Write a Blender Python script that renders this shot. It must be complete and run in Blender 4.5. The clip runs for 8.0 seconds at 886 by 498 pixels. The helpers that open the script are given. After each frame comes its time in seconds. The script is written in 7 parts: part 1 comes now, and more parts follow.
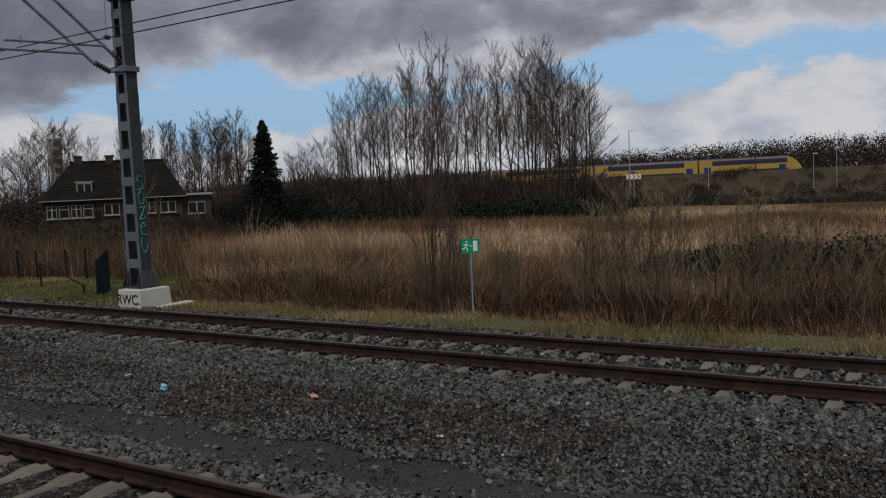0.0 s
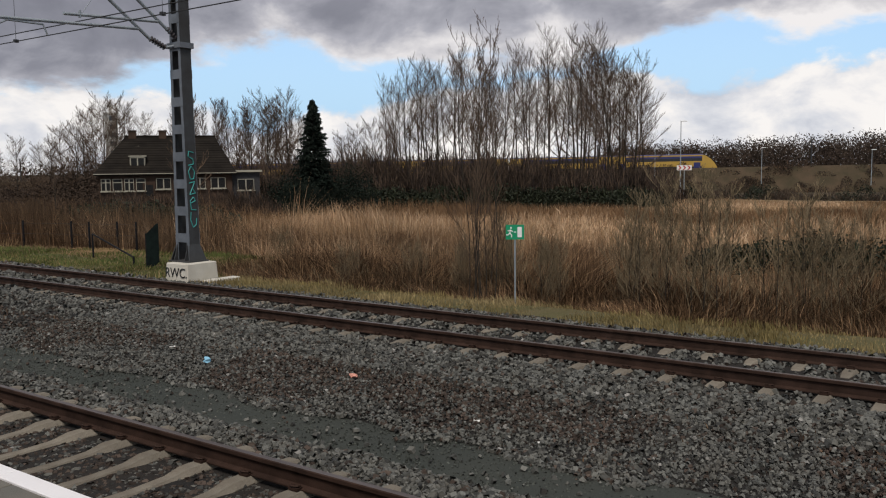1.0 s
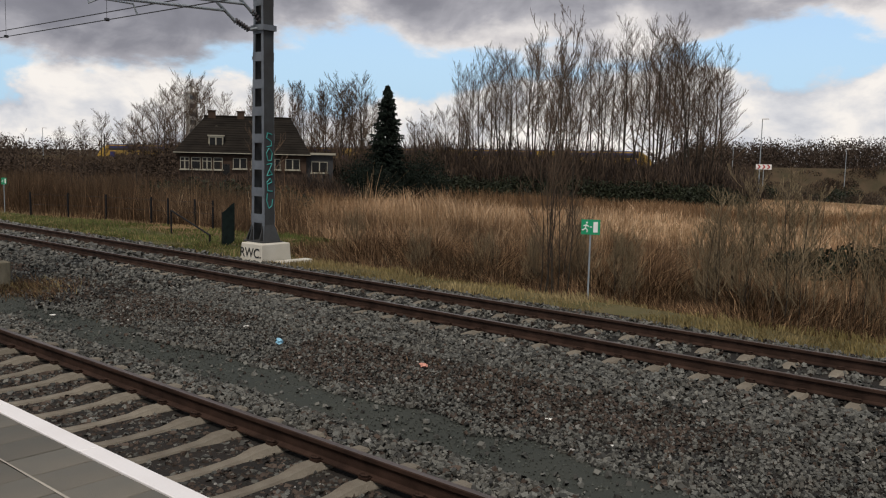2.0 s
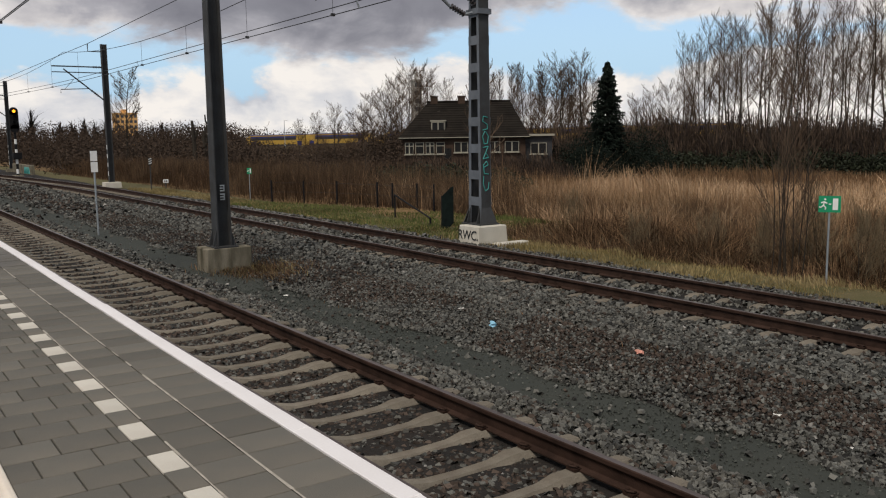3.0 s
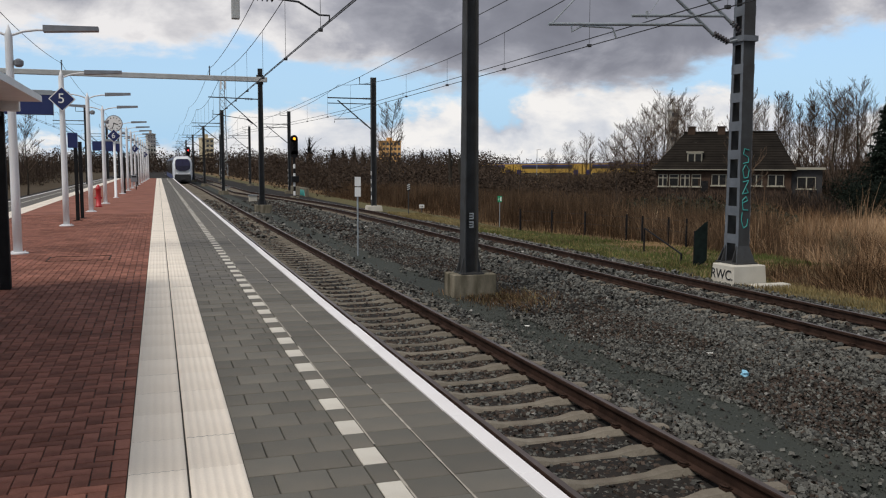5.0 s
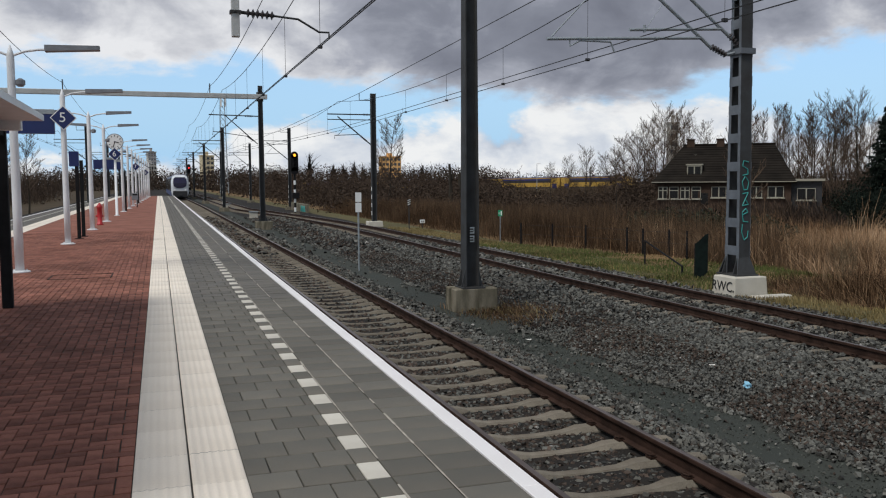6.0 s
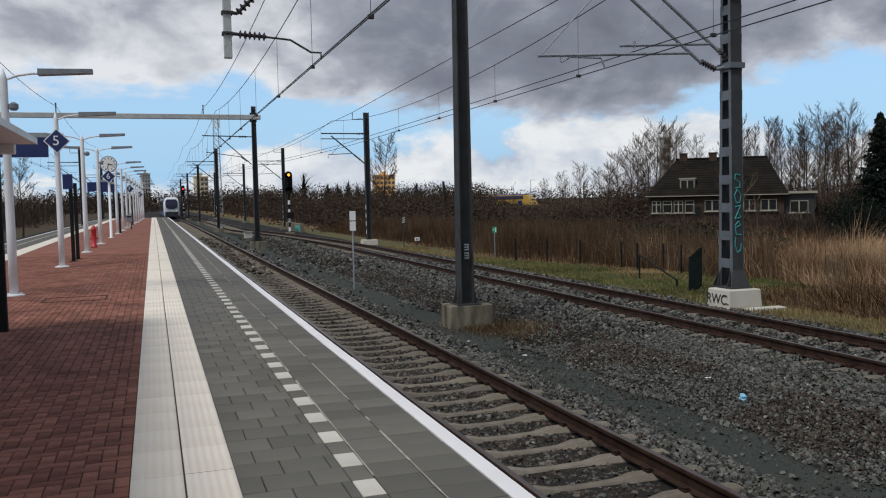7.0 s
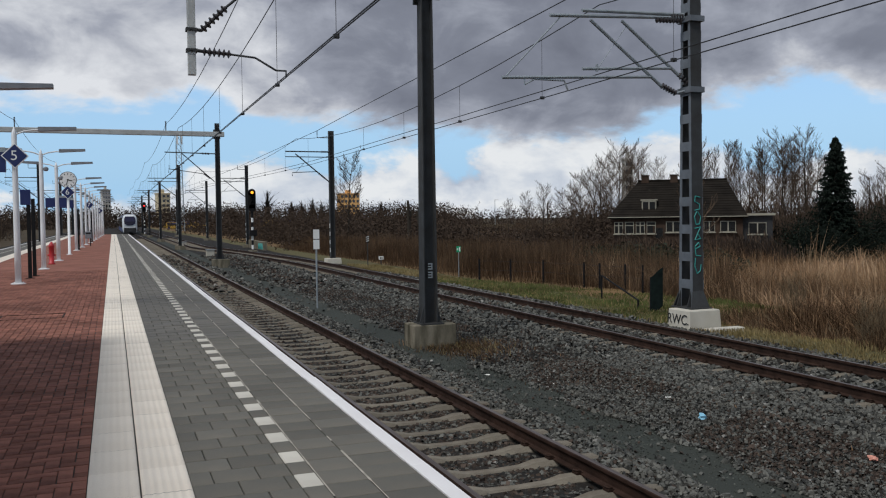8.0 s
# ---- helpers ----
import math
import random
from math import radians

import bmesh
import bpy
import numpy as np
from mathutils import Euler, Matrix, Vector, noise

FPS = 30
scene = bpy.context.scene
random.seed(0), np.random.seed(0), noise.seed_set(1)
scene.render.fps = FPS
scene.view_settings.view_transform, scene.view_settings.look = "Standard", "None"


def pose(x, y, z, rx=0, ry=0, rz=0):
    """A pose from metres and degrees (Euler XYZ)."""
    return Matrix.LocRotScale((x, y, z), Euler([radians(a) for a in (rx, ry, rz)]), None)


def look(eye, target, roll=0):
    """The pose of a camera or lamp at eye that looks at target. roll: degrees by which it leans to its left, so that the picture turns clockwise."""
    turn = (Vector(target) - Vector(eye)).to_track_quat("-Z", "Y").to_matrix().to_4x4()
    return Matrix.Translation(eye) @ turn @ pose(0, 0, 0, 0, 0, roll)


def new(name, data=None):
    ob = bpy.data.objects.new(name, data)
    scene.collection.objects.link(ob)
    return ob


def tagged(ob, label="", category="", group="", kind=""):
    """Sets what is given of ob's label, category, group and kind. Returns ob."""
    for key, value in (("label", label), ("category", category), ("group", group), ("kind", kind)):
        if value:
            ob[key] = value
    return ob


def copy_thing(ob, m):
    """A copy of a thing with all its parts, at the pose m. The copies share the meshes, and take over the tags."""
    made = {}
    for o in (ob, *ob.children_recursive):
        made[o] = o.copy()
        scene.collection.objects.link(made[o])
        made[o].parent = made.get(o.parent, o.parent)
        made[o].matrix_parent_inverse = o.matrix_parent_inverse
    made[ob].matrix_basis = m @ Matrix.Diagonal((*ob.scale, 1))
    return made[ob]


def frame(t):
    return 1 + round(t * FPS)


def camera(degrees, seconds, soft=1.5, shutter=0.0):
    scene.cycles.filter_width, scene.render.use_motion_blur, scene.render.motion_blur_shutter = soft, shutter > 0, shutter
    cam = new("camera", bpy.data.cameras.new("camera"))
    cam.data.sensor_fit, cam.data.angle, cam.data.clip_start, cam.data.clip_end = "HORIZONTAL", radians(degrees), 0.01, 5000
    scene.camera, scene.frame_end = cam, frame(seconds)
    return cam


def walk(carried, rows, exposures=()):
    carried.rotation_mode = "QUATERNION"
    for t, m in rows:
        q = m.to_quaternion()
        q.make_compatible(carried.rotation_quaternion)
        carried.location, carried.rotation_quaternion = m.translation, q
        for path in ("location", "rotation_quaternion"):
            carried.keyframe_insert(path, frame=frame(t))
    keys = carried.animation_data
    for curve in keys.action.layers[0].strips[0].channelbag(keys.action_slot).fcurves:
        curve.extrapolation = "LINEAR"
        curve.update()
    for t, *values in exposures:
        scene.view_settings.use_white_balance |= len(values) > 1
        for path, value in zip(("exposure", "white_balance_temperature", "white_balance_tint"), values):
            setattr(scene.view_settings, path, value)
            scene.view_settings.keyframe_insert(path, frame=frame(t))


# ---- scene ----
cam = camera(54.6, 8.0, soft=1.15)
PATH = [
    (0, (-0.182, -0.57, 1.676), (1.492, 0.513, 1.523), -2.5),
    (0.5, (-0.124, -0.554, 1.657), (1.506, 0.589, 1.467), -1.0),
    (1, (-0.157, -0.575, 1.671), (1.455, 0.593, 1.485), -0.7),
    (1.2, (-0.163, -0.566, 1.665), (1.439, 0.619, 1.483), -0.3),
    (2.3, (-0.05, -0.365, 1.695), (1.379, 1.012, 1.449), 1.4),
    (2.5, (0.006, -0.371, 1.672), (1.345, 1.091, 1.411), 0.7),
    (3, (0.109, -0.331, 1.697), (1.241, 1.298, 1.436), -0.8),
    (3.5, (0.195, -0.25, 1.705), (1.161, 1.483, 1.455), -1.1),
    (4, (0.24, -0.18, 1.706), (1.019, 1.645, 1.454), -0.2),
    (4.5, (0.244, -0.189, 1.714), (0.894, 1.689, 1.487), -0.0),
    (5, (0.234, -0.189, 1.733), (0.86, 1.701, 1.542), 0.2),
    (6.5, (0.222, -0.234, 1.726), (0.848, 1.66, 1.586), -0.7),
    (7, (0.226, -0.249, 1.723), (0.863, 1.643, 1.607), -1.2),
    (7.5, (0.234, -0.262, 1.735), (0.92, 1.614, 1.632), -1.4),
    (8, (0.225, -0.277, 1.728), (0.942, 1.589, 1.655), -0.7),
]
walk(cam, [(t, look(e, g, r)) for t, e, g, r in PATH],
     exposures=[(0.0, -0.6, 6150, 12), (0.25, -0.25, 6300, 12), (0.5, 0.0, 6450, 12), (1.0, 0.05, 6600, 12), (2.5, 0.0, 6850, 12), (4.0, 0.0, 6750, 12), (5.0, 0.0, 6550, 11), (6.5, -0.06, 6200, 9), (8.0, -0.14, 6150, 9)])

# ---- sky, sun, exposure ----
scene.view_settings.exposure = 0.0
SUN_EL, SUN_AZ = 56.0, 240.0          # height and compass bearing (from +y, clockwise), degrees


def build_world():
    w = bpy.data.worlds.new("sky")
    w.use_nodes = True
    scene.world = w
    nt = w.node_tree
    nt.nodes.clear()
    N, L = nt.nodes.new, nt.links.new
    out, bg = N("ShaderNodeOutputWorld"), N("ShaderNodeBackground")
    sky = N("ShaderNodeTexSky")
    sky.sky_type, sky.sun_disc = "NISHITA", False
    sky.sun_elevation, sky.sun_rotation = radians(SUN_EL), radians(SUN_AZ)
    sky.air_density, sky.dust_density, sky.ozone_density = 1.0, 1.5, 1.5
    tc = N("ShaderNodeTexCoord")
    sep = N("ShaderNodeSeparateXYZ")
    L(tc.outputs["Generated"], sep.inputs[0])

    def m(op, a, b=None, clamp=False):
        n = N("ShaderNodeMath")
        n.operation, n.use_clamp = op, clamp
        for i, v in enumerate((a, b)):
            if v is None:
                continue
            if isinstance(v, (int, float)):
                n.inputs[i].default_value = v
            else:
                L(v, n.inputs[i])
        return n.outputs[0]

    zz = m("MAXIMUM", sep.outputs[2], 0.0)
    el = m("MULTIPLY", m("ARCSINE", zz), 57.29578)
    az = m("MULTIPLY", m("ARCTAN2", sep.outputs[0], sep.outputs[1]), 57.29578)

    def noise_at(scale, detail, rough, offset, dist=0.0, flat=2.4):
        mp = N("ShaderNodeMapping")
        mp.inputs["Location"].default_value = offset
        mp.inputs["Scale"].default_value = (1, 1, flat)
        L(tc.outputs["Generated"], mp.inputs[0])
        n = N("ShaderNodeTexNoise")
        n.inputs["Scale"].default_value, n.inputs["Detail"].default_value = scale, detail
        n.inputs["Roughness"].default_value, n.inputs["Distortion"].default_value = rough, dist
        L(mp.outputs[0], n.inputs["Vector"])
        return n.outputs[0]

    def ramp(fac, stops, ease="LINEAR"):
        r = N("ShaderNodeValToRGB")
        r.color_ramp.interpolation = ease
        L(fac, r.inputs[0])
        while len(r.color_ramp.elements) < len(stops):
            r.color_ramp.elements.new(0.5)
        for e, (p, c) in zip(r.color_ramp.elements, stops):
            e.position, e.color = p, (*c, 1) if isinstance(c, tuple) else (c, c, c, 1)
        return r.outputs[0]

    def by_bearing(stops, top=15.0):
        """A height in degrees that changes with the bearing."""
        f = m("DIVIDE", m("ADD", az, 30.0), 150.0, True)
        return m("MULTIPLY", ramp(f, [((a + 30) / 150, v / top) for a, v in stops], "B_SPLINE"), top)

    def mix(fac, a, b):
        n = N("ShaderNodeMixRGB")
        for k, v in enumerate((fac, a, b)):
            if isinstance(v, tuple):
                n.inputs[k].default_value = (*v, 1)
            else:
                L(v, n.inputs[k])
        return n.outputs[0]

    big = noise_at(5.5, 9.0, 0.55, (3.1, 1.7, 0.0), 0.2)
    fine = noise_at(17.0, 8.0, 0.58, (8.0, 2.0, 3.0), 0.1)
    puff = noise_at(10.0, 8.0, 0.56, (1.0, 5.0, 2.0), 0.3, 1.6)
    rag = m("ADD", m("MULTIPLY", m("SUBTRACT", big, 0.5), 7.0), m("MULTIPLY", m("SUBTRACT", fine, 0.5), 3.0))
    # the broad grey deck: its lower edge over the skyline
    edge = by_bearing([(-30, 8.0), (-8, 7.4), (-3, 7.2), (1, 7.9), (5, 9.2), (8, 7.6), (11, 5.9), (15, 6.4), (19, 5.4), (25, 5.2), (31, 5.0), (35, 5.7),
                       (39, 7.0), (43, 8.9), (45, 8.4), (48, 6.6), (52, 6.8), (58, 6.6), (64, 7.4), (68, 8.2), (72, 9.2), (75, 7.6), (79, 7.2), (84, 8.6), (120, 8.0)])
    depth = m("ADD", m("SUBTRACT", el, edge), rag)
    deck = ramp(m("ADD", m("MULTIPLY", depth, 0.25), 0.5), [(0.30, 0.0), (0.66, 1.0)], "EASE")
    # heaped white clouds low down
    crest = by_bearing([(-30, 1.5), (-4, 0.8), (4, 1.6), (8, 3.9), (12, 3.9), (15, 3.0), (20, 3.3), (26, 4.4), (32, 5.0), (37, 4.6), (42, 3.4), (47, 3.2), (52, 4.6), (60, 5.6), (68, 6.0), (73, 5.4), (80, 5.8), (86, 6.2), (120, 4.0)])
    low = m("SUBTRACT", m("ADD", crest, m("ADD", m("MULTIPLY", m("SUBTRACT", puff, 0.5), 8.0), m("MULTIPLY", m("SUBTRACT", fine, 0.5), 2.5))), el)
    heaps = ramp(m("ADD", m("MULTIPLY", low, 0.25), 0.5), [(0.32, 0.0), (0.64, 1.0)], "EASE")
    # how pale the deck is along the bearing, and towards its edge
    pale = by_bearing([(-30, 7.0), (-6, 6.5), (2, 6.5), (7, 5.0), (10, 6.5), (13, 3.6), (18, 1.0), (30, 0.6), (38, 1.2), (44, 4.2), (56, 5.0), (64, 4.6), (70, 3.4), (75, 7.0), (84, 8.0), (120, 5.0)])
    rim = ramp(m("MULTIPLY", depth, 0.33), [(0.0, 0.30), (0.8, 0.0)])
    tone = m("ADD", m("ADD", m("MULTIPLY", m("SUBTRACT", puff, 0.5), 1.15), m("MULTIPLY", m("SUBTRACT", fine, 0.5), 0.22)), m("ADD", m("DIVIDE", pale, 15.0), rim))
    grey = ramp(m("ADD", tone, 0.18), [(0.0, (0.185, 0.193, 0.232)), (0.28, (0.245, 0.255, 0.30)), (0.52, (0.40, 0.41, 0.46)), (0.85, (0.84, 0.83, 0.83))])
    heap = ramp(m("ADD", m("MULTIPLY", puff, 0.75), m("MULTIPLY", fine, 0.25)), [(0.36, (0.46, 0.50, 0.58)), (0.46, (0.66, 0.69, 0.74)), (0.58, (0.90, 0.89, 0.87))])
    # overhead, out of sight, the deck is broken
    over = ramp(noise_at(2.0, 8.0, 0.55, (0, 0, 0)), [(0.40, (0.38, 0.44, 0.53)), (0.50, (0.33, 0.35, 0.39)), (0.62, (0.20, 0.215, 0.25))])
    grey = mix(ramp(m("DIVIDE", el, 90.0), [(0.16, 0.0), (0.26, 1.0)]), grey, over)
    blue = N("ShaderNodeMixRGB")
    blue.blend_type = "MULTIPLY"
    blue.inputs[0].default_value = 1.0
    blue.inputs[2].default_value = (0.165, 0.17, 0.185, 1)
    L(sky.outputs[0], blue.inputs[1])
    clear = mix(ramp(zz, [(0.02, 0.95), (0.14, 0.55), (0.3, 0.0)]), blue.outputs[0], (0.41, 0.66, 0.90))
    L(mix(deck, mix(heaps, clear, heap), grey), bg.inputs[0])
    bg.inputs[1].default_value = 1.0
    L(bg.outputs[0], out.inputs[0])


build_world()
sun = new("sun", bpy.data.lights.new("sun", "SUN"))
sun.data.energy, sun.data.angle, sun.data.color = 2.5, radians(18), (1.0, 0.95, 0.88)
_a, _e = radians(SUN_AZ), radians(SUN_EL)
sun.matrix_world = look((math.sin(_a) * math.cos(_e) * 60, math.cos(_a) * math.cos(_e) * 60, math.sin(_e) * 60), (0, 0, 0))

# ---- materials ----
def mat(name, color, rough=0.8, metal=0.0, vary=0.25, scale=6.0, fine=60.0, bump=0.2, tint=None, tint_amount=0.5,
        rnd=0.0, island=0.0, spec=0.5, emit=0.0, stretch=(1, 1, 1), detail=6.0):
    """A procedural surface: two scales of variation, an optional second colour in patches, relief, and a spread per piece."""
    mt = bpy.data.materials.new(name)
    mt.use_nodes = True
    nt = mt.node_tree
    N, L = nt.nodes.new, nt.links.new
    bs = nt.nodes["Principled BSDF"]
    tc = N("ShaderNodeTexCoord")
    mp = N("ShaderNodeMapping")
    mp.inputs["Scale"].default_value = stretch
    L(tc.outputs["Object"], mp.inputs[0])
    n1, n2 = N("ShaderNodeTexNoise"), N("ShaderNodeTexNoise")
    for n, s in ((n1, scale), (n2, fine)):
        n.inputs["Scale"].default_value, n.inputs["Detail"].default_value = s, detail
        L(mp.outputs[0], n.inputs["Vector"])
    ramp = N("ShaderNodeValToRGB")
    ramp.color_ramp.elements[0].position, ramp.color_ramp.elements[1].position = 0.35, 0.68
    second = tint if tint else tuple(c * (1 - vary) for c in color)
    first = color if tint else tuple(min(1, c * (1 + vary)) for c in color)
    ramp.color_ramp.elements[0].color, ramp.color_ramp.elements[1].color = (*first, 1), (*second, 1)
    L(n1.outputs[0], ramp.inputs[0])
    if tint:
        flat = N("ShaderNodeMixRGB")
        flat.inputs[0].default_value = tint_amount
        flat.inputs[1].default_value = (*color, 1)
        L(ramp.outputs[0], flat.inputs[2])
        col = flat.outputs[0]
    else:
        col = ramp.outputs[0]

    def value_by(src, lo, hi, col):
        r = N("ShaderNodeMapRange")
        r.inputs["To Min"].default_value, r.inputs["To Max"].default_value = lo, hi
        L(src, r.inputs["Value"])
        h = N("ShaderNodeHueSaturation")
        L(r.outputs[0], h.inputs["Value"]), L(col, h.inputs["Color"])
        return h.outputs[0]

    col = value_by(n2.outputs[0], 1 - 0.9 * vary, 1 + 0.9 * vary, col)
    if rnd:
        oi = N("ShaderNodeObjectInfo")
        col = value_by(oi.outputs["Random"], 1 - rnd, 1 + rnd, col)
    if island:
        ge = N("ShaderNodeNewGeometry")
        col = value_by(ge.outputs["Random Per Island"], 1 - island, 1 + island, col)
    L(col, bs.inputs["Base Color"])
    rr = N("ShaderNodeMapRange")
    rr.inputs["To Min"].default_value, rr.inputs["To Max"].default_value = max(0.02, rough - 0.12), min(1, rough + 0.12)
    L(n1.outputs[0], rr.inputs["Value"]), L(rr.outputs[0], bs.inputs["Roughness"])
    bs.inputs["Metallic"].default_value = metal
    bs.inputs["Specular IOR Level"].default_value = spec
    if bump:
        b = N("ShaderNodeBump")
        b.inputs["Strength"].default_value, b.inputs["Distance"].default_value = bump, 0.02
        L(n2.outputs[0], b.inputs["Height"]), L(b.outputs[0], bs.inputs["Normal"])
    if emit:
        bs.inputs["Emission Color"].default_value = (*color, 1)
        bs.inputs["Emission Strength"].default_value = emit
    return mt


M = {}
# bed colour near black: the shade in the gaps between stones is painted in
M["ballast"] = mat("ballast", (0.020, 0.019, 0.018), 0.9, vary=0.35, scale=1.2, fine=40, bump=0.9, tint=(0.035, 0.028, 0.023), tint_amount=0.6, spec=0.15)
M["stone"] = mat("ballast_stone", (0.088, 0.089, 0.080), 0.7, vary=0.3, scale=3, fine=80, bump=0.25, island=0.8, tint=(0.066, 0.058, 0.046), tint_amount=0.5, spec=0.35)
M["stone_rust"] = mat("rusty_stone", (0.062, 0.047, 0.038), 0.9, vary=0.3, scale=3, fine=80, bump=0.4, island=0.5, spec=0.15)
M["path"] = mat("gravel_path", (0.045, 0.05, 0.044), 0.92, vary=0.25, scale=1.5, fine=160, bump=0.5, tint=(0.06, 0.063, 0.054), spec=0.15)
M["verge"] = mat("verge_soil", (0.12, 0.10, 0.05), 0.95, vary=0.4, scale=1.5, fine=50, bump=0.8, tint=(0.085, 0.085, 0.035), tint_amount=0.8, spec=0.15)
M["bank"] = mat("bank_soil", (0.075, 0.052, 0.032), 0.95, vary=0.4, scale=0.3, fine=9, bump=0.8, tint=(0.04, 0.036, 0.02), tint_amount=0.8, spec=0.15)
M["field"] = mat("field_soil", (0.20, 0.125, 0.058), 0.95, vary=0.4, scale=0.25, fine=12, bump=0.8, tint=(0.09, 0.066, 0.038), tint_amount=0.8, spec=0.15)
M["rail_side"] = mat("rail_rust", (0.04, 0.023, 0.017), 0.75, vary=0.35, scale=5, fine=90, bump=0.3, metal=0.2, spec=0.15)
M["rail_top"] = mat("rail_head", (0.16, 0.12, 0.10), 0.38, vary=0.2, scale=3, fine=60, bump=0.05, metal=0.8, stretch=(6, 0.3, 6))
M["concrete_sleeper"] = mat("sleeper_concrete", (0.20, 0.178, 0.142), 0.9, vary=0.3, scale=4, fine=70, bump=0.5, rnd=0.18, tint=(0.13, 0.108, 0.085), tint_amount=0.7, spec=0.15)
M["concrete"] = mat("concrete", (0.23, 0.205, 0.155), 0.9, vary=0.4, scale=2.5, fine=60, bump=0.5, tint=(0.05, 0.045, 0.028), tint_amount=0.85, spec=0.15, stretch=(2.2, 2.2, 0.45))
M["concrete_pale"] = mat("concrete_pale", (0.55, 0.52, 0.45), 0.88, vary=0.15, scale=2.0, fine=60, bump=0.3, tint=(0.42, 0.39, 0.32), tint_amount=0.6)
M["slab"] = mat("grey_slab", (0.106, 0.102, 0.087), 0.82, vary=0.22, scale=2.2, fine=140, bump=0.35, rnd=0.2, tint=(0.15, 0.133, 0.107), tint_amount=0.8)
M["slab_far"] = mat("grey_slab_far", (0.108, 0.102, 0.091), 0.82, vary=0.14, scale=2.2, fine=140, bump=0.25, island=0.12, tint=(0.14, 0.127, 0.105), tint_amount=0.7)
M["sand"] = mat("pale_sand", (0.36, 0.33, 0.28), 0.95, vary=0.2, scale=8, fine=90, bump=0.2)
M["joint"] = mat("joint_sand", (0.045, 0.042, 0.035), 0.95, vary=0.3, scale=3, fine=80, bump=0.4)
M["white_slab"] = mat("white_slab", (0.60, 0.57, 0.50), 0.75, vary=0.1, scale=3, fine=80, bump=0.2, rnd=0.07, tint=(0.46, 0.42, 0.36), tint_amount=0.5)
M["tactile"] = mat("tactile_slab", (0.80, 0.725, 0.625), 0.8, vary=0.08, scale=1.2, fine=60, bump=0.2, rnd=0.04, tint=(0.68, 0.60, 0.50), tint_amount=0.6)
M["white_edge"] = mat("white_edge_paint", (0.80, 0.78, 0.78), 0.6, vary=0.05, scale=2, fine=60, bump=0.1, rnd=0.03, tint=(0.66, 0.63, 0.62), tint_amount=0.35)
M["brick"] = mat("red_paver", (0.25, 0.106, 0.076), 0.85, vary=0.28, scale=5, fine=90, bump=0.4, rnd=0.28, spec=0.15)
M["brick_far"] = mat("red_paver_far", (0.228, 0.098, 0.071), 0.85, vary=0.2, scale=1.0, fine=40, bump=0.4, island=0.28, spec=0.15)
M["galv"] = mat("galvanised_steel", (0.30, 0.33, 0.35), 0.55, vary=0.15, scale=3, fine=40, bump=0.1, metal=0.4)
M["mast_dark"] = mat("weathered_steel", (0.054, 0.057, 0.060), 0.7, vary=0.25, scale=3, fine=40, bump=0.15, metal=0.15, spec=0.25, tint=(0.030, 0.026, 0.022), tint_amount=0.5)
# paler mast steel, with the skylight on its side faces put into the colour
M["mast_lit"] = mat("lit_pale_steel", (0.135, 0.15, 0.17), 0.65, vary=0.18, scale=3, fine=40, bump=0.12, metal=0.2)
M["beam"] = mat("beam_steel", (0.42, 0.43, 0.42), 0.6, vary=0.12, scale=1.5, fine=30, bump=0.1, metal=0.2)
M["wire"] = mat("wire", (0.03, 0.03, 0.032), 0.6, vary=0.1, bump=0, metal=0.3)
M["insul"] = mat("insulator", (0.035, 0.03, 0.032), 0.35, vary=0.1, bump=0)
M["white_paint"] = mat("white_paint", (0.72, 0.73, 0.74), 0.45, vary=0.06, scale=2, fine=40, bump=0.05)
M["black_paint"] = mat("black_paint", (0.011, 0.011, 0.012), 0.75, vary=0.2, bump=0.05, spec=0.15)
M["blue_sign"] = mat("blue_enamel", (0.009, 0.020, 0.105), 0.4, vary=0.06, bump=0.0)
M["green_sign"] = mat("green_enamel", (0.0, 0.27, 0.12), 0.45, vary=0.06, bump=0.0)
M["sign_white"] = mat("white_enamel", (0.8, 0.8, 0.78), 0.45, vary=0.04, bump=0.0)
M["red_paint"] = mat("red_paint", (0.42, 0.02, 0.025), 0.45, vary=0.1, bump=0.05)
M["lamp_case"] = mat("lamp_case", (0.20, 0.21, 0.23), 0.5, vary=0.1, bump=0.05)
M["roof_tile"] = mat("dark_roof_tile", (0.013, 0.0105, 0.008), 0.95, vary=0.3, scale=1.0, fine=14, bump=0.6, spec=0.15)
M["house_glass"] = mat("dark_house_glass", (0.012, 0.011, 0.01), 0.3, vary=0.2, bump=0.0, spec=0.25)
M["house_brick"] = mat("brown_brick", (0.055, 0.036, 0.026), 0.9, vary=0.25, scale=1.5, fine=14, bump=0.4, spec=0.15)
M["frame_cream"] = mat("cream_paint", (0.30, 0.28, 0.22), 0.55, vary=0.06, bump=0.05)
M["glass"] = mat("window_glass", (0.03, 0.035, 0.04), 0.08, vary=0.1, bump=0.0, spec=0.8)
M["bark"] = mat("bark", (0.035, 0.028, 0.023), 0.95, vary=0.35, scale=1.5, fine=20, bump=0.4, tint=(0.045, 0.042, 0.03), spec=0.15)
M["twig"] = mat("twigs", (0.085, 0.059, 0.041), 0.95, vary=0.3, scale=0.3, fine=8, bump=0, island=0.3, spec=0.15)
M["thicket"] = mat("thicket", (0.050, 0.036, 0.027), 0.95, vary=0.2, scale=0.15, fine=4, bump=0, island=0.12, spec=0.1)
M["twig_tan"] = mat("tan_twigs", (0.17, 0.13, 0.08), 0.95, vary=0.3, scale=0.5, fine=8, bump=0, island=0.35, spec=0.15)
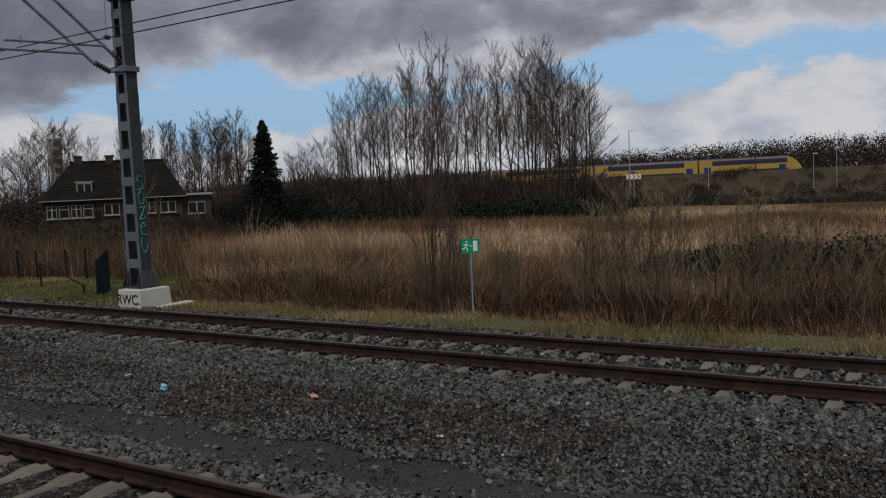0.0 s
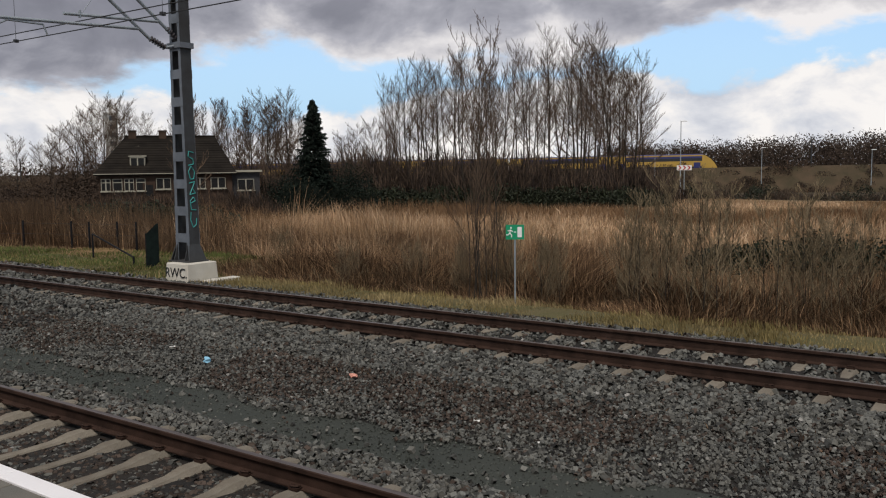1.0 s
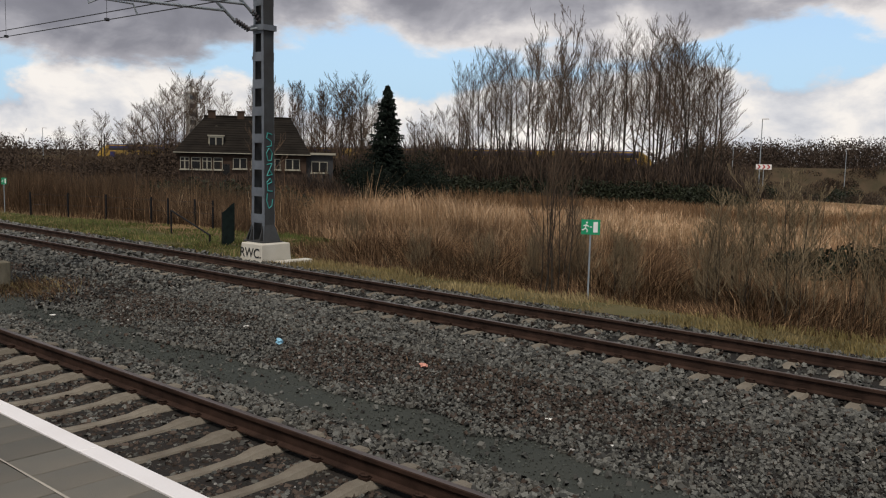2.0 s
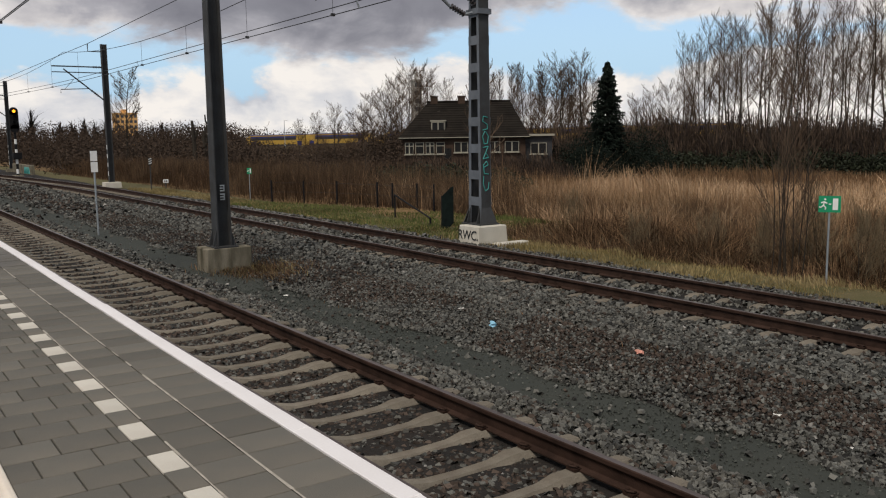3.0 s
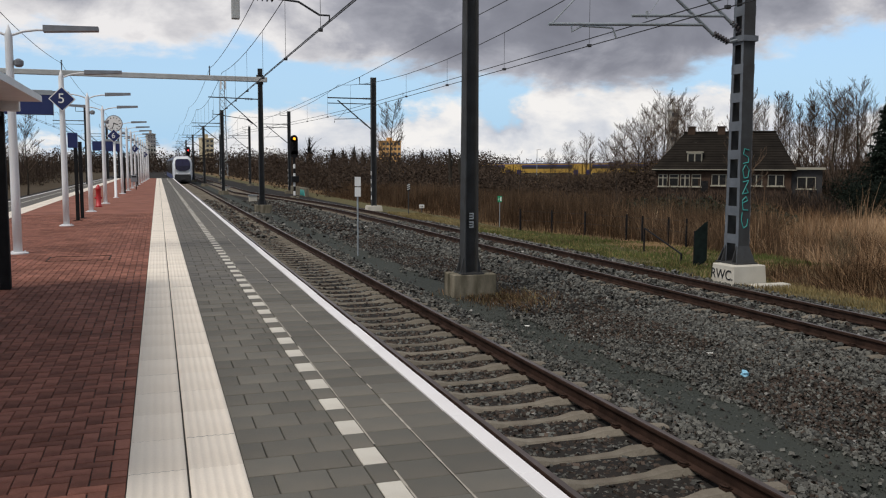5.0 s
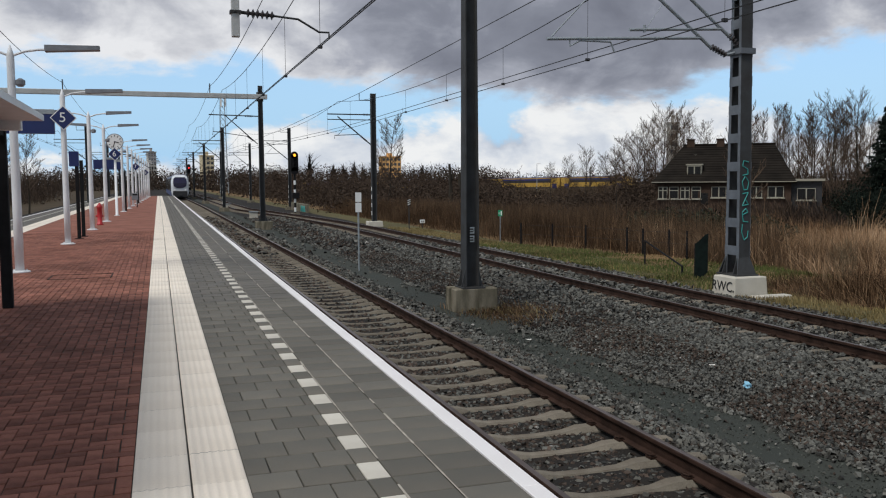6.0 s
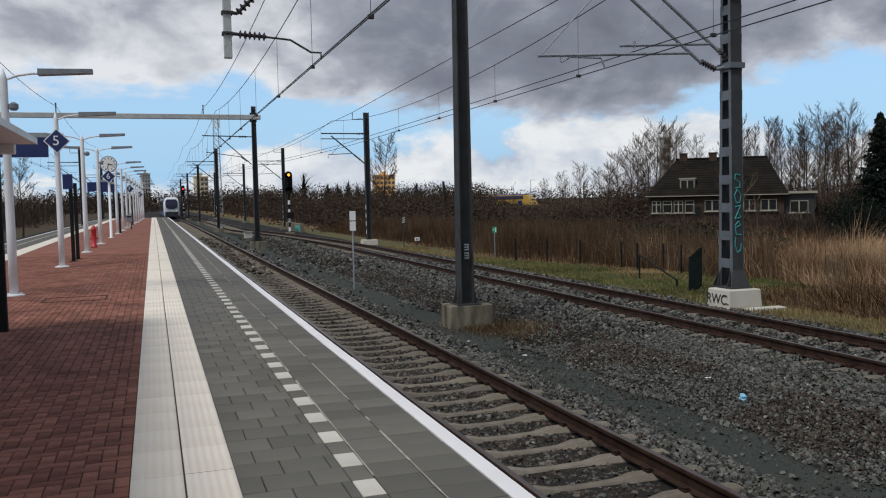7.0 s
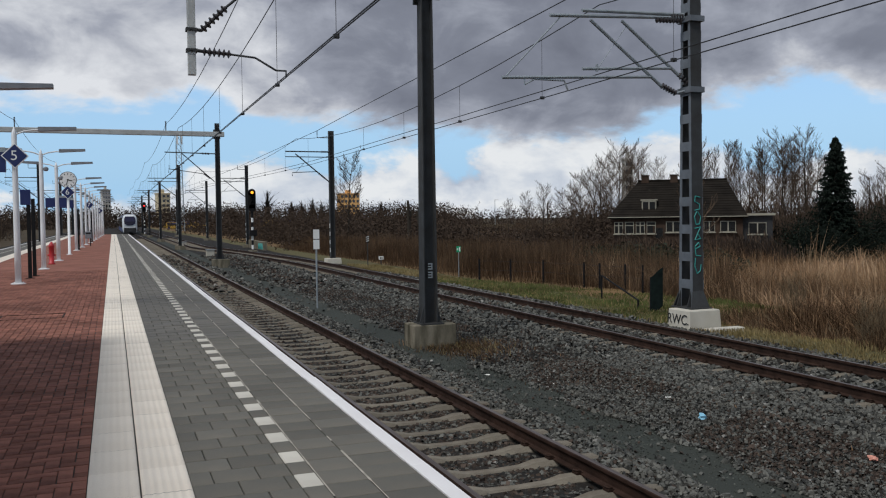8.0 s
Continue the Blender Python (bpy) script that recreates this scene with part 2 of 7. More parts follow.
M["twig_dark"] = mat("dark_twigs", (0.028, 0.021, 0.018), 0.95, vary=0.3, scale=0.3, fine=8, bump=0, island=0.3, spec=0.15)
M["needle"] = mat("spruce_needles", (0.007, 0.012, 0.008), 0.8, vary=0.3, scale=1, fine=12, bump=0, island=0.4, spec=0.15)
M["ivy"] = mat("dark_leaves", (0.018, 0.022, 0.012), 0.6, vary=0.3, scale=1, fine=12, bump=0, island=0.5, spec=0.15)
M["reed_pale"] = mat("pale_reed", (0.48, 0.34, 0.215), 0.9, vary=0.25, scale=0.12, fine=3, bump=0, island=0.4, spec=0.15)
M["reed"] = mat("dry_reed", (0.41, 0.265, 0.155), 0.9, vary=0.25, scale=0.12, fine=3, bump=0, island=0.4, tint=(0.25, 0.155, 0.08), tint_amount=0.8, spec=0.15)
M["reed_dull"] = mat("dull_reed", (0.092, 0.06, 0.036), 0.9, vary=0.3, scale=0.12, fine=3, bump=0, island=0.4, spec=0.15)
M["reed_brown"] = mat("brown_reed", (0.17, 0.102, 0.055), 0.9, vary=0.3, scale=0.12, fine=3, bump=0, island=0.4, spec=0.15)
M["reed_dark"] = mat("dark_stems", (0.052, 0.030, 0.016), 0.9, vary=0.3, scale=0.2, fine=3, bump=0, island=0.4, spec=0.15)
M["grass"] = mat("short_grass", (0.185, 0.145, 0.06), 0.9, vary=0.3, scale=0.8, fine=6, bump=0, island=0.4, tint=(0.30, 0.235, 0.125), tint_amount=0.8, spec=0.15)
M["grass_green"] = mat("lawn_grass", (0.075, 0.10, 0.028), 0.9, vary=0.3, scale=0.8, fine=6, bump=0, island=0.4, tint=(0.12, 0.12, 0.045), tint_amount=0.8, spec=0.15)
M["stone_pale"] = mat("pale_stone", (0.26, 0.25, 0.23), 0.85, vary=0.2, scale=5, fine=60, bump=0.3)
M["train_yellow"] = mat("yellow_train_paint", (0.42, 0.26, 0.045), 0.4, vary=0.06, scale=0.5, bump=0)
M["train_blue"] = mat("blue_train_paint", (0.02, 0.025, 0.12), 0.4, vary=0.06, scale=0.5, bump=0)
M["train_white"] = mat("white_train_paint", (0.62, 0.64, 0.67), 0.4, vary=0.05, scale=0.5, bump=0)
M["violet_glass"] = mat("violet_glass", (0.012, 0.010, 0.035), 0.12, vary=0.1, bump=0.0, spec=0.6)
M["path_grain"] = mat("path_grain", (0.06, 0.065, 0.057), 0.92, vary=0.3, scale=3, fine=80, bump=0.2, island=0.5, spec=0.15)
M["train_dark"] = mat("train_underframe", (0.02, 0.02, 0.022), 0.7, vary=0.2, bump=0)
M["red_lamp"] = mat("red_signal_lamp", (1.0, 0.02, 0.02), 0.4, bump=0, emit=6.0)
M["amber_lamp"] = mat("amber_signal_lamp", (1.0, 0.35, 0.02), 0.4, bump=0, emit=2.5)
M["teal_spray"] = mat("teal_spray_paint", (0.03, 0.27, 0.25), 0.6, vary=0.1, bump=0)
M["black_spray"] = mat("black_spray_paint", (0.01, 0.01, 0.01), 0.6, vary=0.1, bump=0)
# orange raised to carry the low sun on the far block
M["orange_sunlit"] = mat("sunlit_orange_facade", (0.72, 0.40, 0.14), 0.85, vary=0.1, scale=0.1, fine=1, bump=0)
M["ochre_facade"] = mat("ochre_facade", (0.58, 0.49, 0.32), 0.85, vary=0.1, scale=0.1, fine=1, bump=0)
M["pale_facade"] = mat("pale_facade", (0.40, 0.38, 0.34), 0.85, vary=0.1, scale=0.1, fine=1, bump=0)
M["litter_blue"] = mat("pale_blue_plastic", (0.25, 0.52, 0.68), 0.4, vary=0.1, bump=0.1)
M["litter_pink"] = mat("pink_paper", (0.6, 0.27, 0.2), 0.7, vary=0.15, bump=0.1)
M["litter_white"] = mat("white_paper", (0.7, 0.69, 0.65), 0.7, vary=0.1, bump=0.1)

# ---- mesh helpers ----
def mesh_np(name, verts, faces, mats, idx=None, smooth=False):
    """A mesh from arrays: verts (n,3), faces (m,k) of one corner count."""
    v, f = np.asarray(verts, np.float32), np.asarray(faces, np.int32)
    me = bpy.data.meshes.new(name)
    me.vertices.add(len(v))
    me.vertices.foreach_set("co", v.ravel())
    k = f.shape[1]
    me.loops.add(f.size)
    me.loops.foreach_set("vertex_index", f.ravel())
    me.polygons.add(len(f))
    me.polygons.foreach_set("loop_start", np.arange(0, f.size, k, dtype=np.int32))
    me.polygons.foreach_set("loop_total", np.full(len(f), k, np.int32))
    for m in (mats if isinstance(mats, (list, tuple)) else [mats]):
        me.materials.append(m)
    if idx is not None:
        me.polygons.foreach_set("material_index", np.asarray(idx, np.int32))
    me.polygons.foreach_set("use_smooth", np.full(len(f), smooth))
    me.update(calc_edges=True)
    return me


def empty(name, m=None, **tags):
    ob = new(name)
    if m is not None:
        ob.matrix_world = m
    return tagged(ob, **tags)


def part(name, bm, material, parent=None, label="", smooth=False):
    """Links a bmesh as one mesh object under a thing or a part."""
    me = bpy.data.meshes.new(name)
    bmesh.ops.recalc_face_normals(bm, faces=bm.faces)
    if smooth:
        for f in bm.faces:
            f.smooth = True
    bm.to_mesh(me)
    bm.free()
    for m in (material if isinstance(material, (list, tuple)) else [material]):
        me.materials.append(m)
    ob = new(name, me)
    if parent is not None:
        ob.parent = parent
    return tagged(ob, label=label)


def share(name, me, parent, m=None, label=""):
    ob = new(name, me)
    ob.parent = parent
    if m is not None:
        ob.matrix_basis = m
    return tagged(ob, label=label)


def box(bm, x0, x1, y0, y1, z0, z1, bevel=0.0, m=None, mi=0):
    vs = [bm.verts.new((x, y, z)) for z in (z0, z1) for y in (y0, y1) for x in (x0, x1)]
    fs = [bm.faces.new([vs[i] for i in q]) for q in ((0, 2, 3, 1), (4, 5, 7, 6), (0, 1, 5, 4), (2, 6, 7, 3), (0, 4, 6, 2), (1, 3, 7, 5))]
    for f in fs:
        f.material_index = mi
    if bevel:
        r = bmesh.ops.bevel(bm, geom=list({e for f in fs for e in f.edges}), offset=bevel, segments=1, affect="EDGES", profile=0.7)
        vs = list({v for f in r["faces"] for v in f.verts} | {v for v in vs if v.is_valid})
    if m is not None:
        bmesh.ops.transform(bm, matrix=m, verts=vs)
    return bm


def tube(bm, pts, r, n=8, r2=None, cap=True, mi=0):
    """A round bar along points; r may taper to r2."""
    pts = [Vector(p) for p in pts]
    r2 = r if r2 is None else r2
    rings = []
    for i, p in enumerate(pts):
        d = (pts[min(i + 1, len(pts) - 1)] - pts[max(i - 1, 0)]).normalized()
        a = d.cross(Vector((0, 0, 1)) if abs(d.z) < 0.9 else Vector((1, 0, 0))).normalized()
        b = d.cross(a)
        rr = r + (r2 - r) * i / max(1, len(pts) - 1)
        rings.append([bm.verts.new(p + (a * math.cos(t) + b * math.sin(t)) * rr) for t in (2 * math.pi * k / n for k in range(n))])
    for u, v in zip(rings, rings[1:]):
        for k in range(n):
            bm.faces.new((u[k], u[(k + 1) % n], v[(k + 1) % n], v[k])).material_index = mi
    if cap:
        for ring in (rings[0], rings[-1]):
            bm.faces.new(ring).material_index = mi
    return bm


def lathe(bm, prof, n=16, m=None, mi=0):
    """A turned body about z from (radius, z) pairs."""
    rings, made = [], []
    for r, z in prof:
        ring = [bm.verts.new((r * math.cos(2 * math.pi * k / n), r * math.sin(2 * math.pi * k / n), z)) for k in range(n)]
        rings.append(ring)
        made += ring
    for u, v in zip(rings, rings[1:]):
        for k in range(n):
            bm.faces.new((u[k], u[(k + 1) % n], v[(k + 1) % n], v[k])).material_index = mi
    bm.faces.new(rings[0]).material_index = mi
    bm.faces.new(rings[-1]).material_index = mi
    if m is not None:
        bmesh.ops.transform(bm, matrix=m, verts=made)
    return bm


def prism(bm, outline, y0, y1, mi=0, m=None):
    """An outline in x, z pushed from y0 to y1."""
    a = [bm.verts.new((x, y0, z)) for x, z in outline]
    b = [bm.verts.new((x, y1, z)) for x, z in outline]
    k = len(outline)
    bm.faces.new(a).material_index = mi
    bm.faces.new(b[::-1]).material_index = mi
    for i in range(k):
        bm.faces.new((a[i], b[i], b[(i + 1) % k], a[(i + 1) % k])).material_index = mi
    if m is not None:
        bmesh.ops.transform(bm, matrix=m, verts=a + b)
    return bm


def B():
    return bmesh.new()


def text_part(name, words, size, m, material, parent, depth=0.003):
    cu = bpy.data.curves.new(name, "FONT")
    cu.body, cu.size, cu.align_x, cu.align_y, cu.extrude = words, size, "CENTER", "CENTER", depth
    tmp = bpy.data.objects.new("lettering_tmp", cu)
    me = bpy.data.meshes.new_from_object(tmp)
    bpy.data.objects.remove(tmp)
    me.materials.clear()
    me.materials.append(material)
    return share(name, me, parent, m)

# ---- ground, tracks, platform ----
RAIL = -0.76                      # top of the rails; the platform top is z = 0
NEAR, FAR, BACK = 3.96, 10.90, -8.36


def far_shift(y):
    """The far track bends slightly towards the platform further on."""
    return max(-2.9, -1.15 * max(0.0, (y - 46) / 21) ** 1.5)


def ground_z(x, y):
    prof_x = (-400, -12.5, -10.5, -7, -6.5, 2.2, 2.4, 5.0, 5.35, 5.75, 6.75, 8.4, 9.4, 9.7, 12.1, 12.4, 12.9, 14.3, 16.5, 19, 30, 90, 105, 125, 4000)
    prof_z = (-1.2, -1.2, -0.95, -0.95, -1.2, -1.2, -0.992, -0.992, -0.98, -1.04, -1.05, -0.99, -0.94, -0.965, -0.965, -0.95, -0.99, -1.02, -1.45, -1.8, -2.15, -2.2, -2.4, -4.6, -4.6)
    ditch = np.interp(x, prof_x, prof_z)
    lawn = np.interp(x, (14.3, 18.5, 24, 30), (-1.02, -1.12, -1.7, -2.15))
    k = np.clip((np.asarray(y) - 16.5) / 3.5, 0, 1)
    return np.where((x > 14.3) & (x < 30), ditch + (lawn - ditch) * k, ditch)


def build_ground():
    xs = np.unique(np.concatenate([np.linspace(-3000, -100, 12), np.linspace(-100, -12, 23), np.linspace(-12, 2.2, 12), np.linspace(2.2, 16, 47),
                                   np.linspace(16, 60, 45), np.linspace(60, 240, 40), np.linspace(240, 3500, 14)]))
    ys = np.unique(np.concatenate([np.linspace(-3000, -60, 10), np.linspace(-60, -10, 11), np.linspace(-10, 60, 120), np.linspace(60, 300, 60), np.linspace(300, 3500, 16)]))
    X, Y = np.meshgrid(xs, ys)
    Z = ground_z(X, Y)
    bumpy = np.array([[noise.noise((x * 0.35, y * 0.35, 0)) for x in xs] for y in ys])
    amp = np.where((X > 5.0) & (X < 9.6), 0.025, np.where((X > 12.8) & (X < 400), 0.07, 0.008))
    Z = Z + bumpy * amp
    v = np.stack([X.ravel(), Y.ravel(), Z.ravel()], 1)
    nx, ny = len(xs), len(ys)
    i = (np.arange(ny - 1)[:, None] * nx + np.arange(nx - 1)[None]).ravel()
    f = np.stack([i, i + 1, i + nx + 1, i + nx], 1)
    cx = (X[:-1, :-1] + X[1:, 1:]).ravel() / 2
    cy = (Y[:-1, :-1] + Y[1:, 1:]).ravel() / 2
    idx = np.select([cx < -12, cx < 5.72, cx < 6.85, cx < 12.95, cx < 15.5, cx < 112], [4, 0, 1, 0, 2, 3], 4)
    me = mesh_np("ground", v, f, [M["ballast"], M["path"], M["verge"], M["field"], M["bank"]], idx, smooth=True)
    tagged(new("ground", me), "ballast bed darkened as shade between stones, dark gravel path, grass verge and reed field", "ground", kind="structure")


build_ground()

RAIL_PROFILE = [(-0.0625, -0.172), (0.0625, -0.172), (0.0625, -0.160), (0.012, -0.142), (0.010, -0.05), (0.0355, -0.038), (0.0355, -0.008),
                (0.028, 0.0), (-0.028, 0.0), (-0.0355, -0.008), (-0.0355, -0.038), (-0.010, -0.05), (-0.012, -0.142), (-0.0625, -0.160)]


def rail_mesh(cx, ys, shift):
    v, f, idx = [], [], []
    k = len(RAIL_PROFILE)
    for y in ys:
        v += [(cx + x + shift(y), y, RAIL + z) for x, z in RAIL_PROFILE]
    for j in range(len(ys) - 1):
        for q in range(k):
            f.append((j * k + q, j * k + (q + 1) % k, (j + 1) * k + (q + 1) % k, (j + 1) * k + q))
            idx.append(1 if q == 7 else 0)
    return mesh_np("rail", v, f, [M["rail_side"], M["rail_top"]], idx)


def sleeper_mesh():
    """A concrete sleeper, waisted in the middle, with sloping shoulders."""
    st = [(-1.26, 0.10, -0.19), (-1.0, 0.105, -0.172), (-0.5, 0.105, -0.172), (-0.32, 0.085, -0.208), (0.0, 0.08, -0.216),
          (0.32, 0.085, -0.208), (0.5, 0.105, -0.172), (1.0, 0.105, -0.172), (1.26, 0.10, -0.19)]
    v, f = [], []
    for x, w, z in st:
        v += [(x, -w, -0.36), (x, -w, z - 0.05), (x, -w * 0.62, z), (x, w * 0.62, z), (x, w, z - 0.05), (x, w, -0.36)]
    for j in range(len(st) - 1):
        for q in range(6):
            f.append((j * 6 + q, j * 6 + (q + 1) % 6, (j + 1) * 6 + (q + 1) % 6, (j + 1) * 6 + q))
    e = (len(st) - 1) * 6
    f += [(0, 1, 2, 5), (2, 3, 4, 5), (e, e + 1, e + 2, e + 5), (e + 2, e + 3, e + 4, e + 5)]
    return mesh_np("sleeper", v, f, M["concrete_sleeper"])


def clip_mesh():
    bm = B()
    for s in (1,):
        box(bm, s * 0.075 - 0.035, s * 0.075 + 0.035, -0.05, 0.05, -0.168, -0.145)
        tube(bm, [(s * 0.05, -0.035, -0.14), (s * 0.10, -0.04, -0.13), (s * 0.115, 0.0, -0.125), (s * 0.09, 0.04, -0.13), (s * 0.05, 0.03, -0.14)], 0.009, 4)
    me = bpy.data.meshes.new("rail_clip")
    bm.to_mesh(me), bm.free()
    me.materials.append(M["rail_side"])
    return me


def build_track(cx, y0, y1, shift, label, clips_to, offset=0.0):
    tr = empty("railway_track", label=label, category="track", group="railway tracks")
    ys = [y0 + i * 2.0 for i in range(int((160 - y0) / 2))] + [160, 220, 300, 360]
    for s in (-1, 1):
        share("rail", rail_mesh(cx + s * 0.7525, ys, shift), tr)
    sm, cm = sleeper_mesh(), clip_mesh()
    n = min(290, int((y1 - y0) / 0.6))
    for i in range(n):
        y = y0 + offset + i * 0.6
        share("sleeper", sm, tr, pose(cx + shift(y), y, RAIL + random.uniform(-0.006, 0.004), 0, 0, random.uniform(-0.5, 0.5)))
        if -1 < y < clips_to:
            for s in (-1, 1):
                for turn in (0, 180):
                    share("rail_clip", cm, tr, pose(cx + s * 0.7525 + shift(y), y, RAIL, 0, 0, turn))
    return tr


def no_shift(y):
    return 0.0


def near_shift(y):
    """Past the platform's end the near track swings slightly to the left."""
    return -0.006 * max(0.0, y - 100)


build_track(NEAR, -18.0, 140.0, near_shift, "rusty railway track on waisted concrete sleepers beside the platform", 18, 0.22)
build_track(FAR, -30.0, 140.0, far_shift, "rust-brown railway track on concrete sleepers half buried in ballast", 14, 0.33)
build_track(BACK, -20.0, 120.0, no_shift, "railway track on the other side of the island platform", -5)

PLAT_X0, PLAT_X1, PLAT_Y0, PLAT_Y1 = -6.65, 2.25, -25.0, 126.0
MID = (PLAT_X0 + PLAT_X1) / 2


def build_platform():
    bm = B()
    box(bm, PLAT_X0 + 0.06, PLAT_X1 - 0.06, PLAT_Y0, PLAT_Y1, -1.25, -0.10)
    box(bm, PLAT_X0 + 0.14, PLAT_X1 - 0.14, PLAT_Y0, PLAT_Y1, -0.10, -0.012)
    pf = part("platform", bm, M["joint"])
    tagged(pf, "island platform with red pavers, grey slabs and white edges", "platform", kind="structure")
    return pf


platform = build_platform()
BUF = {}


def piece_box(key, x0, x1, y0, y1, z):
    """Gathers a slab with chamfered top for a joined part."""
    v, f = BUF.setdefault(key, ([], []))
    b, c = len(v), 0.004
    v += [(x0, y0, -0.03), (x1, y0, -0.03), (x1, y1, -0.03), (x0, y1, -0.03), (x0 + c, y0 + c, z), (x1 - c, y0 + c, z), (x1 - c, y1 - c, z), (x0 + c, y1 - c, z)]
    f += [(b + 4, b + 5, b + 6, b + 7), (b, b + 1, b + 5, b + 4), (b + 1, b + 2, b + 6, b + 5), (b + 2, b + 3, b + 7, b + 6), (b + 3, b, b + 4, b + 7)]


SLAB_MESH = {}


def slab_part(name, w, l, material, x, y, z):
    key = (name, round(w, 3), round(l, 3), material.name)
    if key not in SLAB_MESH:
        c = 0.004
        hw, hl = w / 2, l / 2
        v = [(-hw, -hl, -0.04), (hw, -hl, -0.04), (hw, hl, -0.04), (-hw, hl, -0.04), (-hw, -hl, -c), (hw, -hl, -c), (hw, hl, -c), (-hw, hl, -c),
             (-hw + c, -hl + c, 0), (hw - c, -hl + c, 0), (hw - c, hl - c, 0), (-hw + c, hl - c, 0)]
        f = [(8, 9, 10, 11)] + [(i, (i + 1) % 4, (i + 1) % 4 + 4, i + 4) for i in range(4)] + [(i + 4, (i + 1) % 4 + 4, (i + 1) % 4 + 8, i + 8) for i in range(4)]
        SLAB_MESH[key] = mesh_np(name, v, f, material)
    share(name, SLAB_MESH[key], platform, pose(x, y, z, random.uniform(-0.15, 0.15), random.uniform(-0.15, 0.15), random.uniform(-0.25, 0.25)))


def lay_slabs():
    rnd = random.Random(5)
    g = 0.0042
    for side in (1, -1):
        def X(x):
            return x if side > 0 else 2 * MID - x
        for r in range(-80, 420):
            y = 0.372 + r * 0.3
            if not PLAT_Y0 + 0.2 < y < PLAT_Y1 - 0.4:
                continue
            near = side > 0 and 2.0 < y < 12.6
            cols = [(1.775, 2.125, "s"), (1.475, 1.775, "s"), (1.325, 1.475, "w" if r % 2 == 0 else "s")]
            cols += [(0.665, 0.81, "s"), (0.81, 1.11, "s"), (1.11, 1.325, "s")] if r % 2 else [(0.665, 0.96, "s"), (0.96, 1.26, "s"), (1.26, 1.325, "s")]
            for x0, x1, k in cols:
                z = rnd.uniform(-0.002, 0.002)
                if near and x1 - x0 > 0.06:
                    slab_part("paving_slab", x1 - x0 - 2 * g, 0.3 - 2 * g, M["white_slab"] if k == "w" else M["slab"], (x0 + x1) / 2, y + 0.15, z)
                else:
                    a, b = sorted((X(x0), X(x1)))
                    piece_box("white" if k == "w" else "grey", a + g, b - g, y + g, y + 0.3 - g, z)
        # white coping
        for i in range(-20, 108):
            y = 0.55 + i * 1.2
            if not PLAT_Y0 < y < PLAT_Y1 - 1.2:
                continue
            if side > 0 and y > -3:
                slab_part("edge_stone", 0.118, 1.194, M["white_edge"], 2.19 + rnd.uniform(-0.004, 0.004), y + 0.6, 0.003 + rnd.uniform(-0.002, 0.002))
            else:
                a, b = sorted((X(2.13), X(2.25)))
                piece_box("edge", a, b, y, y + 1.195, 0.003)
    for key, material, label in (("grey", "slab_far", "grey concrete paving slabs"), ("white", "white_slab", "white marker slabs in a dashed row"), ("edge", "white_edge", "white edge stones")):
        v, f = BUF[key]
        ob = share("paving_rest", mesh_np("paving_rest", v, f, M[material]), platform, label=label)
        tagged(ob, kind="stuff")


def ribbed_mesh(w, l):
    """A guidance slab with raised ribs along its length."""
    n, v, f = 6, [], []
    p = w / n
    prof = []
    for i in range(n):
        x = -w / 2 + i * p
        prof += [(x + p * 0.06, 0.0), (x + p * 0.22, 0.0005), (x + p * 0.38, 0.0035), (x + p * 0.52, 0.0045), (x + p * 0.66, 0.0035), (x + p * 0.82, 0.0005)]
    prof = [(-w / 2, -0.03)] + prof + [(w / 2, 0.0), (w / 2, -0.03)]
    k = len(prof)
    v = [(x, -l / 2, z) for x, z in prof] + [(x, l / 2, z) for x, z in prof]
    f = [(i, i + 1, k + i + 1, k + i) for i in range(k - 1)]
    return mesh_np("guidance_slab", v, f, M["tactile"], smooth=True)


def lay_guidance():
    me = ribbed_mesh(0.320, 0.5985)
    me2 = ribbed_mesh(0.308, 0.5985)
    for side in (1, -1):
        for i in range(-8, 210):
            y = 0.3 + i * 0.6
            if not PLAT_Y0 < y < PLAT_Y1 - 0.6:
                continue
            if side > 0 and y < 84:
                for m, x in ((me, 0.186), (me2, 0.510)):
                    share("guidance_slab", m, platform, pose(x, y, random.uniform(-0.001, 0.001)))
            else:
                for x0, x1 in ((0.032, 0.340), (0.362, 0.658)):
                    a, b = sorted((x0, x1) if side > 0 else (2 * MID - x0, 2 * MID - x1))
                    piece_box("tact", a, b, y - 0.297, y + 0.297, 0.003)
    tagged(share("guidance_rest", mesh_np("guidance_rest", *BUF["tact"], M["tactile"]), platform, label="cream guidance slabs"), kind="stuff")


